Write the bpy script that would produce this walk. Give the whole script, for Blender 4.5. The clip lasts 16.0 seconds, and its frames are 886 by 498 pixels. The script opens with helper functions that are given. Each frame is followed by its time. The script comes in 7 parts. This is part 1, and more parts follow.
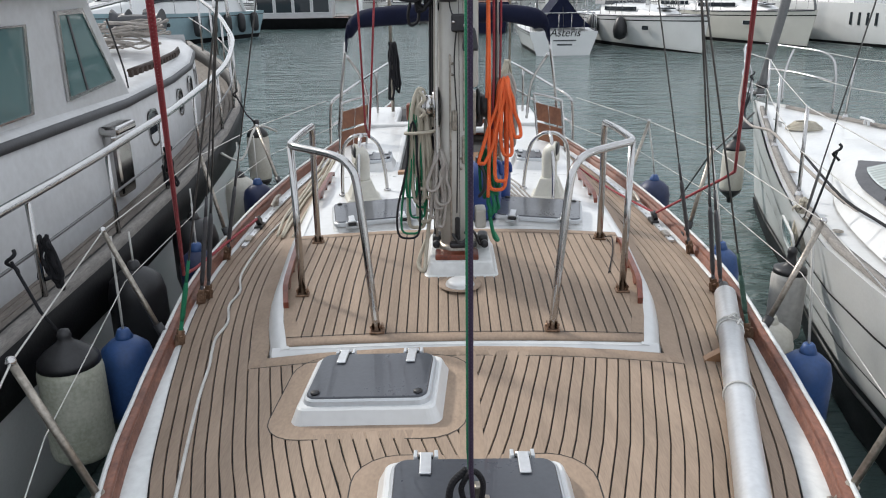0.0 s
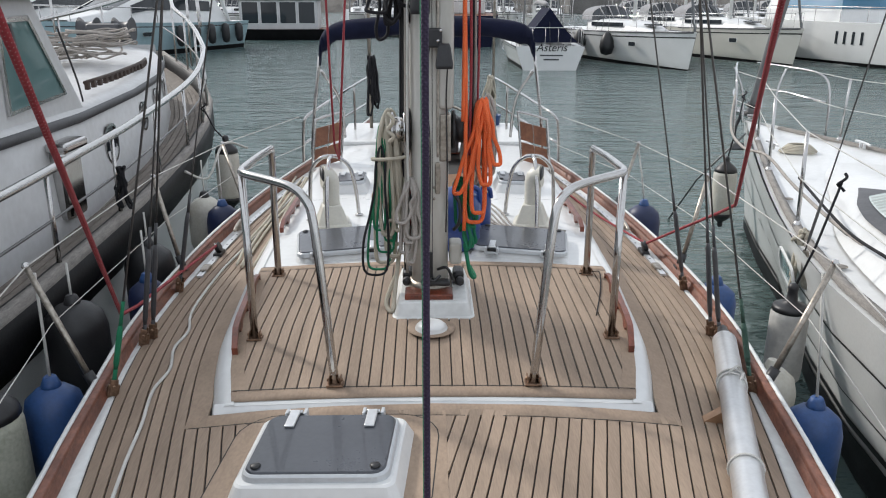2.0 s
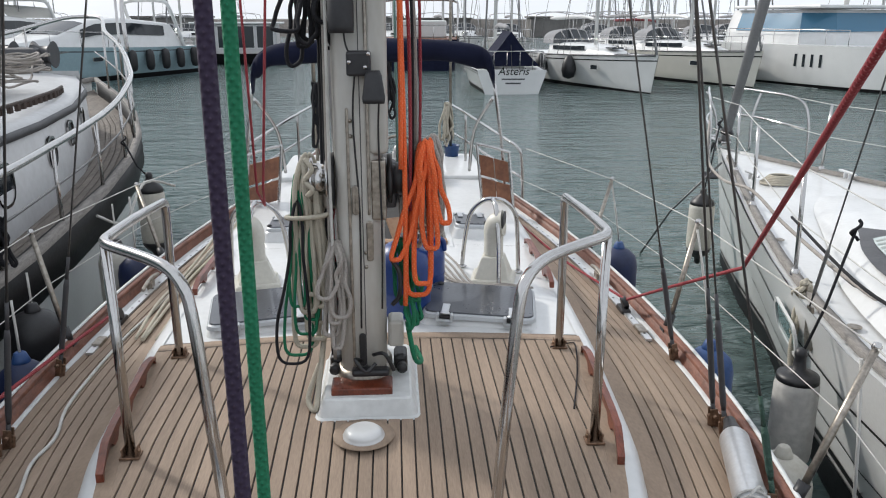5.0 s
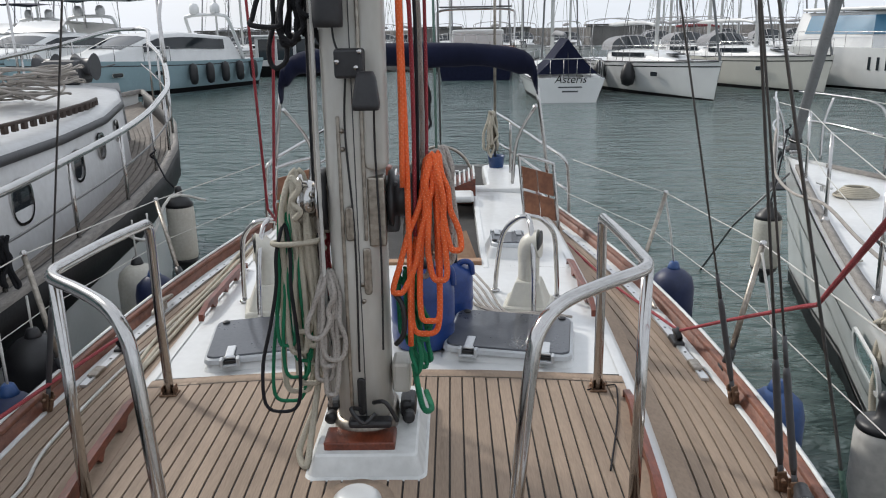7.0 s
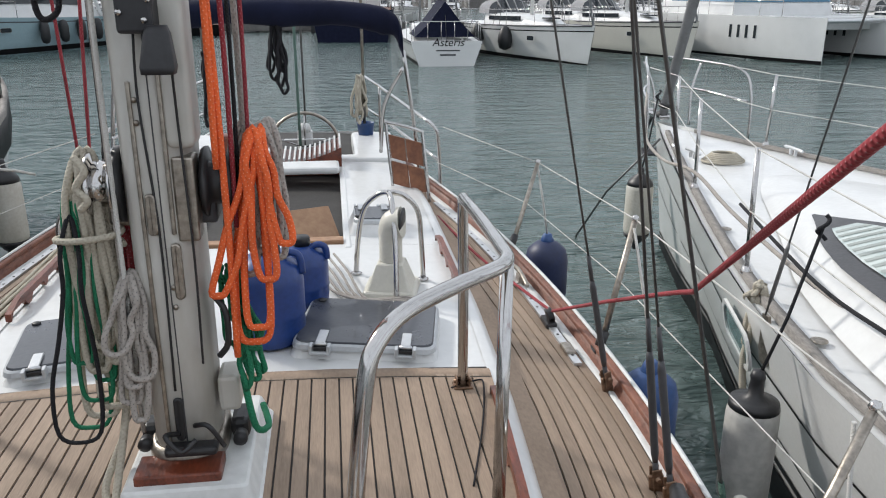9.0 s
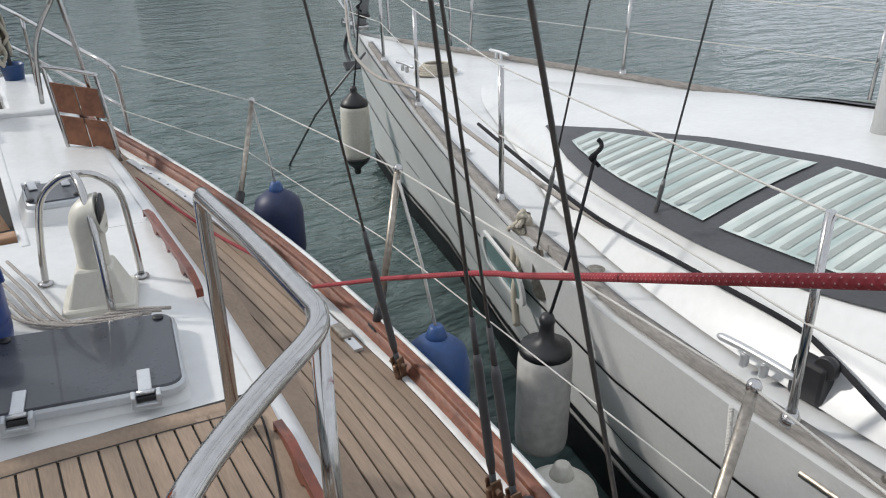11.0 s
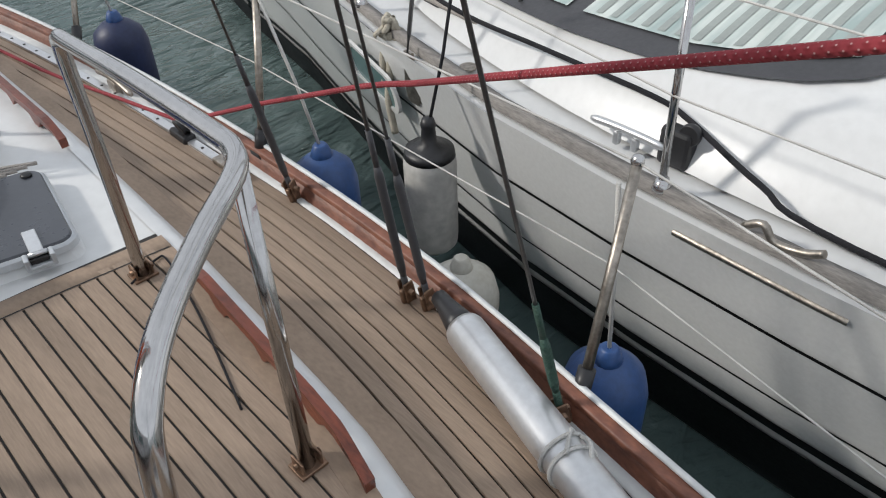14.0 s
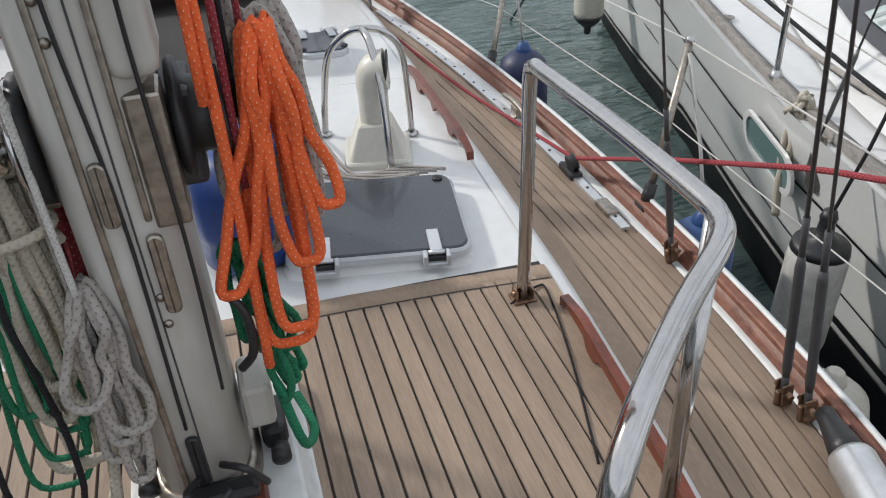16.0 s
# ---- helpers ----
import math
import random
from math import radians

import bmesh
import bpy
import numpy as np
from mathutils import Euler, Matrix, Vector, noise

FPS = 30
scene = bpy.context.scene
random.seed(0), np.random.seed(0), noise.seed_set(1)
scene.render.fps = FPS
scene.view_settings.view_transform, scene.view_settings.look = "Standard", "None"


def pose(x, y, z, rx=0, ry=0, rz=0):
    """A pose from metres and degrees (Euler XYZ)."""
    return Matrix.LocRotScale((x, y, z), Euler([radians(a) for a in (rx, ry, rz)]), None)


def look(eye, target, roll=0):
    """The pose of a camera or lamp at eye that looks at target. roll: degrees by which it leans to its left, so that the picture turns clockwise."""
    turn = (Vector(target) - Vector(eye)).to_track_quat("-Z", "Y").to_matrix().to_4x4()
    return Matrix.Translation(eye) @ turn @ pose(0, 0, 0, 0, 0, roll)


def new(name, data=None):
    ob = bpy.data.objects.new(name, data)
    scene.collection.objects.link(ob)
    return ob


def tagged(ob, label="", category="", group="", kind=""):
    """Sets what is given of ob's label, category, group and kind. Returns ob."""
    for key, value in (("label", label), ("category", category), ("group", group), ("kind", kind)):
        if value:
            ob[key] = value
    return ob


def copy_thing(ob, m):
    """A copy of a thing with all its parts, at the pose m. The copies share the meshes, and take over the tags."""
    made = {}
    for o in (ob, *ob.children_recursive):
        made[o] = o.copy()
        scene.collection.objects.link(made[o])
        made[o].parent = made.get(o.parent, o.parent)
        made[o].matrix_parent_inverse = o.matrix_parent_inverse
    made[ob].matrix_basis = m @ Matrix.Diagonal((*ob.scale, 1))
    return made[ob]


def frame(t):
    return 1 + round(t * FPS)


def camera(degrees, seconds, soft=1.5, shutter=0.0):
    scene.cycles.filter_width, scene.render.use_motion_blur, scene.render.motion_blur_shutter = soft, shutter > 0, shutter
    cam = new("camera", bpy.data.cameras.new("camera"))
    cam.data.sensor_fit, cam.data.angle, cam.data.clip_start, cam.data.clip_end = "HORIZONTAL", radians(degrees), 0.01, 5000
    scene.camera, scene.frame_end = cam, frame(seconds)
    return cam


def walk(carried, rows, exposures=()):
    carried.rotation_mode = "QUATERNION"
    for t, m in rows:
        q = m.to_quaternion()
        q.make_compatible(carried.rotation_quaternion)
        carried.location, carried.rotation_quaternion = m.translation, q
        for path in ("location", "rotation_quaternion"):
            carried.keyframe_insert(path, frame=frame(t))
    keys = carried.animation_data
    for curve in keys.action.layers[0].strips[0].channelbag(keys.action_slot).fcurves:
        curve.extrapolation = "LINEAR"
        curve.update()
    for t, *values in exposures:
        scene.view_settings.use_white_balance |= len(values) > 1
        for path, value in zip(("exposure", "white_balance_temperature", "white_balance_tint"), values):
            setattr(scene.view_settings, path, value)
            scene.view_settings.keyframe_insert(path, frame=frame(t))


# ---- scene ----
cam = camera(58.9, 16.0, soft=1.1)
PATH = [
    (0, (-0.08, 0.015, 1.621), (-0.084, 1.907, 0.972), -0.8),
    (0.5, (-0.111, 0.077, 1.624), (-0.112, 1.97, 0.98), -0.8),
    (1, (-0.109, 0.137, 1.621), (-0.09, 2.034, 0.989), -0.3),
    (1.5, (-0.068, 0.279, 1.609), (-0.043, 2.181, 0.994), -0.0),
    (2, (-0.014, 0.405, 1.609), (0.019, 2.306, 0.989), 0.1),
    (2.5, (0.0, 0.478, 1.607), (0.033, 2.378, 0.983), 0.1),
    (3, (-0.05, 0.643, 1.593), (-0.02, 2.55, 0.993), -0.0),
    (3.3, (-0.131, 0.802, 1.588), (-0.067, 2.716, 1.013), 0.5),
    (3.5, (-0.111, 0.908, 1.593), (-0.039, 2.823, 1.019), 0.0),
    (3.7, (-0.103, 0.963, 1.595), (0.028, 2.875, 1.023), 0.1),
    (5.8, (0.195, 1.294, 1.553), (0.282, 3.21, 0.989), -0.2),
    (6, (0.19, 1.346, 1.548), (0.248, 3.264, 0.983), -0.3),
    (6.5, (0.197, 1.455, 1.536), (0.18, 3.377, 0.984), -0.7),
    (7, (0.266, 1.54, 1.523), (0.238, 3.465, 0.982), -1.0),
    (7.5, (0.371, 1.638, 1.526), (0.31, 3.561, 0.982), -1.5),
    (8, (0.431, 1.706, 1.52), (0.413, 3.628, 0.967), -1.4),
    (8.5, (0.424, 1.788, 1.505), (0.548, 3.7, 0.933), -0.9),
    (9, (0.396, 1.873, 1.492), (0.658, 3.753, 0.863), 0.2),
    (9.5, (0.383, 2.018, 1.478), (0.78, 3.854, 0.789), 0.6),
    (10, (0.422, 2.252, 1.475), (1.049, 4.004, 0.741), 1.3),
    (10.2, (0.439, 2.319, 1.472), (1.14, 4.043, 0.738), 1.1),
    (12.3, (0.316, 2.61, 1.535), (1.406, 3.838, 0.392), -1.8),
    (12.5, (0.31, 2.603, 1.524), (1.383, 3.807, 0.34), -2.4),
    (13, (0.296, 2.59, 1.514), (1.364, 3.757, 0.29), -2.2),
    (13.5, (0.324, 2.554, 1.508), (1.383, 3.693, 0.251), -2.0),
    (14, (0.328, 2.53, 1.518), (1.37, 3.681, 0.258), -2.3),
    (14.5, (0.295, 2.561, 1.527), (1.251, 3.801, 0.283), -2.9),
    (15, (0.253, 2.61, 1.521), (1.043, 3.991, 0.309), -3.5),
    (15.5, (0.204, 2.654, 1.527), (0.831, 4.144, 0.349), -2.8),
    (16, (0.156, 2.682, 1.52), (0.604, 4.261, 0.377), -2.6),
]
walk(cam, [(t, look(eye, target, roll)) for t, eye, target, roll in PATH], exposures=[(0, 0.24), (3.5, 0.13), (6, 0.05), (7.2, -0.03), (9, 0.13), (10.2, 0.02), (12.3, -0.11), (14.5, -0.15), (15.5, -0.06), (16, -0.02)])

# ---- world and sun: thin overcast, soft sun from ahead and to port ----
SUN_AZ, SUN_EL = radians(-50), radians(34)
world = bpy.data.worlds.new("world")
scene.world = world
world.use_nodes = True
wn = world.node_tree
wbg = wn.nodes["Background"]
sky = wn.nodes.new("ShaderNodeTexSky")
sky.sky_type, sky.sun_disc = "NISHITA", False
sky.sun_elevation, sky.sun_rotation = SUN_EL, SUN_AZ
sky.air_density, sky.dust_density, sky.ozone_density = 1.0, 3.0, 1.0
cloud = wn.nodes.new("ShaderNodeTexNoise")
cloud.inputs["Scale"].default_value, cloud.inputs["Detail"].default_value = 2.2, 6.0
wtc = wn.nodes.new("ShaderNodeTexCoord")
wmap = wn.nodes.new("ShaderNodeMapping")
wmap.inputs["Scale"].default_value = (1, 1, 3.5)
wn.links.new(wtc.outputs["Generated"], wmap.inputs["Vector"])
wn.links.new(wmap.outputs["Vector"], cloud.inputs["Vector"])
wramp = wn.nodes.new("ShaderNodeMapRange")
wramp.inputs["From Min"].default_value, wramp.inputs["From Max"].default_value = 0.33, 0.62
wramp.inputs["To Min"].default_value, wramp.inputs["To Max"].default_value = 0.78, 1.0
wn.links.new(cloud.outputs["Fac"], wramp.inputs["Value"])
wmix = wn.nodes.new("ShaderNodeMix")
wmix.data_type = "RGBA"
wmix.inputs["B"].default_value = (9.4, 10.0, 10.9, 1)
wn.links.new(wramp.outputs["Result"], wmix.inputs["Factor"])
wn.links.new(sky.outputs["Color"], wmix.inputs["A"])
wn.links.new(wmix.outputs["Result"], wbg.inputs["Color"])
wbg.inputs["Strength"].default_value = 0.1
sun = new("sun", bpy.data.lights.new("sun", "SUN"))
sun.data.energy, sun.data.angle, sun.data.color = 2.6, radians(5), (1.0, 0.96, 0.90)
sun.matrix_world = look((math.sin(SUN_AZ) * 40 * math.cos(SUN_EL), math.cos(SUN_AZ) * 40 * math.cos(SUN_EL), 40 * math.sin(SUN_EL)), (0, 0, 0))


# ---- materials ----
def mat(name, col, rough=0.5, metal=0.0, vary=0.12, scale=6.0, bump=0.02, fine=60.0, col2=None, rand=0.0, coat=0.0, stretch=(1, 1, 1), rvary=0.12, spec=0.5):
    """A painted, wooden or metal surface: broad stains, fine grain, slight relief."""
    m = bpy.data.materials.new(name)
    m.use_nodes = True
    n, l = m.node_tree.nodes, m.node_tree.links
    b = n["Principled BSDF"]
    tc = n.new("ShaderNodeTexCoord")
    mp = n.new("ShaderNodeMapping")
    mp.inputs["Scale"].default_value = stretch
    l.new(tc.outputs["Object"], mp.inputs["Vector"])
    broad, grain = n.new("ShaderNodeTexNoise"), n.new("ShaderNodeTexNoise")
    broad.inputs["Scale"].default_value, broad.inputs["Detail"].default_value = scale, 5.0
    grain.inputs["Scale"].default_value, grain.inputs["Detail"].default_value = fine, 4.0
    for g in (broad, grain):
        l.new(mp.outputs["Vector"], g.inputs["Vector"])
    add = n.new("ShaderNodeMath")
    add.operation = "MULTIPLY_ADD"
    add.inputs[1].default_value = 0.45
    l.new(grain.outputs["Fac"], add.inputs[0])
    half = n.new("ShaderNodeMath")
    half.operation = "MULTIPLY"
    half.inputs[1].default_value = 0.55
    l.new(broad.outputs["Fac"], half.inputs[0])
    l.new(half.outputs[0], add.inputs[2])
    rng = n.new("ShaderNodeMapRange")
    rng.inputs["From Min"].default_value, rng.inputs["From Max"].default_value = 0.36, 0.64
    l.new(add.outputs[0], rng.inputs["Value"])
    mix = n.new("ShaderNodeMix")
    mix.data_type = "RGBA"
    dark = col2 or tuple(c * (1 - 2 * vary) for c in col)
    mix.inputs["A"].default_value = (*dark, 1)
    mix.inputs["B"].default_value = (*col, 1)
    l.new(rng.outputs["Result"], mix.inputs["Factor"])
    out = mix.outputs["Result"]
    if rand:
        oi = n.new("ShaderNodeObjectInfo")
        hs = n.new("ShaderNodeHueSaturation")
        rr = n.new("ShaderNodeMapRange")
        rr.inputs["To Min"].default_value, rr.inputs["To Max"].default_value = 1 - rand, 1 + rand
        l.new(oi.outputs["Random"], rr.inputs["Value"])
        l.new(rr.outputs["Result"], hs.inputs["Value"])
        l.new(out, hs.inputs["Color"])
        out = hs.outputs["Color"]
    l.new(out, b.inputs["Base Color"])
    rg = n.new("ShaderNodeMapRange")
    rg.inputs["To Min"].default_value, rg.inputs["To Max"].default_value = min(1, rough + rvary), max(0.02, rough - rvary)
    l.new(add.outputs[0], rg.inputs["Value"])
    l.new(rg.outputs["Result"], b.inputs["Roughness"])
    b.inputs["Metallic"].default_value = metal
    b.inputs["Coat Weight"].default_value = coat
    b.inputs["Specular IOR Level"].default_value = spec
    if bump:
        bp = n.new("ShaderNodeBump")
        bp.inputs["Strength"].default_value, bp.inputs["Distance"].default_value = 0.6, bump
        l.new(grain.outputs["Fac"], bp.inputs["Height"])
        l.new(bp.outputs["Normal"], b.inputs["Normal"])
    return m


def rope_mat(name, col, fleck, turns=70.0, flecks=0.5):
    """Braided rope: oblique strands along the rope's length, with flecks of a second colour."""
    m = bpy.data.materials.new(name)
    m.use_nodes = True
    n, l = m.node_tree.nodes, m.node_tree.links
    b = n["Principled BSDF"]
    tc = n.new("ShaderNodeTexCoord")
    waves = []
    for sign in (1, -1):
        mp = n.new("ShaderNodeMapping")
        mp.inputs["Scale"].default_value = (turns * 1.9, 5.0 * sign, 1)
        mp.inputs["Rotation"].default_value = (0, 0, 0)
        l.new(tc.outputs["UV"], mp.inputs["Vector"])
        wv = n.new("ShaderNodeTexWave")
        wv.bands_direction = "DIAGONAL"
        wv.inputs["Scale"].default_value, wv.inputs["Distortion"].default_value = 0.5, 0.4
        l.new(mp.outputs["Vector"], wv.inputs["Vector"])
        waves.append(wv)
    mul = n.new("ShaderNodeMath")
    mul.operation = "MULTIPLY"
    l.new(waves[0].outputs["Fac"], mul.inputs[0])
    l.new(waves[1].outputs["Fac"], mul.inputs[1])
    gt = n.new("ShaderNodeMapRange")
    gt.inputs["From Min"].default_value, gt.inputs["From Max"].default_value = flecks, flecks + 0.25
    gt.inputs["To Max"].default_value = 0.75
    l.new(mul.outputs[0], gt.inputs["Value"])
    nz = n.new("ShaderNodeTexNoise")
    nz.inputs["Scale"].default_value, nz.inputs["Detail"].default_value = 14.0, 4.0
    l.new(tc.outputs["Object"], nz.inputs["Vector"])
    base = n.new("ShaderNodeMix")
    base.data_type = "RGBA"
    base.inputs["A"].default_value = (*[c * 0.62 for c in col], 1)
    base.inputs["B"].default_value = (*[min(1, c * 1.2) for c in col], 1)
    l.new(nz.outputs["Fac"], base.inputs["Factor"])
    mix = n.new("ShaderNodeMix")
    mix.data_type = "RGBA"
    mix.inputs["B"].default_value = (*fleck, 1)
    l.new(gt.outputs["Result"], mix.inputs["Factor"])
    l.new(base.outputs["Result"], mix.inputs["A"])
    l.new(mix.outputs["Result"], b.inputs["Base Color"])
    b.inputs["Roughness"].default_value = 0.85
    bp = n.new("ShaderNodeBump")
    bp.inputs["Strength"].default_value, bp.inputs["Distance"].default_value = 0.7, 0.002
    l.new(mul.outputs[0], bp.inputs["Height"])
    l.new(bp.outputs["Normal"], b.inputs["Normal"])
    return m


def glass_mat(name, col, rough=0.03, see=0.0):
    m = bpy.data.materials.new(name)
    m.use_nodes = True
    b = m.node_tree.nodes["Principled BSDF"]
    b.inputs["Base Color"].default_value = (*col, 1)
    b.inputs["Roughness"].default_value = rough
    b.inputs["Transmission Weight"].default_value = see
    b.inputs["IOR"].default_value = 1.5
    return m


def water_mat():
    m = bpy.data.materials.new("harbour_water")
    m.use_nodes = True
    n, l = m.node_tree.nodes, m.node_tree.links
    b = n["Principled BSDF"]
    b.inputs["Base Color"].default_value = (0.085, 0.122, 0.118, 1)
    b.inputs["Roughness"].default_value = 0.07
    b.inputs["IOR"].default_value = 1.33
    tc = n.new("ShaderNodeTexCoord")
    last = None
    for scale, stretch, dist, turn in ((0.42, (0.7, 2.3, 1), 0.12, 8), (1.3, (0.8, 2.2, 1), 0.11, 10), (3.4, (0.8, 2.0, 1), 0.050, -14), (11.0, (1, 1.5, 1), 0.010, 35)):
        mp = n.new("ShaderNodeMapping")
        mp.inputs["Scale"].default_value = stretch
        mp.inputs["Rotation"].default_value = (0, 0, radians(turn))
        l.new(tc.outputs["Object"], mp.inputs["Vector"])
        nz = n.new("ShaderNodeTexNoise")
        nz.inputs["Scale"].default_value, nz.inputs["Detail"].default_value, nz.inputs["Distortion"].default_value = scale, 3.0, 0.6
        l.new(mp.outputs["Vector"], nz.inputs["Vector"])
        bp = n.new("ShaderNodeBump")
        bp.inputs["Strength"].default_value, bp.inputs["Distance"].default_value = 1.0, dist * WAVES
        l.new(nz.outputs["Fac"], bp.inputs["Height"])
        if last:
            l.new(last.outputs["Normal"], bp.inputs["Normal"])
        last = bp
    l.new(last.outputs["Normal"], b.inputs["Normal"])
    return m


WAVES = 1.3
TEAK = mat("weathered_teak", (0.315, 0.234, 0.172), 0.75, scale=3.0, fine=38.0, vary=0.14, bump=0.0015, rand=0.10, stretch=(6, 0.6, 6))
TEAK_EDGE = mat("teak_margin", (0.32, 0.235, 0.17), 0.75, scale=3.0, fine=30.0, vary=0.13, bump=0.0015, rand=0.05, stretch=(3, 1.5, 3))
CAULK = mat("caulking", (0.025, 0.022, 0.02), 0.7, bump=0.001)
GEL = mat("white_gelcoat", (0.65, 0.655, 0.65), 0.32, vary=0.05, scale=2.5, fine=25, bump=0.0008, coat=0.2)
GEL_WORN = mat("worn_white_paint", (0.66, 0.67, 0.66), 0.5, vary=0.1, scale=5.0, fine=30, bump=0.002)
VARNISH = mat("varnished_mahogany", (0.19, 0.042, 0.018), 0.42, col2=(0.075, 0.018, 0.009), scale=5, fine=30, stretch=(4, 1, 4), bump=0.002, coat=0.12)
WORN_WOOD = mat("worn_varnished_wood", (0.22, 0.085, 0.05), 0.5, col2=(0.10, 0.035, 0.022), scale=9, fine=40, stretch=(2, 1, 2), bump=0.003)
STEEL = mat("stainless_steel", (0.52, 0.51, 0.50), 0.13, 1.0, vary=0.06, scale=9, bump=0.0)
DULL_STEEL = mat("dull_steel", (0.42, 0.38, 0.33), 0.42, 1.0, vary=0.2, scale=30, bump=0.002)
RUSTY = mat("rust_stained_steel", (0.34, 0.22, 0.15), 0.5, 0.8, vary=0.3, scale=40, bump=0.003)
WIRE = mat("rigging_wire", (0.16, 0.16, 0.16), 0.4, 0.8, vary=0.1, scale=40, bump=0.001)
ALU = mat("silver_aluminium", (0.66, 0.67, 0.68), 0.34, 0.75, vary=0.07, scale=12, bump=0.001)
MASTPAINT = mat("pale_grey_mast_paint", (0.54, 0.535, 0.505), 0.42, col2=(0.42, 0.40, 0.36), vary=0.14, scale=5, fine=25, stretch=(1, 1, 0.35), bump=0.001)
GREYPLASTIC = mat("grey_plastic", (0.055, 0.055, 0.06), 0.5, vary=0.1, bump=0.001)
BLACKPLASTIC = mat("black_plastic", (0.018, 0.018, 0.02), 0.45, vary=0.15, bump=0.001)
SMOKED = mat("smoked_acrylic", (0.045, 0.05, 0.062), 0.3, vary=0.12, scale=4, bump=0.0004, coat=0.3)
SEAL = mat("pale_hatch_frame", (0.50, 0.52, 0.54), 0.4, 0.3, vary=0.06, bump=0.001)
NAVY = mat("navy_canvas", (0.009, 0.012, 0.034), 0.9, vary=0.2, scale=6, fine=200, bump=0.003, spec=0.2)
FENDER_BLUE = mat("blue_fender_vinyl", (0.025, 0.075, 0.22), 0.45, vary=0.15, scale=9, bump=0.001)
FENDER_NAVY = mat("dark_blue_fender_vinyl", (0.012, 0.022, 0.075), 0.5, vary=0.15, scale=9, bump=0.001)
FENDER_WHITE = mat("off_white_fender_vinyl", (0.54, 0.53, 0.48), 0.45, col2=(0.44, 0.42, 0.36), scale=7, bump=0.001)
FENDER_GREEN = mat("greenish_white_fender_vinyl", (0.50, 0.50, 0.42), 0.5, col2=(0.30, 0.31, 0.24), scale=6, bump=0.001)
BARREL = mat("blue_barrel_plastic", (0.012, 0.045, 0.20), 0.35, vary=0.15, scale=4, bump=0.001)
HULL_BLACK = mat("black_hull_paint", (0.008, 0.008, 0.009), 0.5, vary=0.3, scale=3, bump=0.001, spec=0.15)
HULL_DARK = mat("dark_green_underwater_paint", (0.012, 0.04, 0.035), 0.5, vary=0.3, scale=3, bump=0.002)
GREYWOOD = mat("bleached_teak", (0.27, 0.25, 0.23), 0.8, col2=(0.15, 0.14, 0.13), scale=14, fine=60, stretch=(3, 0.7, 3), bump=0.004)
BROWNWOOD = mat("brown_oiled_wood", (0.24, 0.10, 0.05), 0.5, col2=(0.13, 0.05, 0.028), scale=8, fine=40, bump=0.003)
TANWOOD = mat("tan_plywood", (0.38, 0.23, 0.13), 0.5, col2=(0.26, 0.14, 0.08), scale=6, fine=30, bump=0.002)
DECKGREY = mat("grey_weathered_planks", (0.22, 0.19, 0.165), 0.85, col2=(0.13, 0.115, 0.10), scale=8, fine=40, rand=0.12, stretch=(4, 0.7, 4), bump=0.003)
GLASS_GREEN = glass_mat("green_tinted_glass", (0.10, 0.17, 0.17), 0.04)
GLASS_DARK = glass_mat("dark_glass", (0.02, 0.025, 0.03), 0.05)
GLASS_BLUE = glass_mat("blue_window_cover", (0.05, 0.16, 0.26), 0.25)
HULL_PALEBLUE = mat("pale_blue_hull", (0.34, 0.46, 0.50), 0.25, vary=0.06, bump=0.0005)
HULL_WHITE = mat("white_hull_paint", (0.65, 0.655, 0.645), 0.22, vary=0.05, scale=1.5, bump=0.0004, coat=0.3)
HULL_CREAM = mat("cream_hull_paint", (0.62, 0.60, 0.54), 0.25, vary=0.05, scale=1.5, bump=0.0004, coat=0.3)
STONE = mat("breakwater_stone", (0.17, 0.155, 0.14), 0.9, vary=0.25, scale=0.8, fine=5, bump=0.05)
CONCRETE = mat("quay_concrete", (0.20, 0.19, 0.18), 0.9, vary=0.2, scale=0.7, fine=6, bump=0.02)
MAROON = mat("maroon_canvas", (0.16, 0.02, 0.03), 0.85, vary=0.15, bump=0.002)
GREY_CANVAS = mat("grey_canvas", (0.30, 0.30, 0.31), 0.85, vary=0.12, bump=0.002)
INTERIOR = mat("dark_cabin_wood", (0.05, 0.032, 0.022), 0.6, vary=0.2, bump=0.002)
BLIND = mat("pale_pleated_blind", (0.55, 0.60, 0.56), 0.35, col2=(0.30, 0.38, 0.36), scale=9, fine=9, stretch=(0.25, 1.6, 0.25), bump=0.0, coat=0.6)
R_RED = rope_mat("red_flecked_rope", (0.27, 0.028, 0.038), (0.62, 0.5, 0.48), 45, 0.80)
R_ORANGE = rope_mat("orange_rope", (0.80, 0.13, 0.03), (0.90, 0.55, 0.38), 42, 0.76)
R_GREEN = rope_mat("green_rope", (0.008, 0.16, 0.075), (0.012, 0.22, 0.11), 70, 0.7)
R_BLACK = rope_mat("black_rope", (0.006, 0.006, 0.009), (0.018, 0.018, 0.022), 70, 0.75)
LAMP_BLACK = mat("near_black_plastic", (0.022, 0.022, 0.025), 0.55, vary=0.15, bump=0.001)
DARKWOOD = mat("dark_weathered_wood", (0.05, 0.03, 0.022), 0.7, vary=0.25, scale=6, fine=30, bump=0.002)
# white gelcoat made greyer: shade on the house side put into the colour
GEL_SHADED = mat("gelcoat_greyed_for_shade", (0.52, 0.525, 0.53), 0.4, col2=(0.45, 0.45, 0.45), scale=3, fine=20, vary=0.08, bump=0.0008)
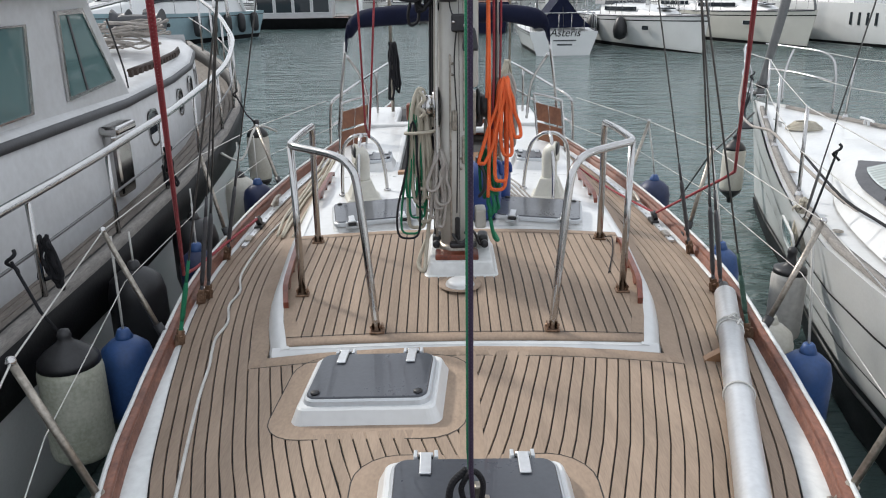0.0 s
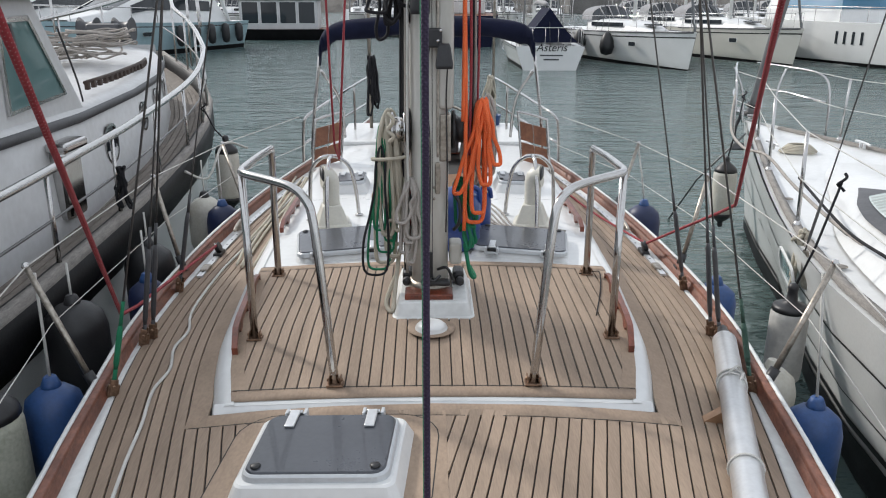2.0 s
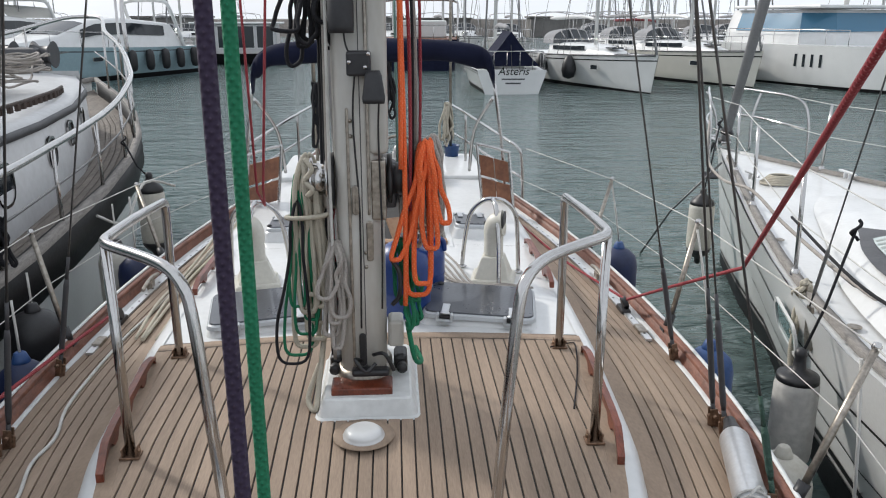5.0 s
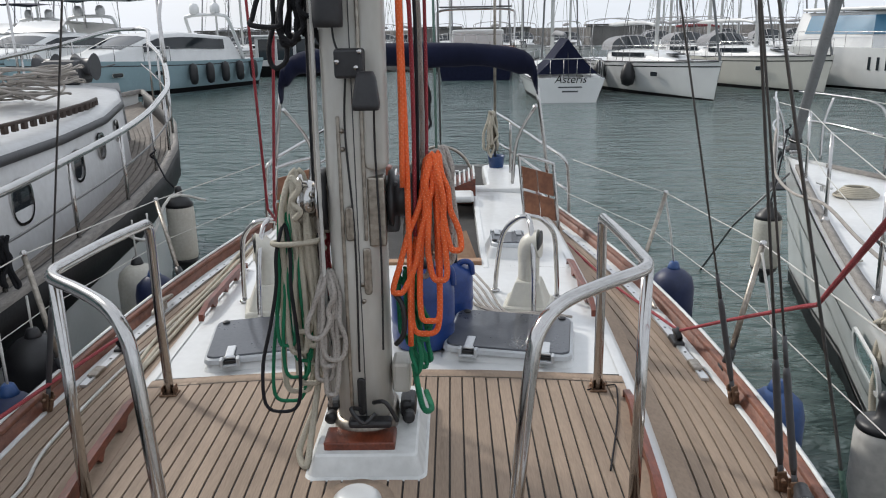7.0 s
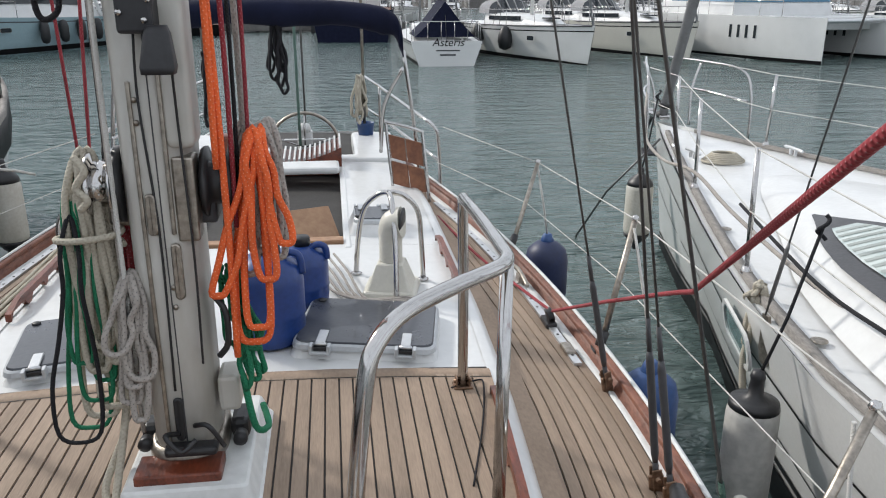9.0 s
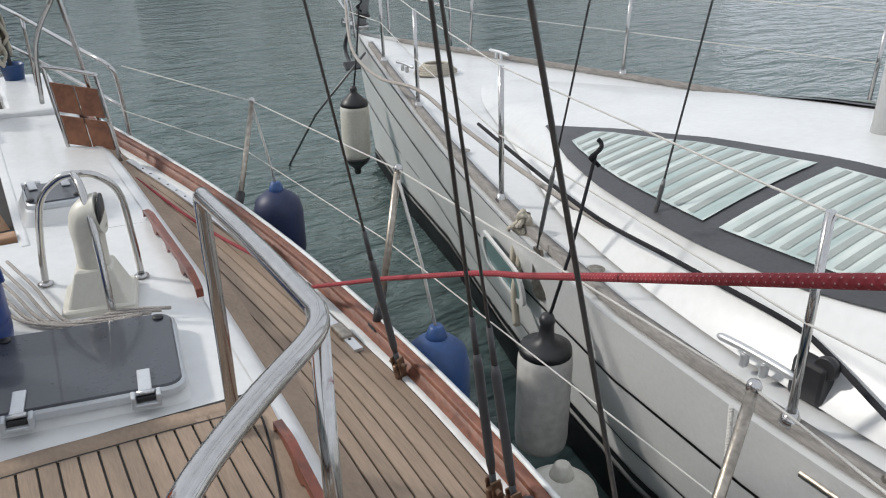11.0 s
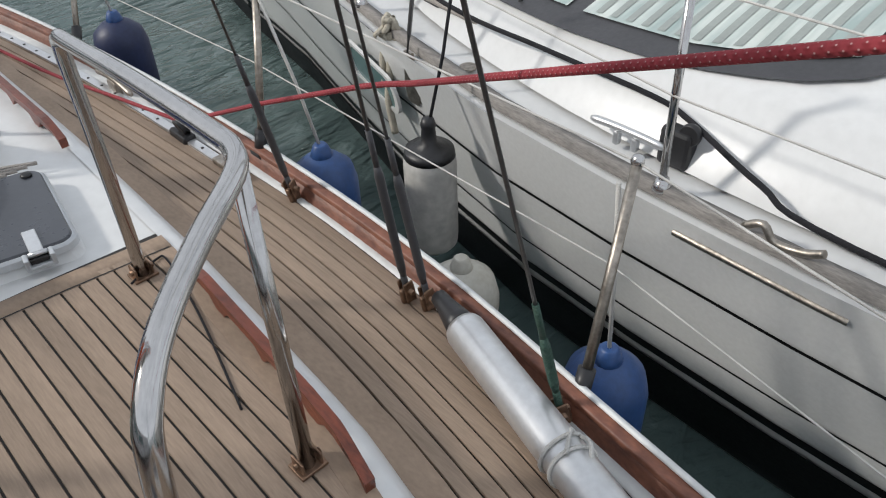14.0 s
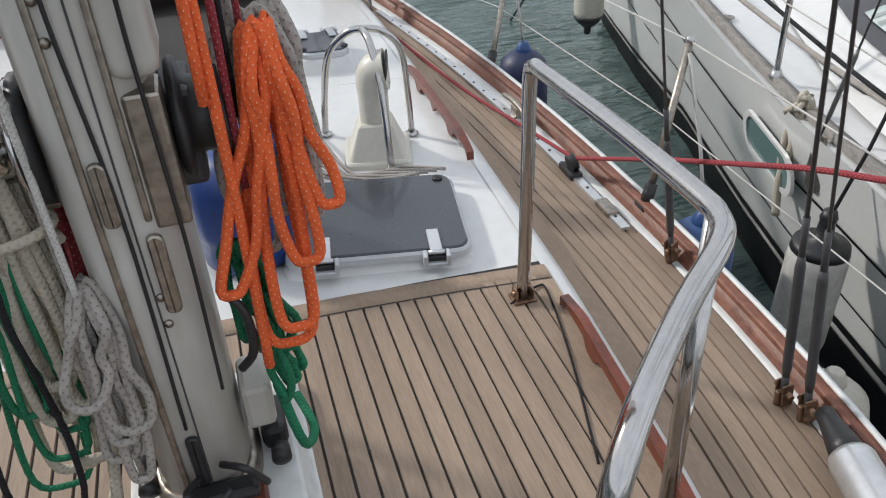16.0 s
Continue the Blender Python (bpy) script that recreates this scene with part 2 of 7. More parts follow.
# darker blind tone: the shade in the folds, put into the colour
PLEAT_SHADE = mat("blind_shadow_fold", (0.30, 0.33, 0.31), 0.5, vary=0.05, bump=0.0005)
R_PURPLE = rope_mat("dark_purple_rope", (0.03, 0.018, 0.045), (0.06, 0.04, 0.07), 70, 0.7)
R_CREAM = rope_mat("cream_rope", (0.46, 0.42, 0.34), (0.30, 0.27, 0.22), 60, 0.7)
R_GREY = rope_mat("grey_flecked_rope", (0.36, 0.33, 0.30), (0.03, 0.03, 0.04), 40, 0.72)
CREAM_PLASTIC = mat("aged_cream_plastic", (0.60, 0.58, 0.51), 0.42, vary=0.06, scale=5, bump=0.001)
FENDER_GREY = mat("scuffed_grey_white_vinyl", (0.50, 0.49, 0.46), 0.55, col2=(0.36, 0.35, 0.33), scale=8, fine=30, bump=0.001)
R_WHITE = rope_mat("white_line", (0.60, 0.59, 0.56), (0.48, 0.47, 0.44), 80, 0.7)


# ---- mesh helpers ----
def smooth(pts, n=6, closed=False):
    """Catmull-Rom points through pts."""
    P = [Vector(p) for p in pts]
    out, m = [], len(P)
    for i in range(m if closed else m - 1):
        a, b, c, d = (P[(i + k) % m] if closed else P[min(max(i + k, 0), m - 1)] for k in (-1, 0, 1, 2))
        for j in range(n):
            t = j / n
            out.append(0.5 * (2 * b + (c - a) * t + (2 * a - 5 * b + 4 * c - d) * t * t + (3 * b - a - 3 * c + d) * t ** 3))
    if not closed:
        out.append(P[-1])
    return out


def tube(bm, pts, r, seg=8, closed=False):
    """A round tube along pts, with UVs: metres along, turns round. r may be a list."""
    P = [Vector(p) for p in pts]
    n = len(P)
    uvl = bm.loops.layers.uv.verify()
    rings, up, dist = [], None, [0.0]
    for i in range(1, n + (1 if closed else 0)):
        dist.append(dist[-1] + (P[i % n] - P[i - 1]).length)
    for i in range(n):
        t = (P[(i + 1) % n] - P[i - 1]) if closed else (P[min(i + 1, n - 1)] - P[max(i - 1, 0)])
        t = t.normalized() if t.length > 1e-9 else Vector((0, 0, 1))
        if up is None:
            up = t.orthogonal().normalized()
        up = up - t * up.dot(t)
        up = up.normalized() if up.length > 1e-6 else t.orthogonal().normalized()
        side = t.cross(up)
        rr = r[i] if isinstance(r, (list, tuple)) else r
        rings.append([bm.verts.new(P[i] + rr * (math.cos(a) * up + math.sin(a) * side)) for a in (2 * math.pi * k / seg for k in range(seg))])
    for i in range(n if closed else n - 1):
        A, B = rings[i], rings[(i + 1) % n]
        for k in range(seg):
            f = bm.faces.new((A[k], A[(k + 1) % seg], B[(k + 1) % seg], B[k]))
            f.smooth = True
            for lp, (u, v) in zip(f.loops, ((dist[i], k), (dist[i], k + 1), (dist[i + 1], k + 1), (dist[i + 1], k))):
                lp[uvl].uv = (u, v / seg)
    if not closed:
        bm.faces.new(rings[0][::-1])
        bm.faces.new(rings[-1])
    return bm


def box(bm, c, s, bevel=0.0, m=None, segs=2):
    """A box of size s round c, its edges rounded, turned by the matrix m about its centre."""
    g = bmesh.ops.create_cube(bm, size=1.0)["verts"]
    bmesh.ops.scale(bm, vec=s, verts=g)
    if bevel:
        es = list({e for v in g for e in v.link_edges})
        g = list({v for f in bmesh.ops.bevel(bm, geom=es, offset=bevel, segments=segs, profile=0.5, affect="EDGES")["faces"] for v in f.verts} | {v for v in g if v.is_valid})
    if m is not None:
        bmesh.ops.transform(bm, matrix=m, verts=g)
    bmesh.ops.translate(bm, vec=c, verts=g)
    return bm


def lathe(bm, prof, seg=20, m=None):
    """A body of revolution about z: prof holds (radius, height)."""
    rings = []
    for r, z in prof:
        rings.append([bm.verts.new((r * math.cos(a), r * math.sin(a), z)) for a in (2 * math.pi * k / seg for k in range(seg))])
    for A, B in zip(rings, rings[1:]):
        for k in range(seg):
            bm.faces.new((A[k], A[(k + 1) % seg], B[(k + 1) % seg], B[k])).smooth = True
    bm.faces.new(rings[0][::-1])
    bm.faces.new(rings[-1])
    if m is not None:
        bmesh.ops.transform(bm, matrix=m, verts=[v for q in rings for v in q])
    return bm


def loft(bm, secs, closed=False, caps=False, shade=True):
    """Skin over cross-sections with the same number of points."""
    V = [[bm.verts.new(p) for p in s] for s in secs]
    n = len(V[0])
    for A, B in zip(V, V[1:]):
        for k in range(n if closed else n - 1):
            bm.faces.new((A[k], A[(k + 1) % n], B[(k + 1) % n], B[k])).smooth = shade
    if caps:
        bm.faces.new(V[0][::-1])
        bm.faces.new(V[-1])
    return bm


def rounded(w, d, r, n=5):
    """Outline of a rectangle with rounded corners, anticlockwise."""
    out = []
    for cx, cy, a0 in ((w / 2 - r, d / 2 - r, 0), (-w / 2 + r, d / 2 - r, 90), (-w / 2 + r, -d / 2 + r, 180), (w / 2 - r, -d / 2 + r, 270)):
        for k in range(n + 1):
            a = radians(a0 + 90 * k / n)
            out.append((cx + r * math.cos(a), cy + r * math.sin(a)))
    return out


def slab(bm, w, d, r, z0, z1, taper=0.0, m=None, n=5):
    """A flat plate with rounded corners, its top narrower by taper on each side and its top edge eased."""
    e = min(0.006, (z1 - z0) * 0.3)
    secs = []
    for off, z in ((0, z0), (taper * 0.96, z1 - e), (taper + e, z1)):
        secs.append([(x, y, z) for x, y in rounded(w - 2 * off, d - 2 * off, max(r - off * 0.5, 0.004), n)])
    old = set(bm.verts)
    loft(bm, secs, closed=True, caps=True, shade=False)
    if m is not None:
        bmesh.ops.transform(bm, matrix=m, verts=[v for v in bm.verts if v not in old])
    return bm


def mesh_of(name, bm, material):
    bmesh.ops.recalc_face_normals(bm, faces=bm.faces)
    me = bpy.data.meshes.new(name)
    bm.to_mesh(me)
    bm.free()
    me.materials.append(material)
    return me


def part(name, bm, material, parent=None, label=""):
    ob = new(name, mesh_of(name, bm, material))
    if parent is not None:
        ob.parent = parent
    return tagged(ob, label)


def thing(name, label, category, at=None, group="", kind=""):
    ob = new(name)
    ob.empty_display_size = 0.1
    if at is not None:
        ob.matrix_world = at
    return tagged(ob, label, category, group, kind)


def B():
    return bmesh.new()


def one(name, bm, material, label, category, group="", kind=""):
    return tagged(part(name, bm, material), label, category, group, kind)


def hank(bm, top, drop, wide, loops, r, seed, deep=0.05, lean=(0, 0)):
    """A coil of rope hung up at top: long uneven loops."""
    rnd = random.Random(seed)
    for i in range(loops):
        d, w = drop * rnd.uniform(0.55, 1.0), wide * rnd.uniform(0.35, 0.85)
        ox, oy = rnd.uniform(-0.6, 0.6) * wide, rnd.uniform(-deep, deep)
        pts = []
        for k in range(14):
            a = 2 * math.pi * k / 14
            s = math.sin(a / 2) ** 2
            x = math.sin(a) * w * (0.12 + 0.88 * s * s) * 0.62 + ox * (0.55 + 0.45 * s) + rnd.uniform(-0.011, 0.011) + lean[0] * s
            pts.append((top[0] + x, top[1] + oy * (0.4 + s) + lean[1] * s + rnd.uniform(-0.012, 0.012), top[2] - d * s + rnd.uniform(-0.008, 0.008)))
        tube(bm, smooth(pts, 4, True), r, 7, True)
    return bm


WATER = -1.05

# ---- the yacht: deck, trunk, bulwarks (x to starboard side of the view, y aft) ----
HW_Y = (-1.6, -1.0, 0.0, 1.0, 2.0, 2.6, 3.12, 3.7, 4.3, 5.15, 5.9, 6.6, 7.6, 8.25, 9.4)
HW_X = (0.03, 0.24, 0.57, 0.86, 1.115, 1.235, 1.315, 1.395, 1.425, 1.405, 1.335, 1.22, 1.02, 0.90, 0.70)


def hw(y):
    """Half breadth to the bulwark's outer face."""
    k = max(0, min(len(HW_Y) - 2, next((i for i in range(len(HW_Y) - 1) if y <= HW_Y[i + 1]), len(HW_Y) - 2)))
    a, b, c, d = (HW_X[min(max(k + j, 0), len(HW_X) - 1)] for j in (-1, 0, 1, 2))
    t = (y - HW_Y[k]) / (HW_Y[k + 1] - HW_Y[k])
    return 0.5 * (2 * b + (c - a) * t + (2 * a - 5 * b + 4 * c - d) * t * t + (3 * b - a - 3 * c + d) * t ** 3)


def zd(x, y=3.0):
    """Height of the cambered side and fore deck."""
    return 0.20 - 0.066 * x * x


def zt(x, y=4.0):
    """Height of the cambered trunk top, which falls a little towards its front edge."""
    return 0.268 - 0.032 * x * x - 0.058 * min(1, max(0, (3.5 - y) / 0.55))


def ww(y):
    """Breadth of the painted waterway beside the bulwark."""
    return float(np.interp(y, (1.0, 2.0, 3.2, 4.3, 5.2, 9.0), (0.17, 0.13, 0.065, 0.065, 0.095, 0.085)))


TR_Y0, TR_TEAK, TR_Y1 = 2.94, 4.27, 7.75


def tw(y):
    """Half breadth of the cabin trunk at its top edge."""
    return float(np.interp(y, (2.9, 3.15, 3.4, 4.2, 5.0, 6.5, 7.75), (0.735, 0.80, 0.845, 0.905, 0.93, 0.93, 0.88)))


deck = thing("deck", "weathered teak plank deck with dark caulked seams", "deck", kind="structure")
YS = [-1.5 + 0.15 * i for i in range(74)]
bm = B()
loft(bm, [[(hw(y) * f * 0.985, y, zd(hw(y) * f) - 0.006) for f in (-1, -0.75, -0.5, -0.25, 0, 0.25, 0.5, 0.75, 1)] for y in YS])
part("deck_bed", bm, CAULK, deck)
# white waterways along both sides, hull sides, mahogany bulwarks with worn caps
for s in (-1, 1):
    bm = B()
    loft(bm, [[(s * (hw(y) - o), y, zd(hw(y)) + h) for o, h in ((ww(y), zd(hw(y) - ww(y)) - zd(hw(y)) - 0.002), (ww(y) - 0.004, zd(hw(y) - ww(y)) - zd(hw(y)) + 0.006), (0.04, 0.010), (0.02, 0.014))] for y in YS])
    part("waterway", bm, GEL_WORN, deck, "worn white painted waterway")
    wall = thing("bulwark", "low mahogany bulwark with worn varnish and pale cap strip", "bulwark", kind="structure")
    bm = B()
    loft(bm, [[(s * (hw(y) - o), y, zd(hw(y)) + h) for o, h in ((0.042, 0.0), (0.032, 0.062), (0.0, 0.062), (-0.012, -0.05))] for y in YS])
    part("bulwark_board", bm, WORN_WOOD, wall)
    bm = B()
    loft(bm, [[(s * (hw(y) - o), y, zd(hw(y)) + h) for o, h in ((0.036, 0.060), (0.036, 0.074), (0.032, 0.078), (0.0, 0.078), (-0.008, 0.072), (-0.008, 0.06))] for y in YS])
    part("cap_rail", bm, WORN_WOOD, wall, "worn reddish cap rail")
    bm = B()
    loft(bm, [[(s * (hw(y) - o), y, zd(hw(y)) + h) for o, h in ((0.008, 0.079), (0.008, 0.086), (-0.006, 0.086), (-0.006, 0.079))] for y in YS if y > -1.2])
    part("cap_strip", bm, GEL_WORN, wall, "chipped white strip")
    bm = B()
    loft(bm, [[(s * (hw(y) * k + o), y, z) for k, o, z in ((1, 0.010, zd(hw(y)) - 0.045), (0.99, 0.015, -0.25), (0.96, 0.0, -0.6), (0.90, -0.02, -1.0), (0.72, -0.05, -1.4))] for y in YS])
    part("hull_side", bm, HULL_WHITE, wall, "white hull side")
bm = B()
loft(bm, [[(x * hw(9.4), 9.4 + dy, z) for x in (-1, -0.5, 0, 0.5, 1)] for dy, z in ((0, 0.2), (0.0, -0.3), (-0.2, -1.2))])
one("transom", bm, HULL_WHITE, "white yacht transom", "transom", kind="structure")

# trunk
trunk = thing("cabin_trunk", "low white cabin trunk with teak-planked fore part", "cabin trunk", kind="structure")
TY = [TR_Y0 + (TR_Y1 - TR_Y0) * i / 40 for i in range(41)]
bm = B()
for s in (-1, 1):
    loft(bm, [[(s * (tw(y) + o), y, z) for o, z in ((0.064, zd(tw(y) + 0.064) - 0.01), (0.052, max(zd(tw(y) + 0.05), zt(tw(y), y) - 0.055)), (0.036, zt(tw(y), y) - 0.020), (0.012, zt(tw(y), y) - 0.004), (-0.02, zt(tw(y), y)))] for y in TY])
loft(bm, [[(tw(TR_Y0) * f + 0.0, TR_Y0 + dy, (zt(tw(TR_Y0) * f, TR_Y0) + dz) if dz > -0.05 else zd(tw(TR_Y0) * f) - 0.01) for f in (-1.07, -0.6, -0.3, 0, 0.3, 0.6, 1.07)] for dy, dz in ((-0.025, -0.06), (-0.006, -0.012), (0.012, 0))])
loft(bm, [[(tw(y) * f, y, zt(tw(y) * f, y) - 0.006) for f in (-0.99, -0.6, -0.3, 0, 0.3, 0.6, 0.99)] for y in TY if y <= 5.75])
for s in (-1, 1):
    loft(bm, [[(s * x, y, zt(x) - 0.006) for x in (0.42, 0.6, 0.8, tw(y) * 0.99)] for y in TY if y >= 5.64])
part("trunk_shell", bm, GEL, trunk, "glossy white trunk shell")
bm = B()
loft(bm, [[(tw(y) * f * 0.985, y, zt(tw(y) * f, y) - 0.0015) for f in (-1, -0.6, -0.3, 0, 0.3, 0.6, 1)] for y in [TR_Y0 + 0.03 + 0.0333 * i for i in range(41)]])
part("caulk_bed", bm, CAULK, trunk)


def strip(x0, x1, ys, zf, lift=0.0):
    """One plank: x0, x1 are functions of y; flat top with eased edges."""
    bm = B()
    secs = []
    for y in ys:
        a, b = x0(y), x1(y)
        secs.append([(a, y, zf(a, y) - 0.004), (a + 0.0015, y, zf(a, y) + lift), (b - 0.0015, y, zf(b, y) + lift), (b, y, zf(b, y) - 0.004)])
    loft(bm, secs, shade=False)
    V = list(bm.verts)
    bm.faces.new(V[:4][::-1])
    bm.faces.new(V[-4:])
    return bm


def ysteps(a, b, step):
    n = max(1, round((b - a) / step))
    return [a + (b - a) * i / n for i in range(n + 1)]


# trunk planks with margin boards in front, behind and beside
PITCH, GAP = 0.0445, 0.0040
for i in range(-20, 21):
    c = i * PITCH
    y0 = TR_Y0 + 0.05
    y1 = TR_TEAK - 0.03 + 0.02 * math.cos(c * 2)
    half = PITCH / 2 - GAP / 2
    if abs(c) > tw(y0) - 0.04:
        y0 = next((y for y in ysteps(TR_Y0 + 0.085, y1, 0.02) if tw(y) - 0.04 >= abs(c)), y1)
        if y1 - y0 < 0.15:
            continue
    part("plank", strip(lambda y: c - half, lambda y: c + half, ysteps(y0, y1, 0.1), zt, 0.003), TEAK, trunk)
for y0, y1 in ((TR_Y0 + 0.022, TR_Y0 + 0.08), (TR_TEAK - 0.05, TR_TEAK + 0.015)):
    bm = B()
    loft(bm, [[(tw(y) * f * 0.985, y + (0.02 * math.cos(tw(y) * f * 2) if y > 4 else 0), zt(tw(y) * f, y) + dz) for f in (-1, -0.7, -0.4, 0, 0.4, 0.7, 1)] for y, dz in ((y0, -0.003), (y0 + 0.002, 0.004), (y1 - 0.002, 0.004), (y1, -0.003))])
    part("margin_board", bm, TEAK_EDGE, trunk)
for s in (-1, 1):
    f0, f1 = (lambda y: -tw(y) + 0.012, lambda y: -tw(y) + 0.068) if s < 0 else (lambda y: tw(y) - 0.068, lambda y: tw(y) - 0.012)
    part("margin_board", strip(f0, f1, ysteps(TR_Y0 + 0.085, TR_TEAK - 0.06, 0.15), zt, 0.004), TEAK_EDGE, trunk)
    # grab rail along the trunk's edge: a scalloped mahogany bar on feet
    for ya, yb in ((3.28, 4.1), (4.92, 5.75)):
        rail = thing("grab_rail", "scalloped mahogany grab rail on the trunk edge", "grab rail", group="grab rails")
        n = 26
        bm = B()
        secs = []
        for k in range(n + 1):
            y = ya + (yb - ya) * k / n
            low = 0.030 * (1 if 0.12 < (k / n * 4) % 1 < 0.88 else 0)
            x = s * (tw(y) - 0.025)
            top = 0.058 * min(1, 3.2 * min(k / n, 1 - k / n) + 0.55)
            secs.append([(x - 0.012, y, zt(x, y) + low), (x - 0.012, y, zt(x, y) + top), (x + 0.012, y, zt(x, y) + top), (x + 0.012, y, zt(x, y) + low)])
        loft(bm, secs, closed=True, caps=True, shade=False)
        part("rail_bar", bm, VARNISH, rail)

# hatches on the foredeck, their clear areas and king plank
HATCH = ((-0.345, 2.56, 0.49, 0.40, -4), (0.0, 1.80, 0.54, 0.50, 0))


def blocked(x, y):
    if y > TR_Y0 - 0.05 and abs(x) < tw(max(y, TR_Y0)) + 0.10:
        return True
    for cx, cy, w, d, a in HATCH:
        if abs(x - cx) < w / 2 + 0.045 and abs(y - cy) < d / 2 + 0.045:
            return True
    return abs(x) < 0.02 and y < TR_Y0


# side and fore deck planks, sprung along the sheer
for s in (-1, 1):
    for i in range(29):
        o0 = 0.003 + i * PITCH
        run, runs = [], []
        for k in range(455):
            y = -1.1 + 0.02 * k
            xm = hw(y) - ww(y) - o0 - PITCH / 2
            ok = xm > 0.02 and not blocked(s * xm, y) and y < 8.9
            if ok:
                run.append(y)
            elif run:
                runs.append(run)
                run = []
        if run:
            runs.append(run)
        for rn in runs:
            if rn[-1] - rn[0] < 0.03:
                continue
            ys = ysteps(rn[0], rn[-1], 0.16)
            lo, hi = (lambda y: hw(y) - ww(y) - o0 - PITCH + GAP / 2), (lambda y: hw(y) - ww(y) - o0 - GAP / 2)
            bm = strip(lo if s > 0 else (lambda y: -hi(y)), hi if s > 0 else (lambda y: -lo(y)), ys, zd, 0.003)
            part("plank", bm, TEAK, deck)
part("king_plank", strip(lambda y: -0.04, lambda y: 0.04, ysteps(-1.0, TR_Y0 - 0.07, 0.2), zd, 0.004), TEAK_EDGE, deck)


def frame_board(name, w, d, r, m, wide, parent):
    """A flat margin board all round a rectangle."""
    bm = B()
    outer, inner = rounded(w + 2 * wide, d + 2 * wide, r + wide), rounded(w, d, r)
    loft(bm, [[(*p, z) for p in ring] for ring, z in ((outer, -0.004), (outer, 0.0), (inner, 0.0))], closed=True, shade=False)
    bmesh.ops.transform(bm, matrix=m, verts=bm.verts)
    for v in bm.verts:
        v.co.z += zd(v.co.x) + 0.004
    part(name, bm, TEAK_EDGE, parent)
    for ring0, ring1 in ((rounded(w + 2 * wide + 0.008, d + 2 * wide + 0.008, r + wide + 0.004), rounded(w + 2 * wide, d + 2 * wide, r + wide)),):
        bm = B()
        loft(bm, [[(*p, z) for p in ring] for ring, z in ((ring0, 0.0035), (ring1, 0.0035))], closed=True, shade=False)
        bmesh.ops.transform(bm, matrix=m, verts=bm.verts)
        for v in bm.verts:
            v.co.z += zd(v.co.x) + 0.001
        part("seam", bm, CAULK, parent, "dark caulked seam")


for cx, cy, w, d, a in HATCH:
    frame_board("margin_board", w + 0.03, d + 0.03, 0.05, pose(cx, cy, 0, 0, 0, a), 0.085, deck)
for s in (-1, 1):
    part("margin_board", strip((lambda y: tw(max(y, TR_Y0)) + 0.058) if s > 0 else (lambda y: -tw(max(y, TR_Y0)) - 0.135), (lambda y: tw(max(y, TR_Y0)) + 0.135) if s > 0 else (lambda y: -tw(max(y, TR_Y0)) - 0.058), ysteps(TR_Y0 - 0.1, TR_Y1, 0.2), zd, 0.004), TEAK_EDGE, deck)
bm = B()
loft(bm, [[(0.865 * f, y, zd(0.865 * f) + dz) for f in (-1, -0.7, -0.4, 0, 0.4, 0.7, 1)] for y, dz in ((TR_Y0 - 0.1, -0.003), (TR_Y0 - 0.098, 0.0045), (TR_Y0 - 0.02, 0.0045))])
part("margin_board", bm, TEAK_EDGE, deck)
for y0, zf, half, own in ((TR_Y0 - 0.104, zd, 0.865, deck), (TR_Y0 + 0.081, zt, tw(TR_Y0 + 0.08) * 0.975, trunk), (TR_TEAK - 0.054, zt, tw(TR_TEAK) * 0.975, trunk)):
    bm = B()
    loft(bm, [[(half * f, y + (0.02 * math.cos(half * f * 2) if y > 4 else 0), zf(half * f, y) + 0.0046) for f in (-1, -0.7, -0.4, 0, 0.4, 0.7, 1)] for y in (y0, y0 + 0.0045)])
    part("seam", bm, CAULK, own, "dark caulked seam")


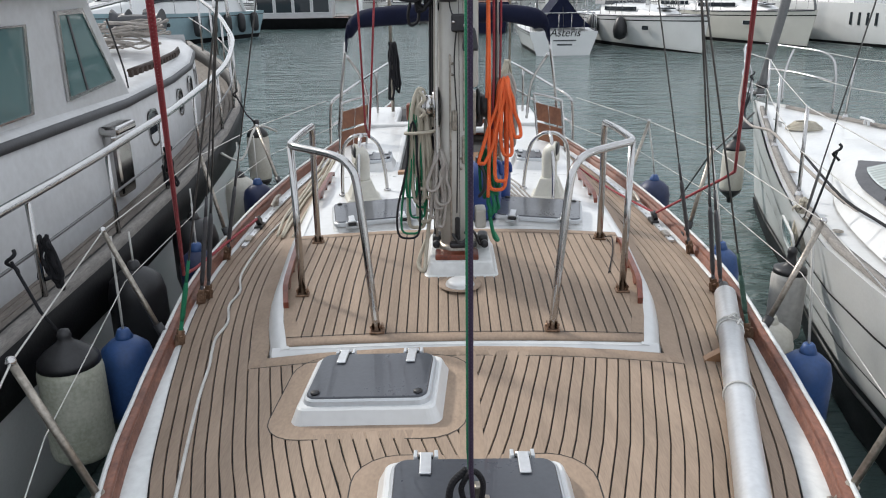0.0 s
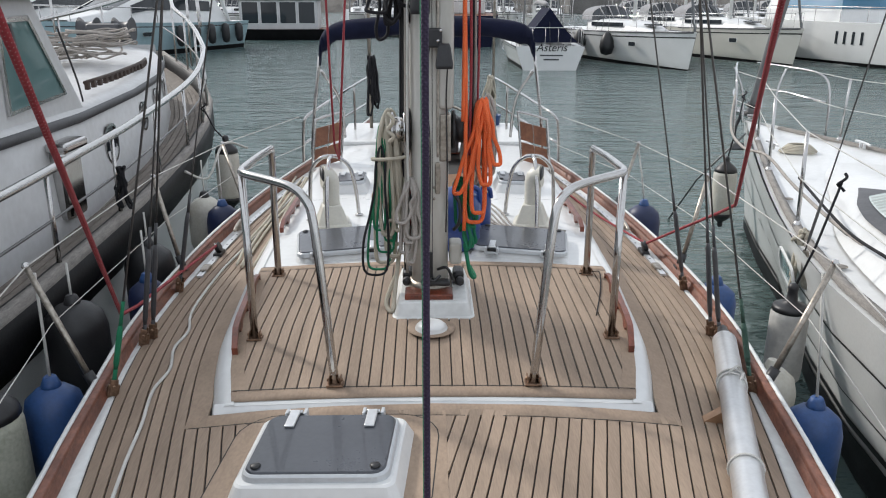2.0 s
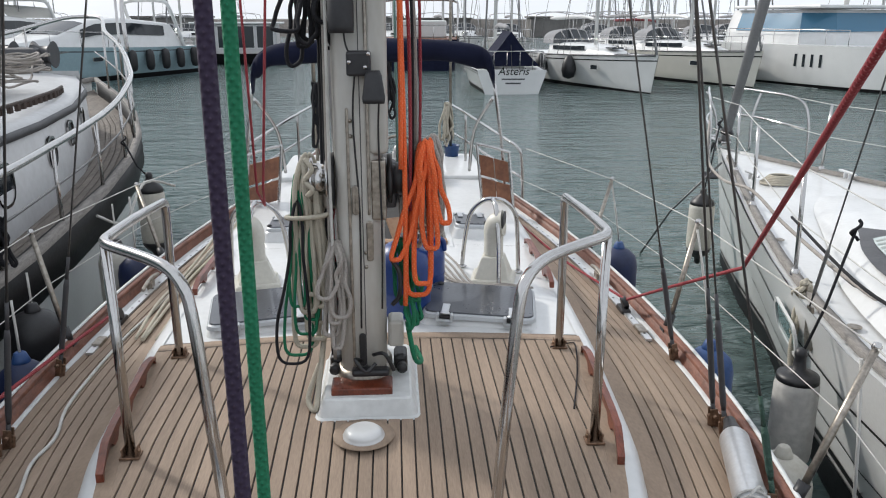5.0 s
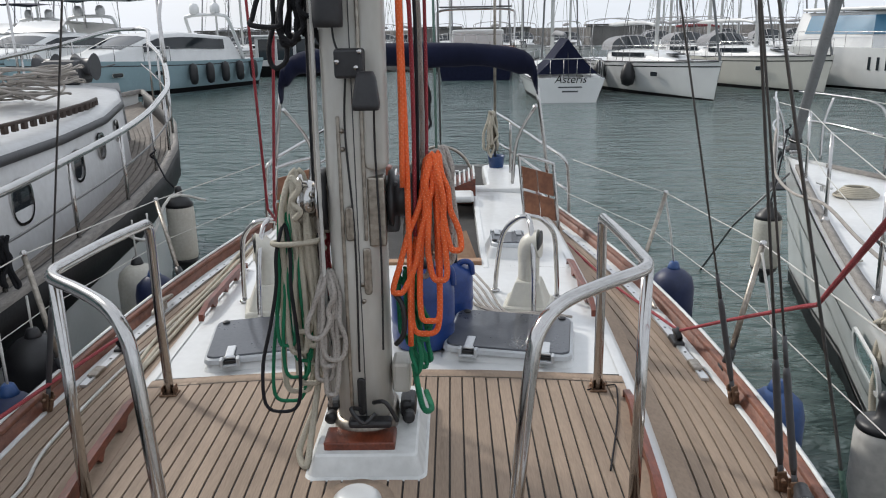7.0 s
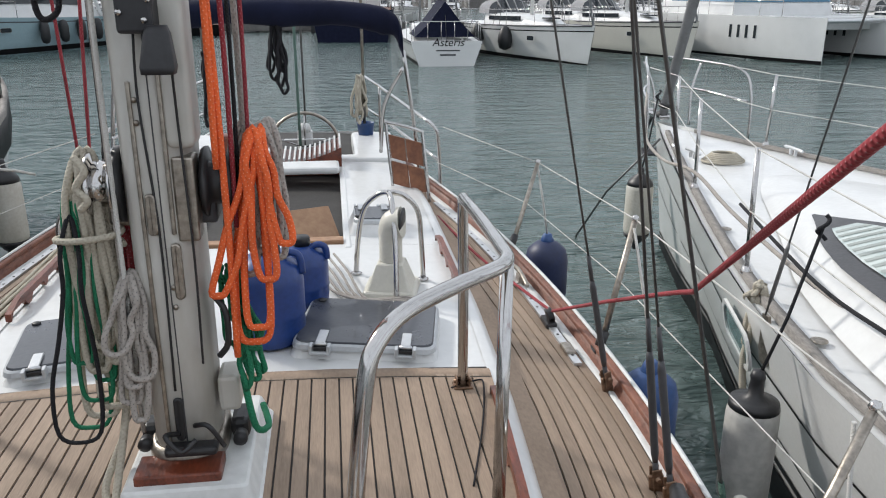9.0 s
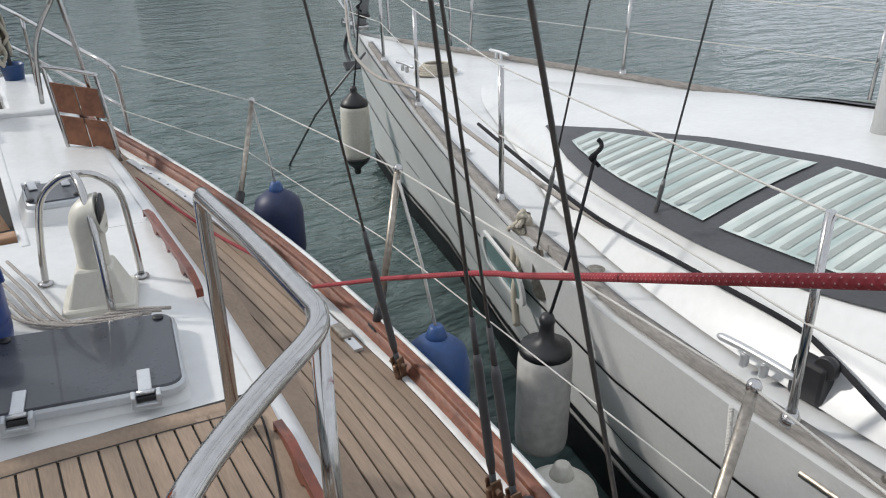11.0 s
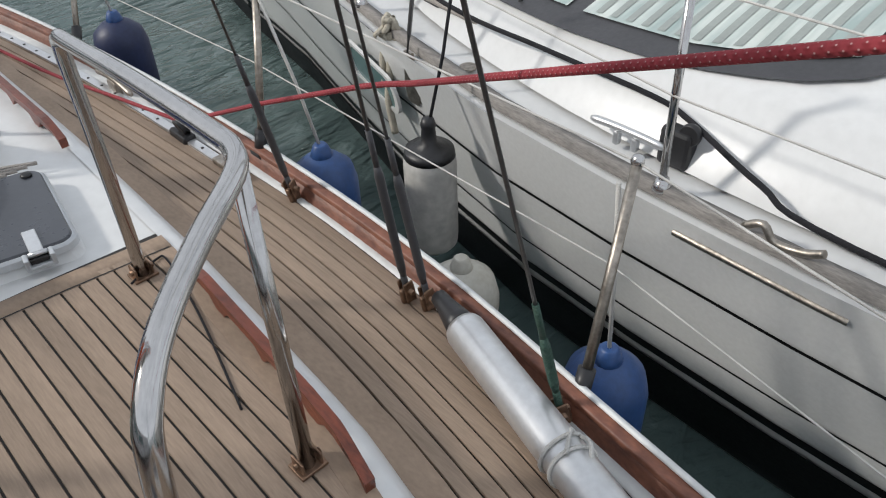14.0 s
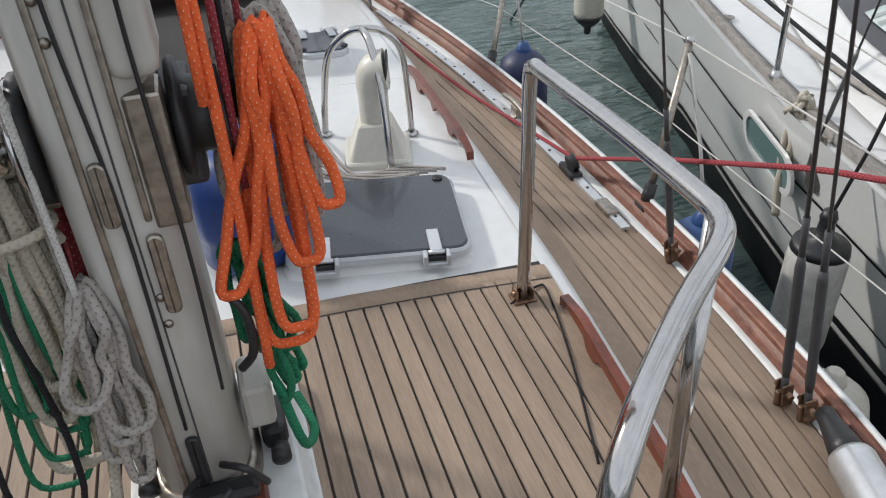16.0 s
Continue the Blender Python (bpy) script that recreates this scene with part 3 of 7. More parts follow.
def hatch(w, d, at, hinge_side=1, tall=0.05, flange=0.035, label="smoked acrylic deck hatch with white base, closed"):
    h = thing("deck_hatch", label, "hatch", at, group="deck hatches")
    bm = B()
    slab(bm, w + 2 * flange + 0.03, d + 2 * flange + 0.03, 0.05, -0.03, tall, 0.035)
    part("base", bm, GEL, h, "white moulded base")
    bm = B()
    slab(bm, w, d, 0.05, tall, tall + 0.022, 0.004)
    part("frame", bm, SEAL, h, "pale aluminium frame")
    bm = B()
    slab(bm, w - 0.026, d - 0.026, 0.04, tall + 0.022, tall + 0.028, 0.003)
    part("pane", bm, SMOKED, h, "smoked grey acrylic pane")
    for sx in (-1, 1):
        hx, hy = sx * w * 0.29, hinge_side * d / 2
        bm = B()
        box(bm, (hx, hy - hinge_side * 0.045, tall + 0.033), (0.034, 0.105, 0.008), 0.003)
        tube(bm, [(hx - 0.022, hy + hinge_side * 0.006, tall + 0.028), (hx + 0.022, hy + hinge_side * 0.006, tall + 0.028)], 0.007, 8)
        part("hinge", bm, ALU, h, "grey metal hinge strap")
        bm = B()
        for k in (-1, 1):
            box(bm, (hx + k * 0.031, hy + hinge_side * 0.012, tall + 0.012), (0.012, 0.036, 0.036), 0.003)
        box(bm, (hx, hy + hinge_side * 0.012, tall + 0.001), (0.06, 0.036, 0.010), 0.003)
        part("hinge_clip", bm, SEAL, h, "pale hinge clip")
        # solid black block stands in for the shaded gap between the clips
        bm = B()
        box(bm, (hx, hy + hinge_side * 0.008, tall + 0.014), (0.046, 0.022, 0.014), 0.002)
        part("hinge_slot", bm, BLACKPLASTIC, h, "black block for the shade in the hinge gap")
        bm = B()
        lathe(bm, [(0.016, 0), (0.016, 0.006), (0.011, 0.009), (0.0005, 0.010)], 14, pose(sx * w * 0.40, -hinge_side * (d / 2 - 0.045), tall + 0.027))
        part("latch_cap", bm, BLACKPLASTIC, h, "black latch cap")
    return h


for cx, cy, w, d, a in HATCH:
    hatch(w * 0.92, d * 0.90, pose(cx, cy, zd(cx) + 0.003, 0, -math.degrees(0.132 * cx) * -1, a))
hatch(0.515, 0.435, pose(0.497, 4.595, zt(0.5) + 0.004, 0, 2, -9), -1, 0.02, 0.004)
hatch(0.515, 0.435, pose(-0.497, 4.595, zt(0.5) + 0.004, 0, -2, 9), -1, 0.02, 0.004)
hatch(0.22, 0.27, pose(0.585, 6.0, zt(0.6) + 0.005, 0, 2, 0), 1, 0.05, 0.02, "small white-framed deck hatch, closed")
hatch(0.22, 0.27, pose(-0.585, 6.0, zt(0.6) + 0.005, 0, -2, 0), 1, 0.05, 0.02, "small white-framed deck hatch, closed")

# mast on its plinth
plinth = thing("mast_plinth", "white moulded mast plinth with a mahogany block", "plinth")
bm = B()
slab(bm, 0.36, 0.52, 0.03, 0.25, 0.335, 0.03, pose(0, 3.80, 0))
slab(bm, 0.37, 0.53, 0.035, 0.245, 0.275, 0.005, pose(0, 3.80, 0))
part("plinth_body", bm, GEL_WORN, plinth)
bm = B()
box(bm, (-0.02, 3.645, 0.345), (0.21, 0.10, 0.03), 0.006)
part("wood_block", bm, VARNISH, plinth, "dark mahogany block")
mast = thing("mast", "pale grey painted aluminium mast", "mast")
MX, MY = -0.015, 3.80


def oval(w, d, n=28):
    return [(math.copysign(abs(math.cos(a)) ** 0.72, math.cos(a)) * w / 2, math.copysign(abs(math.sin(a)) ** 0.72, math.sin(a)) * d / 2) for a in (2 * math.pi * k / n for k in range(n))]


bm = B()
loft(bm, [[(MX + x, MY + y, z) for x, y in oval(0.165, 0.25)] for z in (0.33, 0.8, 1.5, 4, 9, 13.5)], closed=True, caps=True)
part("mast_tube", bm, MASTPAINT, mast)
bm = B()
loft(bm, [[(MX + x, MY + y, z) for x, y in oval(0.2 - k, 0.28 - k)] for k, z in ((0, 0.33), (0, 0.37), (0.025, 0.385))], closed=True, caps=True)
part("mast_collar", bm, DULL_STEEL, mast, "dull cast collar")
for x, z0, z1 in ((-0.03, 0.36, 1.3), (0.035, 0.95, 4.0)):
    bm = B()
    box(bm, (MX + x, MY - 0.124, (z0 + z1) / 2), (0.010, 0.012, z1 - z0), 0.003)
    part("track", bm, DULL_STEEL, mast, "dull metal track")
for x, z, h in ((0.0, 0.47, 0.12), (0.035, 0.86, 0.14), (-0.01, 1.0, 0.1)):
    bm = B()
    slab(bm, 0.024, h, 0.011, 0, 0.008, 0.001, pose(MX + x, MY - 0.126, z, 90))
    part("slot_plate", bm, BLACKPLASTIC if z < 0.5 else DULL_STEEL, mast, "halyard exit plate")
# welded winch pads and drums on both sides of the mast
for s in (-1, 1):
    bm = B()
    box(bm, (MX + s * 0.10, MY + 0.0, 1.03), (0.05, 0.12, 0.15), 0.01)
    part("winch_pad", bm, GREYPLASTIC if s > 0 else DULL_STEEL, mast, "grey winch pad")
    w = bm = B()
    lathe(bm, [(0.062, 0), (0.066, 0.012), (0.066, 0.022), (0.046, 0.03), (0.042, 0.06), (0.046, 0.09), (0.06, 0.098), (0.06, 0.112), (0.03, 0.118), (0.02, 0.13)], 24, pose(MX + s * 0.095, MY - 0.02, 1.05, 0, 90 * s, 0) @ Matrix.Diagonal((1.3, 1.3, 0.62, 1)))
    part("winch_drum", bm, STEEL if s < 0 else BLACKPLASTIC, mast, "polished winch drum" if s < 0 else "black winch drum")
    bm = B()
    box(bm, (s * 0.10, MY - 0.02, 0.50), (0.055, 0.10, 0.10), 0.012)
    part("winch_pad", bm, MASTPAINT, mast)
    bm = B()
    tube(bm, smooth([(s * 0.09, MY - 0.09, 0.62), (s * 0.115, MY - 0.1, 0.66), (s * 0.115, MY - 0.1, 0.74), (s * 0.09, MY - 0.09, 0.78)], 4), 0.008, 8)
    part("cleat", bm, BLACKPLASTIC, mast, "black mast cleat")
# pale panel up the mast's front corner and the grey winch bracket under it
bm = B()
loft(bm, [[(MX + 0.068 + x, MY - 0.075 + y, z) for x, y in rounded(w, d, 0.014)] for w, d, z in ((0.044, 0.085, 1.150), (0.060, 0.10, 1.158), (0.066, 0.105, 1.172), (0.066, 0.105, 2.6))], closed=True, caps=True)
part("mast_panel", bm, MASTPAINT, mast, "pale rounded panel on the mast")
bm = B()
box(bm, (MX + 0.066, MY - 0.085, 1.03), (0.050, 0.07, 0.20), 0.006)
part("winch_bracket", bm, DULL_STEEL, mast, "dull grey winch bracket")
bm = B()
lathe(bm, [(0.004, 0), (0.092, 0.001), (0.092, 0.020), (0.004, 0.021)], 28, pose(MX - 0.080, MY - 0.02, 1.05, 0, -90))
part("winch_flange", bm, BLACKPLASTIC, mast, "black winch flange")
for z, dx in ((1.26, -0.02), (0.82, 0.02), (0.66, -0.055)):
    for k in (0, 0.05):
        bm = B()
        lathe(bm, [(0.007, 0), (0.007, 0.004), (0.0005, 0.006)], 8, pose(MX + dx, MY - 0.124, z - k, 90))
        part("screw", bm, DULL_STEEL, mast, "weathered screw head")
# deck-light box, its lamp housing and the blue-grey motor on the mast's front
bm = B()
box(bm, (0.0, MY - 0.16, 1.44), (0.075, 0.07, 0.075), 0.008)
part("light_bracket", bm, LAMP_BLACK, mast, "dark grey bracket")
bm = B()
loft(bm, [[(0.045 + x, MY - 0.20 + y - (1.42 - z) * 0.25, z) for x, y in rounded(w, w * 0.8, 0.012)] for w, z in ((0.066, 1.325), (0.07, 1.34), (0.052, 1.405), (0.04, 1.42))], closed=True, caps=True)
part("deck_light", bm, LAMP_BLACK, mast, "black tapered deck light")
for x, z in ((-0.028, 1.445), (0.02, 1.43), (0.03, 1.47)):
    bm = B()
    lathe(bm, [(0.007, 0), (0.007, 0.004), (0.0005, 0.006)], 8, pose(x, MY - 0.196, z, 90))
    part("bolt", bm, STEEL, mast, "bright bracket bolt")
for pts in (((0.06, MY - 0.17, 1.33), (0.055, MY - 0.135, 1.2), (0.06, MY - 0.129, 0.9), (0.055, MY - 0.128, 0.62)), ((-0.03, MY - 0.16, 1.47), (-0.045, MY - 0.135, 1.56), (-0.02, MY - 0.13, 1.9), (-0.03, MY - 0.13, 3.0)), ((-0.015, MY - 0.15, 1.40), (-0.025, MY - 0.131, 1.25), (-0.012, MY - 0.129, 0.95), (-0.018, MY - 0.128, 0.55))):
    bm = B()
    tube(bm, smooth(pts, 6), 0.0032, 6)
    part("lamp_cable", bm, BLACKPLASTIC, mast, "thin dark cable")
# nothing is cut in: a thin dark bar paints the groove's shade
for x in (0.012,):
    bm = B()
    box(bm, (MX + x, MY - 0.1225, 3.4), (0.0028, 0.008, 6.0), 0.001)
    part("groove", bm, GREYPLASTIC, mast, "thin dark bar for the shade in a mast groove")
bm = B()
lathe(bm, [(0.038, 1.53), (0.04, 1.55), (0.04, 1.65), (0.03, 1.67)], 18, pose(-0.05, MY - 0.17, 0))
part("lamp_can", bm, LAMP_BLACK, mast, "dark cylindrical lamp")
bm = B()
loft(bm, [[(0.06 + x, MY - 0.19 + y, z) for x, y in rounded(w, 0.13, 0.03)] for w, z in ((0.10, 1.70), (0.2, 1.76), (0.24, 1.9), (0.2, 2.05))], closed=True, caps=True)
part("radar_bracket", bm, MASTPAINT, mast, "off-white moulded bracket")
bm = B()
tube(bm, smooth([(-0.02, MY - 0.13, 0.43), (-0.04, MY - 0.19, 0.46), (-0.005, MY - 0.2, 0.42), (0.03, MY - 0.18, 0.44)], 5), 0.0065, 8)
tube(bm, smooth([(0.02, MY - 0.13, 0.45), (0.06, MY - 0.17, 0.47), (0.09, MY - 0.15, 0.40)], 5), 0.0065, 8)
box(bm, (0.01, MY - 0.145, 0.395), (0.13, 0.045, 0.026), 0.010)
part("gooseneck", bm, BLACKPLASTIC, mast, "black fittings at the mast foot")
for s in (-1, 1):
    bm = B()
    box(bm, (s * 0.115, MY + 0.02, 0.372), (0.05, 0.10, 0.06), 0.015)
    lathe(bm, [(0.032, 0), (0.034, 0.02), (0.034, 0.03), (0.01, 0.034)], 14, pose(s * 0.12, MY - 0.05, 0.372, 90) @ Matrix.Diagonal((0.55, 0.55, 1, 1)))
    part("turning_block", bm, BLACKPLASTIC, mast, "black turning block")
bm = B()
lathe(bm, [(0.068, 0), (0.068, 0.010), (0.062, 0.014), (0.064, 0.018), (0.05, 0.030), (0.03, 0.036), (0.0005, 0.038)], 28, pose(-0.01, 3.43, zt(0)))
one("deck_vent", bm, GEL, "round white deck ventilator cap", "vent")
bm = B()
loft(bm, [[(-0.01 + r * math.cos(a), 3.44 + r * math.sin(a), zt(0) + z) for a in (2 * math.pi * k / 24 for k in range(24))] for r, z in ((0.1, 0.002), (0.1, 0.006), (0.05, 0.006))], closed=True)
part("margin_board", bm, TEAK_EDGE, trunk)

# granny bars beside the mast
for s in (-1, 1):
    bar = thing("mast_rail", "polished stainless tube rail bolted beside the mast", "rail", group="mast rails")
    bm = B()
    P = [(0.78, 4.15, zt(0.78)), (0.775, 4.13, 0.6), (0.768, 4.115, 0.86), (0.764, 4.085, 0.905), (0.76, 4.03, 0.915), (0.758, 3.75, 0.935), (0.755, 3.49, 0.945), (0.748, 3.42, 0.946), (0.715, 3.365, 0.946), (0.61, 3.275, 0.944), (0.51, 3.18, 0.938), (0.455, 3.125, 0.905), (0.43, 3.10, 0.83), (0.40, 3.07, 0.55), (0.37, 3.04, zt(0.37, 3.04))]
    tube(bm, smooth([(s * x, y, z) for x, y, z in P], 4), 0.0165, 14)
    part("tube", bm, STEEL, bar)
    bm = B()
    tube(bm, [(s * 0.742, 3.40, zt(0.74, 3.4)), (s * 0.752, 3.43, 0.945)], 0.0155, 14)
    part("post", bm, STEEL, bar)
    for x, y in ((0.78, 4.15), (0.742, 3.40), (0.37, 3.04)):
        bm = B()
        box(bm, (s * x, y, zt(x, y) + 0.007), (0.062, 0.05, 0.008), 0.002)
        for k in (-1, 1):
            box(bm, (s * x + k * 0.021, y, zt(x, y) + 0.022), (0.005, 0.04, 0.035), 0.002)
        tube(bm, [(s * x - 0.03, y, zt(x, y) + 0.024), (s * x + 0.03, y, zt(x, y) + 0.024)], 0.007, 8)
        part("foot_bracket", bm, RUSTY, bar, "rust-stained steel foot")

# dorade vents with their guard hoops
for s in (-1, 1):
    box_ = thing("cowl_vent", "white plastic cowl ventilator on a moulded box", "vent", group="cowl vents")
    bm = B()
    slab(bm, 0.21, 0.21, 0.02, 0.25, 0.385, 0.05, pose(s * 0.615, 5.06, 0, 0, 0, -12 * s))
    slab(bm, 0.23, 0.23, 0.02, 0.25, 0.275, 0.004, pose(s * 0.615, 5.06, 0, 0, 0, -12 * s))
    part("dorade_box", bm, CREAM_PLASTIC, box_, "cream tapered vent box")
    bm = B()
    tube(bm, smooth([(s * 0.615, 5.06, 0.38), (s * 0.615, 5.06, 0.46), (s * 0.617, 5.06, 0.515), (s * 0.632, 5.055, 0.55), (s * 0.662, 5.045, 0.558)], 5), [0.05] * 6 + [0.05 + 0.0012 * k for k in range(15)], 18)
    part("cowl", bm, CREAM_PLASTIC, box_, "cream cowl")
    # the cowl isn't hollow: a black disc paints the shade inside
    bm = B()
    lathe(bm, [(0.062, 0), (0.064, 0.004), (0.0005, 0.005)], 18, pose(s * 0.661, 5.045, 0.557) @ Vector((s * 0.95, -0.30, -0.05)).to_track_quat("Z", "Y").to_matrix().to_4x4())
    part("cowl_mouth", bm, BLACKPLASTIC, box_, "black disc for the shade inside the cowl mouth")
    hoop = thing("guard_hoop", "stainless steel guard hoop over a ventilator", "guard hoop", group="guard hoops")
    for pts in (((0.468, 5.262, 0.26), (0.482, 5.25, 0.42), (0.51, 5.22, 0.57), (0.57, 5.18, 0.645), (0.625, 5.155, 0.66), (0.685, 5.145, 0.645), (0.742, 5.16, 0.57), (0.758, 5.17, 0.42), (0.766, 5.178, 0.26)), ((0.615, 5.16, 0.66), (0.622, 5.08, 0.645), (0.626, 5.0, 0.56), (0.626, 4.94, 0.42), (0.625, 4.905, 0.26))):
        bm = B()
        tube(bm, smooth([(s * x, y, z) for x, y, z in pts], 6), 0.012, 12)
        part("hoop_tube", bm, STEEL, hoop)
    for x, y in ((0.468, 5.262), (0.766, 5.178), (0.625, 4.905)):
        bm = B()
        lathe(bm, [(0.026, 0), (0.026, 0.004), (0.014, 0.010)], 14, pose(s * x, y, zt(x) - 0.002))
        part("foot", bm, STEEL, hoop)

# companionway, cockpit and wheel
cock = thing("cockpit", "white moulded cockpit with wooden linings", "cockpit", kind="structure")
bm = B()
box(bm, (0, 5.68, 0.0), (0.88, 0.06, 0.5), 0.01)
for s in (-1, 1):
    box(bm, (s * 0.44, 6.75, -0.03), (0.04, 2.2, 0.58), 0.01)
    box(bm, (s * 0.62, 7.82, 0.12), (0.62, 0.16, 0.32), 0.02)
    box(bm, (s * 0.72, 8.4, 0.15), (0.36, 1.1, 0.24), 0.03)
part("coaming", bm, GEL, cock, "white coaming")
bm = B()
box(bm, (0, 7.2, -0.32), (0.9, 3.6, 0.04))
part("sole", bm, INTERIOR, cock, "dark wooden sole")
bm = B()
for k in range(7):
    box(bm, (0.0, 6.9, -0.2 + 0.055 * k), (0.82, 0.03, 0.045), 0.006)
part("washboard", bm, INTERIOR, cock, "dark slatted washboard")
bm = B()
box(bm, (0.0, 5.76, 0.26), (0.84, 0.07, 0.03), 0.006)
box(bm, (0.26, 6.0, 0.16), (0.32, 0.5, 0.02), 0.004, pose(0, 0, 0, 38, 0, 20))
part("lining", bm, TANWOOD, cock, "tan wooden lining")
bm = B()
box(bm, (0.0, 7.35, 0.30), (0.84, 0.25, 0.05), 0.02)
part("bridge_deck", bm, GEL, cock, "white bridge deck")
table = thing("slatted_locker", "mahogany cockpit box with a curved slatted top", "locker")
bm = B()
loft(bm, [[(x, y, z) for y, z in ((7.55, 0.20), (7.55, 0.30 + 0.10 * abs((x - 0.1) / 0.34) ** 1.6), (7.85, 0.33 + 0.10 * abs((x - 0.1) / 0.34) ** 1.6), (7.85, 0.20))] for x in [-0.24 + 0.68 * k / 16 for k in range(17)]], closed=True, caps=True, shade=False)
part("box_body", bm, VARNISH, table)
for k in range(19):
    x = -0.23 + 0.66 * k / 18
    z = 0.30 + 0.10 * abs((x - 0.1) / 0.34) ** 1.6
    bm = B()
    box(bm, (x, 7.70, z + 0.028), (0.014, 0.32, 0.022), 0.003, pose(0, 0, 0, 5.7))
    part("slat", bm, GEL_WORN, table, "pale slat")
wheel = thing("steering_wheel", "stainless steering wheel on a white pedestal", "steering wheel")
bm = B()
tube(bm, [(0.15 + 0.285 * math.cos(a), 8.45, 0.235 + 0.285 * math.sin(a)) for a in (2 * math.pi * k / 48 for k in range(48))], 0.014, 10, True)
part("rim", bm, DULL_STEEL, wheel)
for k in range(5):
    a = 2 * math.pi * k / 5 + 0.3
    bm = B()
    tube(bm, [(0.15, 8.45, 0.235), (0.15 + 0.28 * math.cos(a), 8.45, 0.235 + 0.28 * math.sin(a))], 0.007, 8)
    part("spoke", bm, STEEL, wheel)
bm = B()
slab(bm, 0.16, 0.16, 0.04, -0.3, 0.36, 0.02, pose(0.15, 8.55, 0))
box(bm, (0.15, 8.45, 0.30), (0.34, 0.03, 0.012), 0.004)
part("pedestal", bm, GEL, wheel, "white pedestal with a compass dome")
bm = B()
lathe(bm, [(0.05, 0.36), (0.052, 0.39), (0.04, 0.42), (0.0005, 0.435)], 18, pose(0.15, 8.5, 0))
part("compass", bm, GEL, wheel, "white compass dome")
buck = thing("bucket", "blue plastic bucket on the aft deck", "bucket", pose(0.67, 8.8, 0.235) @ Matrix.Scale(0.8, 4))
bm = B()
lathe(bm, [(0.075, 0), (0.095, 0.17), (0.1, 0.172), (0.1, 0.18), (0.088, 0.175), (0.07, 0.01)], 20)
part("pail", bm, FENDER_BLUE, buck)
bm = B()
tube(bm, smooth([(-0.098, 0, 0.17), (-0.09, 0.02, 0.21), (0, 0.04, 0.235), (0.09, 0.02, 0.21), (0.098, 0, 0.17)], 4), 0.004, 6)
part("handle", bm, WIRE, buck)

# blue barrels behind the mast
for x, y, h, r in ((0.135, 4.585, 0.33, 0.13), (0.235, 4.92, 0.25, 0.115)):
    brl = thing("plastic_barrel", "blue plastic barrel standing behind the mast", "barrel", pose(x, y, zt(x) - 0.002), group="blue barrels")
    bm = B()
    lathe(bm, [(r * 0.86, 0), (r * 0.97, 0.015), (r, 0.05), (r * 0.985, h * 0.3), (r * 1.02, h * 0.33), (r, h * 0.37), (r, h * 0.7), (r * 0.9, h * 0.86), (r * 0.62, h * 0.95), (r * 0.4, h), (0.001, h)], 28)
    part("drum", bm, BARREL, brl)
    bm = B()
    lathe(bm, [(r * 0.3, 0), (r * 0.3, 0.03), (r * 0.27, 0.036), (0.001, 0.037)], 16, pose(r * 0.1, 0, h))
    part("lid", bm, BLACKPLASTIC, brl, "black screw lid")
    bm = B()
    tube(bm, smooth([(r * 0.35, -0.02, h * 0.93), (r * 0.6, -0.02, h * 1.02), (r * 0.9, -0.02, h * 0.98), (r * 0.96, -0.02, h * 0.78)], 4), 0.014, 8)
    part("handle", bm, BARREL, brl)
cab = thing("cable_bundle", "bundle of grey cables lying on the white trunk", "cables")
for k in range(5):
    x0 = 0.25 + 0.03 * k
    bm = B()
    tube(bm, smooth([(x0, 5.35 + 0.02 * k, 0.30), (x0 + 0.06, 5.15, 0.285 + 0.006 * k), (x0 + 0.13, 4.98 - 0.02 * k, 0.275), (x0 + 0.28, 4.86 + 0.01 * k, 0.275), (x0 + 0.42, 4.84, 0.272)], 5), 0.006, 6)
    part("cable", bm, R_GREY, cab)

# ---- water ----
bm = B()
loft(bm, [[(x, y, WATER) for x in (-3000, -60, -12, 0, 12, 60, 3000)] for y in (-3000, -40, -5, 10, 40, 90, 3000)])
one("water", bm, water_mat(), "rippled green-grey harbour water", "water", kind="structure")


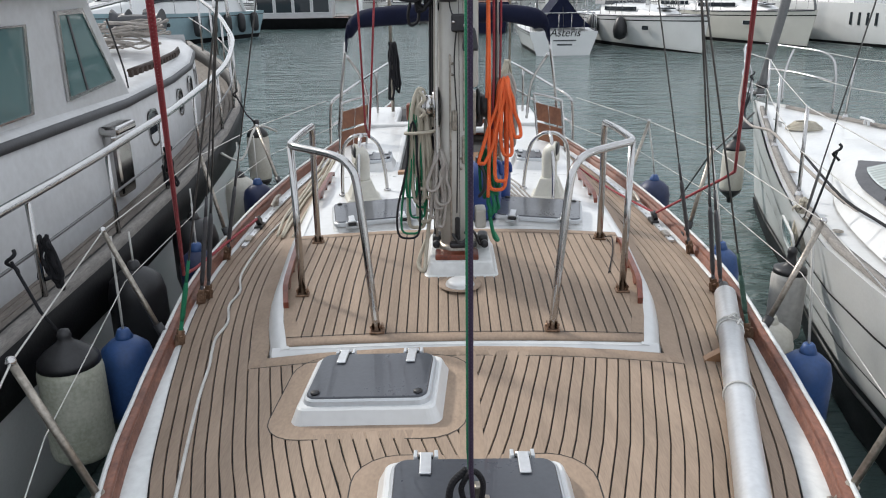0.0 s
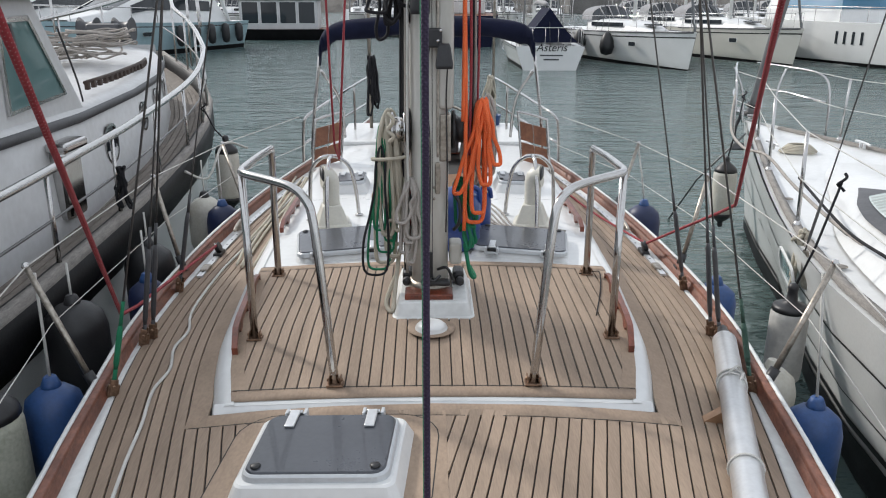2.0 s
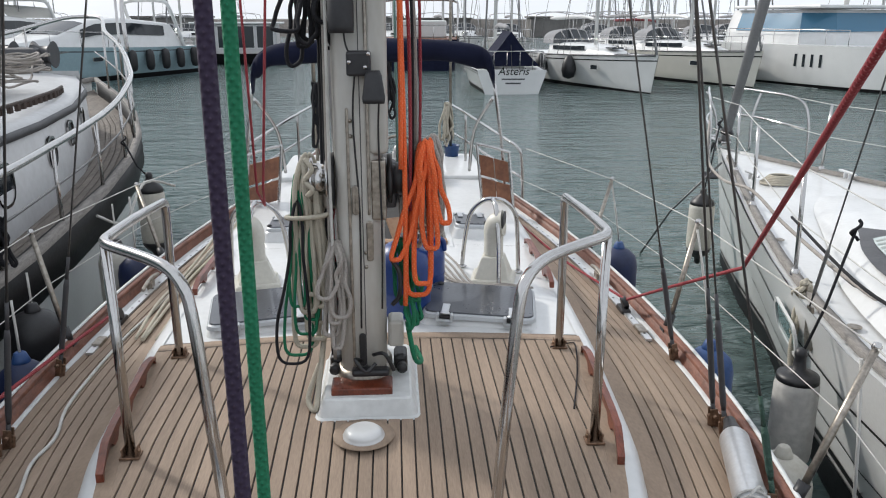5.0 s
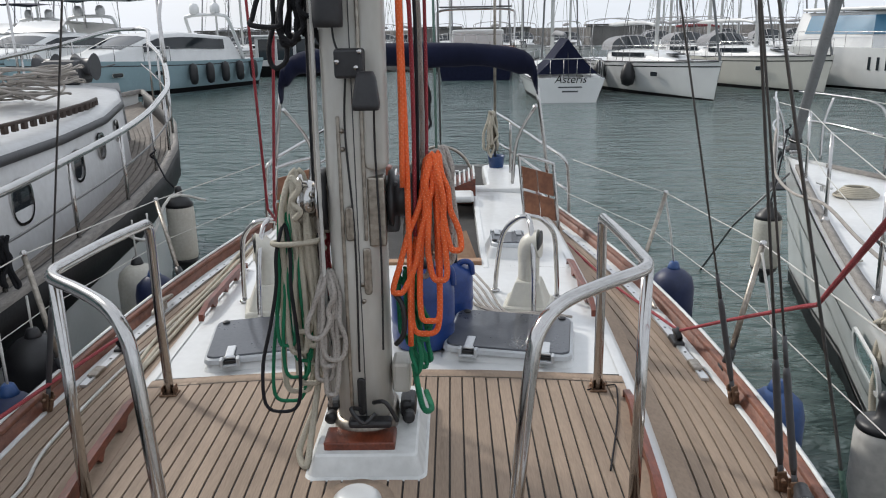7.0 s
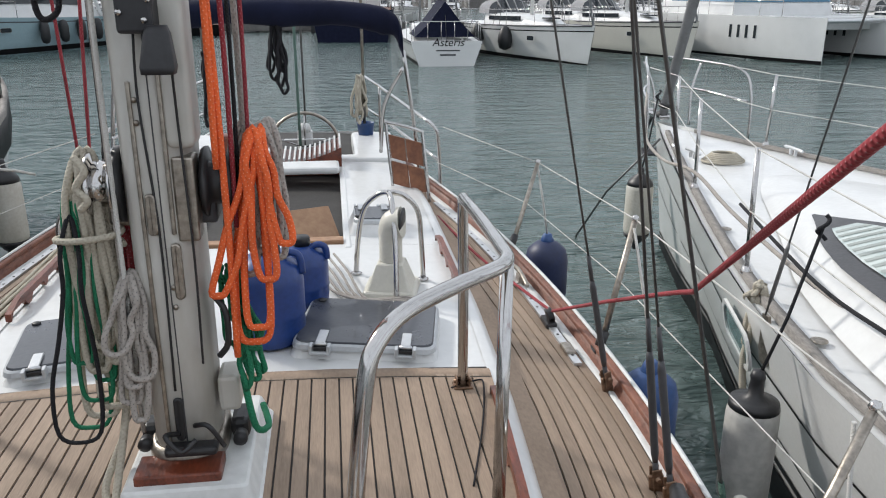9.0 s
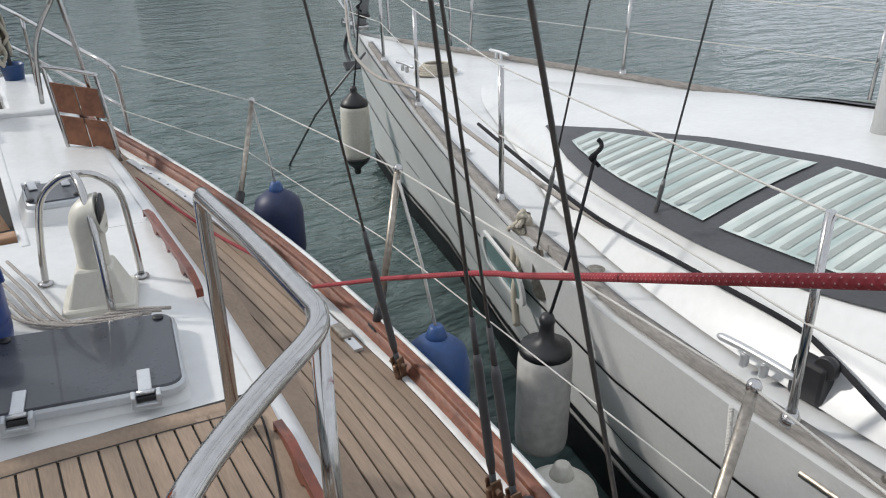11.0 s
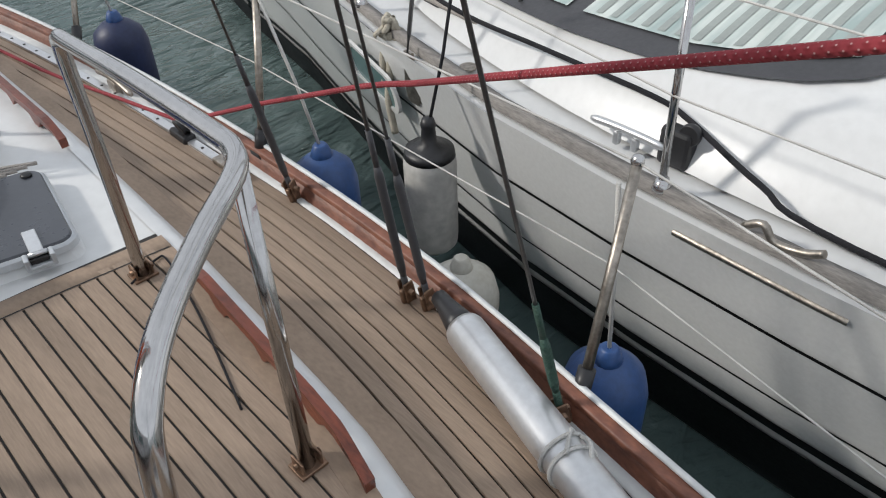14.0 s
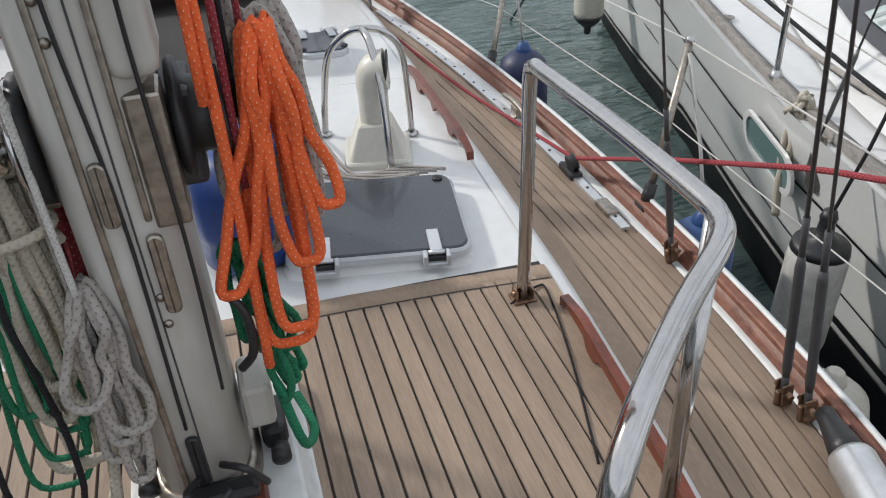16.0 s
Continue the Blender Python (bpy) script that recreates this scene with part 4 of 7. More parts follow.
# ---- other boats: bow towards +y of their own frame, z = 0 at the water ----
def hull(parent, ys, hb, deck_z, material, deck_mat, boot=None, flare=0.14, cap=None, inset=0.03, drop=0.03, stripe=None, boot_z=(0.02, 0.26)):
    """Hull skin, deck, boot stripe and cap rail over stations ys with half breadths hb and sheer heights deck_z."""
    def sec(i, s):
        b, h = hb[i], deck_z[i]
        f = flare * min(1, b)
        y = ys[i]
        tip = max(0.0, 1 - b / (0.35 * max(hb)))
        return [(s * b, y, h), (s * max(b - 0.25 * f, 0), y - 0.12 * tip, h * 0.7), (s * max(b - 0.7 * f, 0), y - 0.28 * tip, h * 0.3), (s * max(b - f, 0), y - 0.4 * tip, 0.0), (s * max(b - 2.2 * f, 0), y - 0.55 * tip, -0.35)]
    bm = B()
    for s in (-1, 1):
        loft(bm, [sec(i, s) for i in range(len(ys))])
    loft(bm, [[p for p in sec(0, -1)], [p for p in sec(0, 1)]])
    part("hull_skin", bm, material, parent)
    bm = B()
    loft(bm, [[((max(hb[i] - inset, 0)) * f, ys[i], deck_z[i] - drop + 0.02 * (1 - f * f)) for f in (-1, -0.5, 0, 0.5, 1)] for i in range(len(ys))])
    part("boat_deck", bm, deck_mat, parent, "pale boat deck")

    def band(z0, z1, mt, name, out):
        bm = B()
        for s in (-1, 1):
            secs = []
            for i in range(len(ys)):
                pts = sec(i, s)
                zs, xs, yy = [p[2] for p in pts][::-1], [p[0] for p in pts][::-1], [p[1] for p in pts][::-1]
                row = []
                for k in range(11):
                    z = z0 + (z1 - z0) * k / 10
                    z *= (deck_z[i] / deck_z[0] if z0 > 0.5 else 0.3 + 0.7 * min(1, hb[i] / (0.97 * max(hb))))
                    row.append((float(np.interp(z, zs, xs)) + s * out, float(np.interp(z, zs, yy)) + out * 0.3, z))
                secs.append(row)
            loft(bm, secs)
        part(name, bm, mt, parent)
    if boot:
        band(boot_z[0], boot_z[1], boot, "boot_stripe", 0.012)
    if stripe:
        for z0, z1, mt in stripe:
            band(z0, z1, mt, "hull_stripe", 0.005)
    if cap:
        for s in (-1, 1):
            bm = B()
            loft(bm, [[(s * (hb[i] + o), ys[i] + (0.02 if hb[i] < 0.2 else 0), deck_z[i] + h) for o, h in ((0.012, -0.03), (0.014, 0.022), (-0.035, 0.024), (-0.04, -0.03))] for i in range(len(ys))])
            part("cap_rail", bm, cap, parent, "cap rail")


def fender(at, r, h, material, group="", label="", tip=BLACKPLASTIC, line=0.4, top=None):
    """A hanging cylindrical fender with moulded ends and its line. at: centre of the fender."""
    f = thing("fender", label, "fender", Matrix.Translation(at), group=group)
    bm = B()
    lathe(bm, [(0.02, -h / 2 - 0.02), (r * 0.55, -h / 2), (r * 0.88, -h / 2 + r * 0.3), (r, -h / 2 + r * 0.8), (r, h / 2 - r * 0.8), (r * 0.88, h / 2 - r * 0.3), (r * 0.55, h / 2), (0.03, h / 2 + 0.02)], 24)
    part("body", bm, material, f)
    for s in (-1, 1):
        bm = B()
        lathe(bm, [(0.045, s * (h / 2 - 0.0)), (0.036, s * (h / 2 + 0.03)), (0.026, s * (h / 2 + 0.055)), (0.02, s * (h / 2 + 0.06))][::s], 14)
        part("end_eye", bm, tip, f, "dark moulded eye")
    if line or top:
        bm = B()
        end = (top[0] - at[0], top[1] - at[1], top[2] - at[2]) if top else (0, 0, h / 2 + line)
        tube(bm, [(0, 0, h / 2 + 0.04), (end[0] * 0.4, end[1] * 0.4, (h / 2 + end[2]) / 2), end], 0.006, 6)
        part("line", bm, R_WHITE, f, "thin fender line")
    return f


def tube_part(name, pts, r, material, parent, n=5, seg=8, label=""):
    bm = B()
    tube(bm, smooth(pts, n) if n else pts, r, seg)
    return part(name, bm, material, parent, label)


def window(parent, pts, out, material, frame_m, name="window", wide=0.03):
    """A pane with a raised frame: pts is its outline (planar), out its outward normal."""
    P = [Vector(p) for p in pts]
    c = sum(P, Vector()) / len(P)
    o = Vector(out).normalized()
    bm = B()
    bm.faces.new([bm.verts.new(p + o * 0.006) for p in P])
    pane = part(name, bm, material, parent)
    bm = B()
    loft(bm, [[p + (p - c).normalized() * w + o * h for p in P] for w, h in ((0, 0.004), (0, 0.016), (wide, 0.016), (wide + 0.003, 0.0))], closed=True, shade=False)
    part("frame", bm, frame_m, pane)
    return pane


def ring_pts(c, w, h, r, ax, up=(0, 0, 1), n=4):
    a, u = Vector(ax).normalized(), Vector(up).normalized()
    return [Vector(c) + a * x + u * y for x, y in rounded(w, h, r, n)]


# -- white sloop moored to starboard of the view --
NY0 = -2.6
sloop = thing("sailing_boat", "white sailing boat moored alongside, grey toe rail and swept window", "sailing boat", pose(3.75, 0, WATER))
S_Y = [-2.6, -1, 0.5, 1.8, 3.0, 3.6, 4.2, 5.0, 5.6, 6.2, 6.8, 7.4, 8.0, 8.6, 9.1, 9.5, 9.72]
S_B = [1.50, 1.66, 1.73, 1.76, 1.76, 1.74, 1.69, 1.53, 1.37, 1.19, 1.0, 0.80, 0.60, 0.40, 0.23, 0.09, 0.015]
S_Z = [1.22 + 0.0003 * max(0, y - 1.0) ** 1.9 for y in S_Y]


def sb(y):
    return float(np.interp(y, S_Y, S_B))


def sz(y):
    return float(np.interp(y, S_Y, S_Z))


hull(sloop, S_Y, S_B, S_Z, HULL_WHITE, GEL, boot=HULL_BLACK, flare=0.36, stripe=((0.93, 0.945, HULL_BLACK), (0.60, 0.612, HULL_BLACK), (0.40, 0.455, HULL_BLACK)), boot_z=(-0.3, 0.36))
bm = B()
for s in (-1, 1):
    loft(bm, [[(s * (sb(y) - o), y, sz(y) - 0.02 + h) for o, h in ((0.06, 0), (0.06, 0.034), (0.105, 0.034), (0.105, 0))] for y in S_Y[:-2]])
part("toe_rail", bm, GREYWOOD, sloop, "bleached grey toe rail")
# coach roof with its swept windows
C_Y = [-1.5, 1.0, 2.5, 3.4, 4.2, 5.0, 5.7, 6.3, 6.8, 7.2]
C_B = [1.24, 1.42, 1.48, 1.48, 1.39, 1.19, 0.88, 0.62, 0.40, 0.15]
C_H = [0.55, 0.52, 0.47, 0.42, 0.36, 0.28, 0.20, 0.12, 0.06, 0.012]
dense = smooth(list(zip(C_B, C_Y, C_H)), 4)
C_Y, C_B, C_H = [p.y for p in dense], [p.x for p in dense], [p.z for p in dense]
bm = B()
loft(bm, [[(f * b + (0 if abs(f) < 1 else math.copysign(0.05, f)), y, sz(y) - 0.01 + (0 if abs(f) == 1 else h * (1 - 0.5 * abs(f) ** 2.2))) for f in (-1, -0.94, -0.72, -0.4, 0, 0.4, 0.72, 0.94, 1)] for y, b, h in zip(C_Y, C_B, C_H)])
part("coach_roof", bm, GEL, sloop, "white coach roof")


def roof_pt(y, f):
    b, h = float(np.interp(y, C_Y, C_B)), float(np.interp(y, C_Y, C_H))
    return Vector((f * b, y, sz(y) - 0.01 + h * (1 - 0.5 * abs(f) ** 2.2) + 0.012))


W_Y = [3.05, 3.15, 3.35, 3.7, 4.2, 4.8, 5.3, 5.78]
W_UP = [0.60, 0.50, 0.42, 0.37, 0.36, 0.43, 0.58, 0.84]
W_LO = [0.70, 0.80, 0.88, 0.94, 0.96, 0.955, 0.93, 0.86]
for s in (-1, 1):
    def sheet(ya, yb, pad, lift, n=20):
        bm = B()
        rows = []
        for k in range(n + 1):
            y = ya + (yb - ya) * k / n
            u, l_ = float(np.interp(y, W_Y, W_UP)) + pad, float(np.interp(y, W_Y, W_LO)) - pad
            if l_ - u < 0.02:
                u = l_ = (u + l_) / 2
            rows.append([roof_pt(y, s * (u + (l_ - u) * j / 6)) + Vector((0, 0, lift)) for j in range(7)])
        return loft(bm, rows)
    part("window_surround", sheet(5.78, 3.05, 0.0, 0.0), GREYPLASTIC, sloop, "dark grey window surround")
    for ya, yb in ((5.40, 4.24), (4.16, 3.24)):
        pane_ = part("window_pane", sheet(ya, yb, 0.075, 0.006), BLIND, sloop, "pane with a pale pleated blind behind")
        # flat darker strips paint the shade between the blind's pleats
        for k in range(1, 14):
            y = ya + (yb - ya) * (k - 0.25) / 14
            part("pleat", sheet(y, y + (yb - ya) / 32, 0.085, 0.008, 2), PLEAT_SHADE, pane_)
# hull ports
for s in (-1, 1):
    for y, w, h, z in ((5.08, 0.44, 0.16, 0.985), ):
        c = (s * (sb(y) - 0.024), y, z)
        tang = Vector((s * (sb(y + 0.2) - sb(y - 0.2)), 0.4, 0.02))
        nrm = Vector((s, -s * tang.x / tang.y * s, -0.2))
        p = window(sloop, ring_pts(c, w, h, min(w, h) * 0.45, tang, (s * 0.2, 0, 1), 5), (s, 0, 0), GLASS_GREEN if w > 0.3 else GLASS_DARK, HULL_WHITE, "hull_port", 0.035)
    # chain plate of the shrouds on the hull's side
    bm = B()
    loft(bm, [[(s * (sb(4.75) + o - 0.035 - 0.10 * (1.2 - z)), 4.75 + w * k, z) for k, o in ((-1, 0.0), (-1, 0.014), (1, 0.014), (1, 0.0))] for z, w in ((0.985, 0.018), (1.0, 0.036), (1.06, 0.046), (1.14, 0.034), (1.225, 0.022))], closed=True, caps=True, shade=False)
    part("chain_plate", bm, DULL_STEEL, sloop, "pear-shaped steel chain plate")
# stanchions, lifelines, pulpit
ST_Y = [0.2, 1.75, 3.5, 5.25, 6.9, 8.3]
for s in (-1, 1):
    tops = []
    for y in ST_Y:
        x = s * (sb(y) - 0.08)
        tube_part("stanchion", [(x, y, sz(y)), (x + s * 0.02, y, sz(y) + 0.62)], 0.0125, STEEL, sloop, 0, 10)
        bm = B()
        lathe(bm, [(0.03, 0), (0.03, 0.008), (0.018, 0.04)], 12, pose(x, y, sz(y)))
        part("stanchion_base", bm, STEEL, sloop)
        tops.append((x + s * 0.02, y, sz(y) + 0.615))
    pul = (s * 0.42, 9.0, sz(9) + 0.62)
    bm = B()
    for h in (0.0, -0.3):
        tube(bm, [(p[0], p[1], p[2] + h) for p in tops + [pul]], 0.0035, 6)
    part("lifeline", bm, R_WHITE, sloop, "thin white lifeline")
for pts in (((-0.5, 8.75, 1.35), (-0.5, 8.8, 1.8), (-0.46, 8.95, 1.98), (-0.3, 9.4, 2.02), (-0.12, 9.85, 2.03)), ((0.5, 8.75, 1.35), (0.5, 8.8, 1.8), (0.46, 8.95, 1.98), (0.3, 9.4, 2.02), (0.12, 9.85, 2.03)), ((-0.18, 9.35, 1.4), (-0.2, 9.4, 1.75), (-0.3, 9.45, 2.02)), ((0.18, 9.35, 1.4), (0.2, 9.4, 1.75), (0.3, 9.45, 2.02)), ((-0.48, 8.8, 1.70), (-0.3, 9.4, 1.74), (-0.12, 9.78, 1.75)), ((0.48, 8.8, 1.70), (0.3, 9.4, 1.74), (0.12, 9.78, 1.75))):
    tube_part("pulpit_tube", [(x, y, z - 0.15) for x, y, z in pts], 0.0125, STEEL, sloop, 5, 10)
bm = B()
box(bm, (0.0, 9.72, 1.30), (0.11, 0.4, 0.05), 0.015)
lathe(bm, [(0.05, -0.04), (0.04, 0), (0.05, 0.04)], 14, pose(0, 9.93, 1.30, 0, 90))
part("bow_roller", bm, STEEL, sloop, "bow roller")
bm = B()
tube(bm, smooth([(0, 9.85, 1.27), (0, 10.0, 1.07), (0, 9.93, 0.93), (0, 9.8, 0.87)], 4), 0.02, 8)
box(bm, (0, 9.82, 0.89), (0.20, 0.10, 0.03), 0.01, pose(0, 0, 0, 40))
part("anchor", bm, GREYPLASTIC, sloop, "grey anchor")
bm = B()
tube(bm, [(0, 9.6, 1.30), (0, 7.9, 5.4), (0, 5.2, 12.0)], [0.045, 0.075, 0.06], 12)
part("furled_headsail", bm, GREY_CANVAS, sloop, "grey furled headsail")
bm = B()
lathe(bm, [(0.07, 0), (0.075, 0.02), (0.04, 0.04), (0.04, 0.1), (0.075, 0.12), (0.06, 0.15)], 16, pose(0, 9.6, 1.31, 22))
part("furler_drum", bm, BLACKPLASTIC, sloop, "black furler drum")
bm = B()
loft(bm, [[(x, 4.3 + y, z) for x, y in oval(0.13, 0.2, 20)] for z in (1.5, 6, 13)], closed=True, caps=True)
part("mast_tube", bm, HULL_WHITE, sloop, "white mast")
# deck gear: cleats, pad eyes, deck plates, genoa track, lines
for y in (3.72, 7.9):
    for s in (-1, 1):
        x = s * (sb(y) - 0.19)
        bm = B()
        tube(bm, smooth([(x, y - 0.14, sz(y) + 0.05), (x, y - 0.06, sz(y) + 0.055), (x, y + 0.06, sz(y) + 0.055), (x, y + 0.14, sz(y) + 0.05)], 4), [0.008] + [0.013] * 11 + [0.008], 8)
        for k in (-0.035, 0.035):
            box(bm, (x, y + k, sz(y) + 0.02), (0.026, 0.022, 0.05), 0.006)
        part("deck_cleat", bm, ALU, sloop, "worn alloy deck cleat")
for y, dx in ((4.5, 0.16), (6.0, 0.14), (6.05, 0.5), (5.0, 0.45)):
    bm = B()
    lathe(bm, [(0.035, 0), (0.035, 0.004), (0.024, 0.008), (0.001, 0.008)], 18, pose(-(sb(y) - dx), y, sz(y) - 0.012))
    part("deck_plate", bm, DULL_STEEL, sloop, "round deck filler plate")
for s in (-1, 1):
    bm = B()
    for k, yy in enumerate((3.2,)):
        tube(bm, smooth([(s * (sb(yy) - 0.06), yy - 0.2, sz(yy) + 0.055), (s * (sb(yy) - 0.06), yy - 0.15, sz(yy) + 0.03), (s * (sb(yy) - 0.06), yy - 0.07, sz(yy) + 0.02), (s * (sb(yy) - 0.06), yy - 0.03, sz(yy) + 0.06), (s * (sb(yy) - 0.06), yy + 0.02, sz(yy) + 0.03)], 4), 0.012, 8)
    part("fairlead", bm, DULL_STEEL, sloop, "steel fairlead horns")
    bm = B()
    loft(bm, [[(s * (sb(y) - 0.012) + s * dx, y, 1.155 + dz) for dx, dz in ((0, -0.010), (0.008, -0.006), (0.008, 0.006), (0, 0.010))] for y in (2.88, 2.96, 3.15, 3.32, 3.40)])
    part("rubbing_slot", bm, DULL_STEEL, sloop, "slotted steel strip on the hull")
bm = B()
tube(bm, smooth([(-1.15, 5.8, 1.42), (-1.35, 4.75, 1.36), (-1.40, 4.2, 1.36), (-1.43, 3.72, 1.36), (-1.47, 3.55, 1.35), (-1.56, 3.26, 1.30), (-1.60, 2.96, 1.26), (-1.60, 1.5, 1.245)], 6), 0.009, 8)
part("jib_sheet", bm, R_BLACK, sloop, "dark blue sheet lying on deck")
bm = B()
tube(bm, [(-1.22, 5.2, 1.30), (-1.22, 4.92, 1.265), (-1.24, 4.3, 1.25), (-1.27, 3.7, 1.25)], 0.013, 6)
part("genoa_track", bm, BLACKPLASTIC, sloop, "black genoa track")
bm = B()
box(bm, (-1.50, 3.56, 1.27), (0.06, 0.11, 0.13), 0.015)
lathe(bm, [(0.032, 0), (0.036, 0.015), (0.03, 0.03)], 14, pose(-1.52, 3.52, 1.33, 0, 90))
part("sheet_block", bm, BLACKPLASTIC, sloop, "black sheet block")
tube_part("hatch_line", [(-0.42, 9.0, 1.72), (-0.75, 8.2, 1.40), (-0.93, 7.4, 1.34), (-1.05, 6.6, 1.42), (-1.12, 5.95, 1.34), (-1.25, 5.0, 1.30), (-1.33, 3.9, 1.27)], 0.012, R_GREY, sloop, 6, 8, "grey furling line")
# shrouds of the sloop
for y, top in ((4.45, 8.0), (4.75, 11.0)):
    for s in (-1, 1):
        x = s * (sb(y) - (0.02 if y > 4.6 else 0.36))
        bm = B()
        tube(bm, [(x, y, sz(y)), (x * 0.02, 4.3, top)], 0.0045, 6)
        e = Vector((x * 0.02, 4.3, top)) - Vector((x, y, sz(y)))
        tube(bm, [Vector((x, y, sz(y))) + e.normalized() * k for k in (0.05, 0.08, 0.30, 0.33)], [0.005, 0.009, 0.009, 0.005], 8)
        part("shroud", bm, WIRE, sloop, "steel shroud with turnbuckle")
bm = B()
tube(bm, smooth([(-0.25 + (0.18 - 0.0015 * j) * math.cos(0.63 * j), 7.75 + (0.14 - 0.001 * j) * math.sin(0.63 * j), sz(7.75) - 0.005 + 0.0012 * j) for j in range(60)], 2), 0.01, 6)
part("coiled_line", bm, R_CREAM, sloop, "coiled line on the foredeck")
# rope hank over its lifeline, with a knot
hk = thing("rope_hank", "cream rope knotted over the lifeline, end hanging", "rope")
bm = B()
k0 = Vector((3.75 - sb(4.95) + 0.06, 4.95, WATER + sz(4.95) + 0.0))
hank(bm, k0 + Vector((0, 0, 0.06)), 0.16, 0.09, 4, 0.012, 3, 0.03)
tube(bm, smooth([k0 + Vector(v) for v in ((0, 0, 0), (-0.02, -0.01, -0.15), (-0.035, 0.0, -0.3), (-0.03, -0.02, -0.46))], 5), 0.017, 8)
tube(bm, smooth([k0 + Vector(v) for v in ((0.01, 0.03, 0), (-0.025, 0.03, -0.12), (-0.03, 0.02, -0.24))], 5), 0.015, 8)
part("rope", bm, R_CREAM, hk)

# fenders between the boats
def capped_fender(at, r, h, material, label, caps=(1, -1), top=None, tall=1.3):
    """A cylindrical fender with dark conical ends and its line. at: centre."""
    f = thing("fender", label, "fender", Matrix.Translation(at), group="white fenders")
    bm = B()
    lathe(bm, [(r * 0.80, -h / 2), (r * 0.96, -h / 2 + 0.02), (r, -h / 2 + 0.05), (r, h / 2 - 0.05), (r * 0.96, h / 2 - 0.02), (r * 0.80, h / 2)], 26)
    part("body", bm, material, f)
    for k in (1, -1):
        bm = B()
        lathe(bm, [(r * 0.97, 0.0), (r * 0.92, 0.028), (r * 0.70, 0.045 * tall), (r * 0.30, 0.075 * tall), (0.026, 0.115), (0.030, 0.13), (0.022, 0.155), (0.004, 0.16)] if k in caps else [(r * 0.82, 0.0), (r * 0.6, 0.02), (0.03, 0.03), (0.02, 0.05)], 22, pose(0, 0, k * (h / 2 - 0.015), 0 if k > 0 else 180))
        part("end_cap", bm, BLACKPLASTIC if k in caps else material, f, "dark rubber end" if k in caps else "")
    if top:
        end = Vector(top) - Vector(at)
        bm = B()
        tube(bm, [(0, 0, h / 2 + 0.10), end * 0.5 + Vector((0, 0, 0.25 * h)), end], 0.007, 6)
        tube(bm, smooth([end + Vector((0.02 * math.cos(0.9 * k), 0.012 * math.sin(0.9 * k), -0.05 + 0.012 * k)) for k in range(9)], 3), 0.008, 6)
        part("line", bm, R_BLACK, f, "dark fender line with a knot")
    return f


capped_fender((1.99, 4.42, -0.27), 0.102, 0.44, FENDER_GREY, "scuffed grey-white fender hanging between two hulls", (1,), (2.17, 4.43, 0.66), 0.75)
capped_fender((3.02, 8.25, -0.34), 0.118, 0.46, FENDER_WHITE, "white fender with dark ends at the sailing boat's bow", (1, -1), (3.20, 8.45, 0.62))
capped_fender((-1.85, 7.45, 0.03), 0.105, 0.44, FENDER_WHITE, "off-white fender with dark ends at the motor sailer's bow", (1, -1), (-2.05, 7.55, 0.62))
capped_fender((-1.70, 3.05, -0.13), 0.135, 0.46, FENDER_GREEN, "greenish white fender hanging beside the dark hull", (1,), (-1.86, 3.05, 0.55))
fender((1.62, 4.58, -0.18), 0.12, 0.40, FENDER_BLUE, "blue fenders", "blue fender hanging over the yacht's side", tip=FENDER_BLUE, top=(1.55, 4.70, 0.60))
fender((1.60, 3.30, -0.25), 0.12, 0.40, FENDER_BLUE, "blue fenders", "blue fender hanging over the yacht's side", tip=FENDER_BLUE, top=(1.54, 3.30, 0.56))
fender((1.64, 6.25, -0.17), 0.13, 0.42, FENDER_NAVY, "blue fenders", "dark blue fender hanging over the yacht's side", tip=FENDER_BLUE, top=(1.56, 6.25, 0.52))
fender((-1.55, 3.28, -0.13), 0.12, 0.42, FENDER_BLUE, "blue fenders", "blue fender hanging over the yacht's side", tip=FENDER_BLUE, top=(-1.54, 3.28, 0.58))
for y, z, h in ((3.95, -0.02, 0.62), (5.0, 0.0, 0.5)):
    fender((-1.74, y, z - 0.12), 0.15, h, BLACKPLASTIC, "black fenders", "large black fender hanging under the motor sailer's bulwark", line=0.22)
fender((-1.55, 6.05, -0.1), 0.12, 0.4, FENDER_NAVY, "blue fenders", "dark blue fender hanging over the yacht's side", tip=FENDER_BLUE, line=0.4)
fender((-1.75, 6.3, -0.12), 0.13, 0.44, FENDER_WHITE, "white fenders", "off-white fender hanging between the hulls", line=0.3)
fender((1.72, 3.98, -0.34), 0.13, 0.26, FENDER_WHITE, "white fenders", "round cream fender wedged between the hulls", tip=FENDER_WHITE, line=0)
fender((-1.56, 4.45, -0.1), 0.11, 0.4, FENDER_NAVY, "blue fenders", "dark blue fender hanging over the yacht's side", tip=FENDER_BLUE, line=0.3)

# -- motor sailer moored to port of the view --
ketch = thing("motor_sailer", "white motor sailer with black bulwark, pilothouse and steel rails", "motor boat", pose(-3.95, 0, WATER))
K_Y = [-4.0, -2, 0, 2, 4, 5.5, 7, 8, 9, 10, 10.8, 11.5, 12.0, 12.3]
K_B = [1.75, 1.95, 2.02, 2.04, 2.04, 2.02, 1.93, 1.80, 1.58, 1.24, 0.88, 0.5, 0.2, 0.03]
K_Z = [1.25 + 0.0045 * max(0, y - 1) ** 2 for y in K_Y]


def kb(y):
    return float(np.interp(y, K_Y, K_B))


def kz(y):
    return float(np.interp(y, K_Y, K_Z))


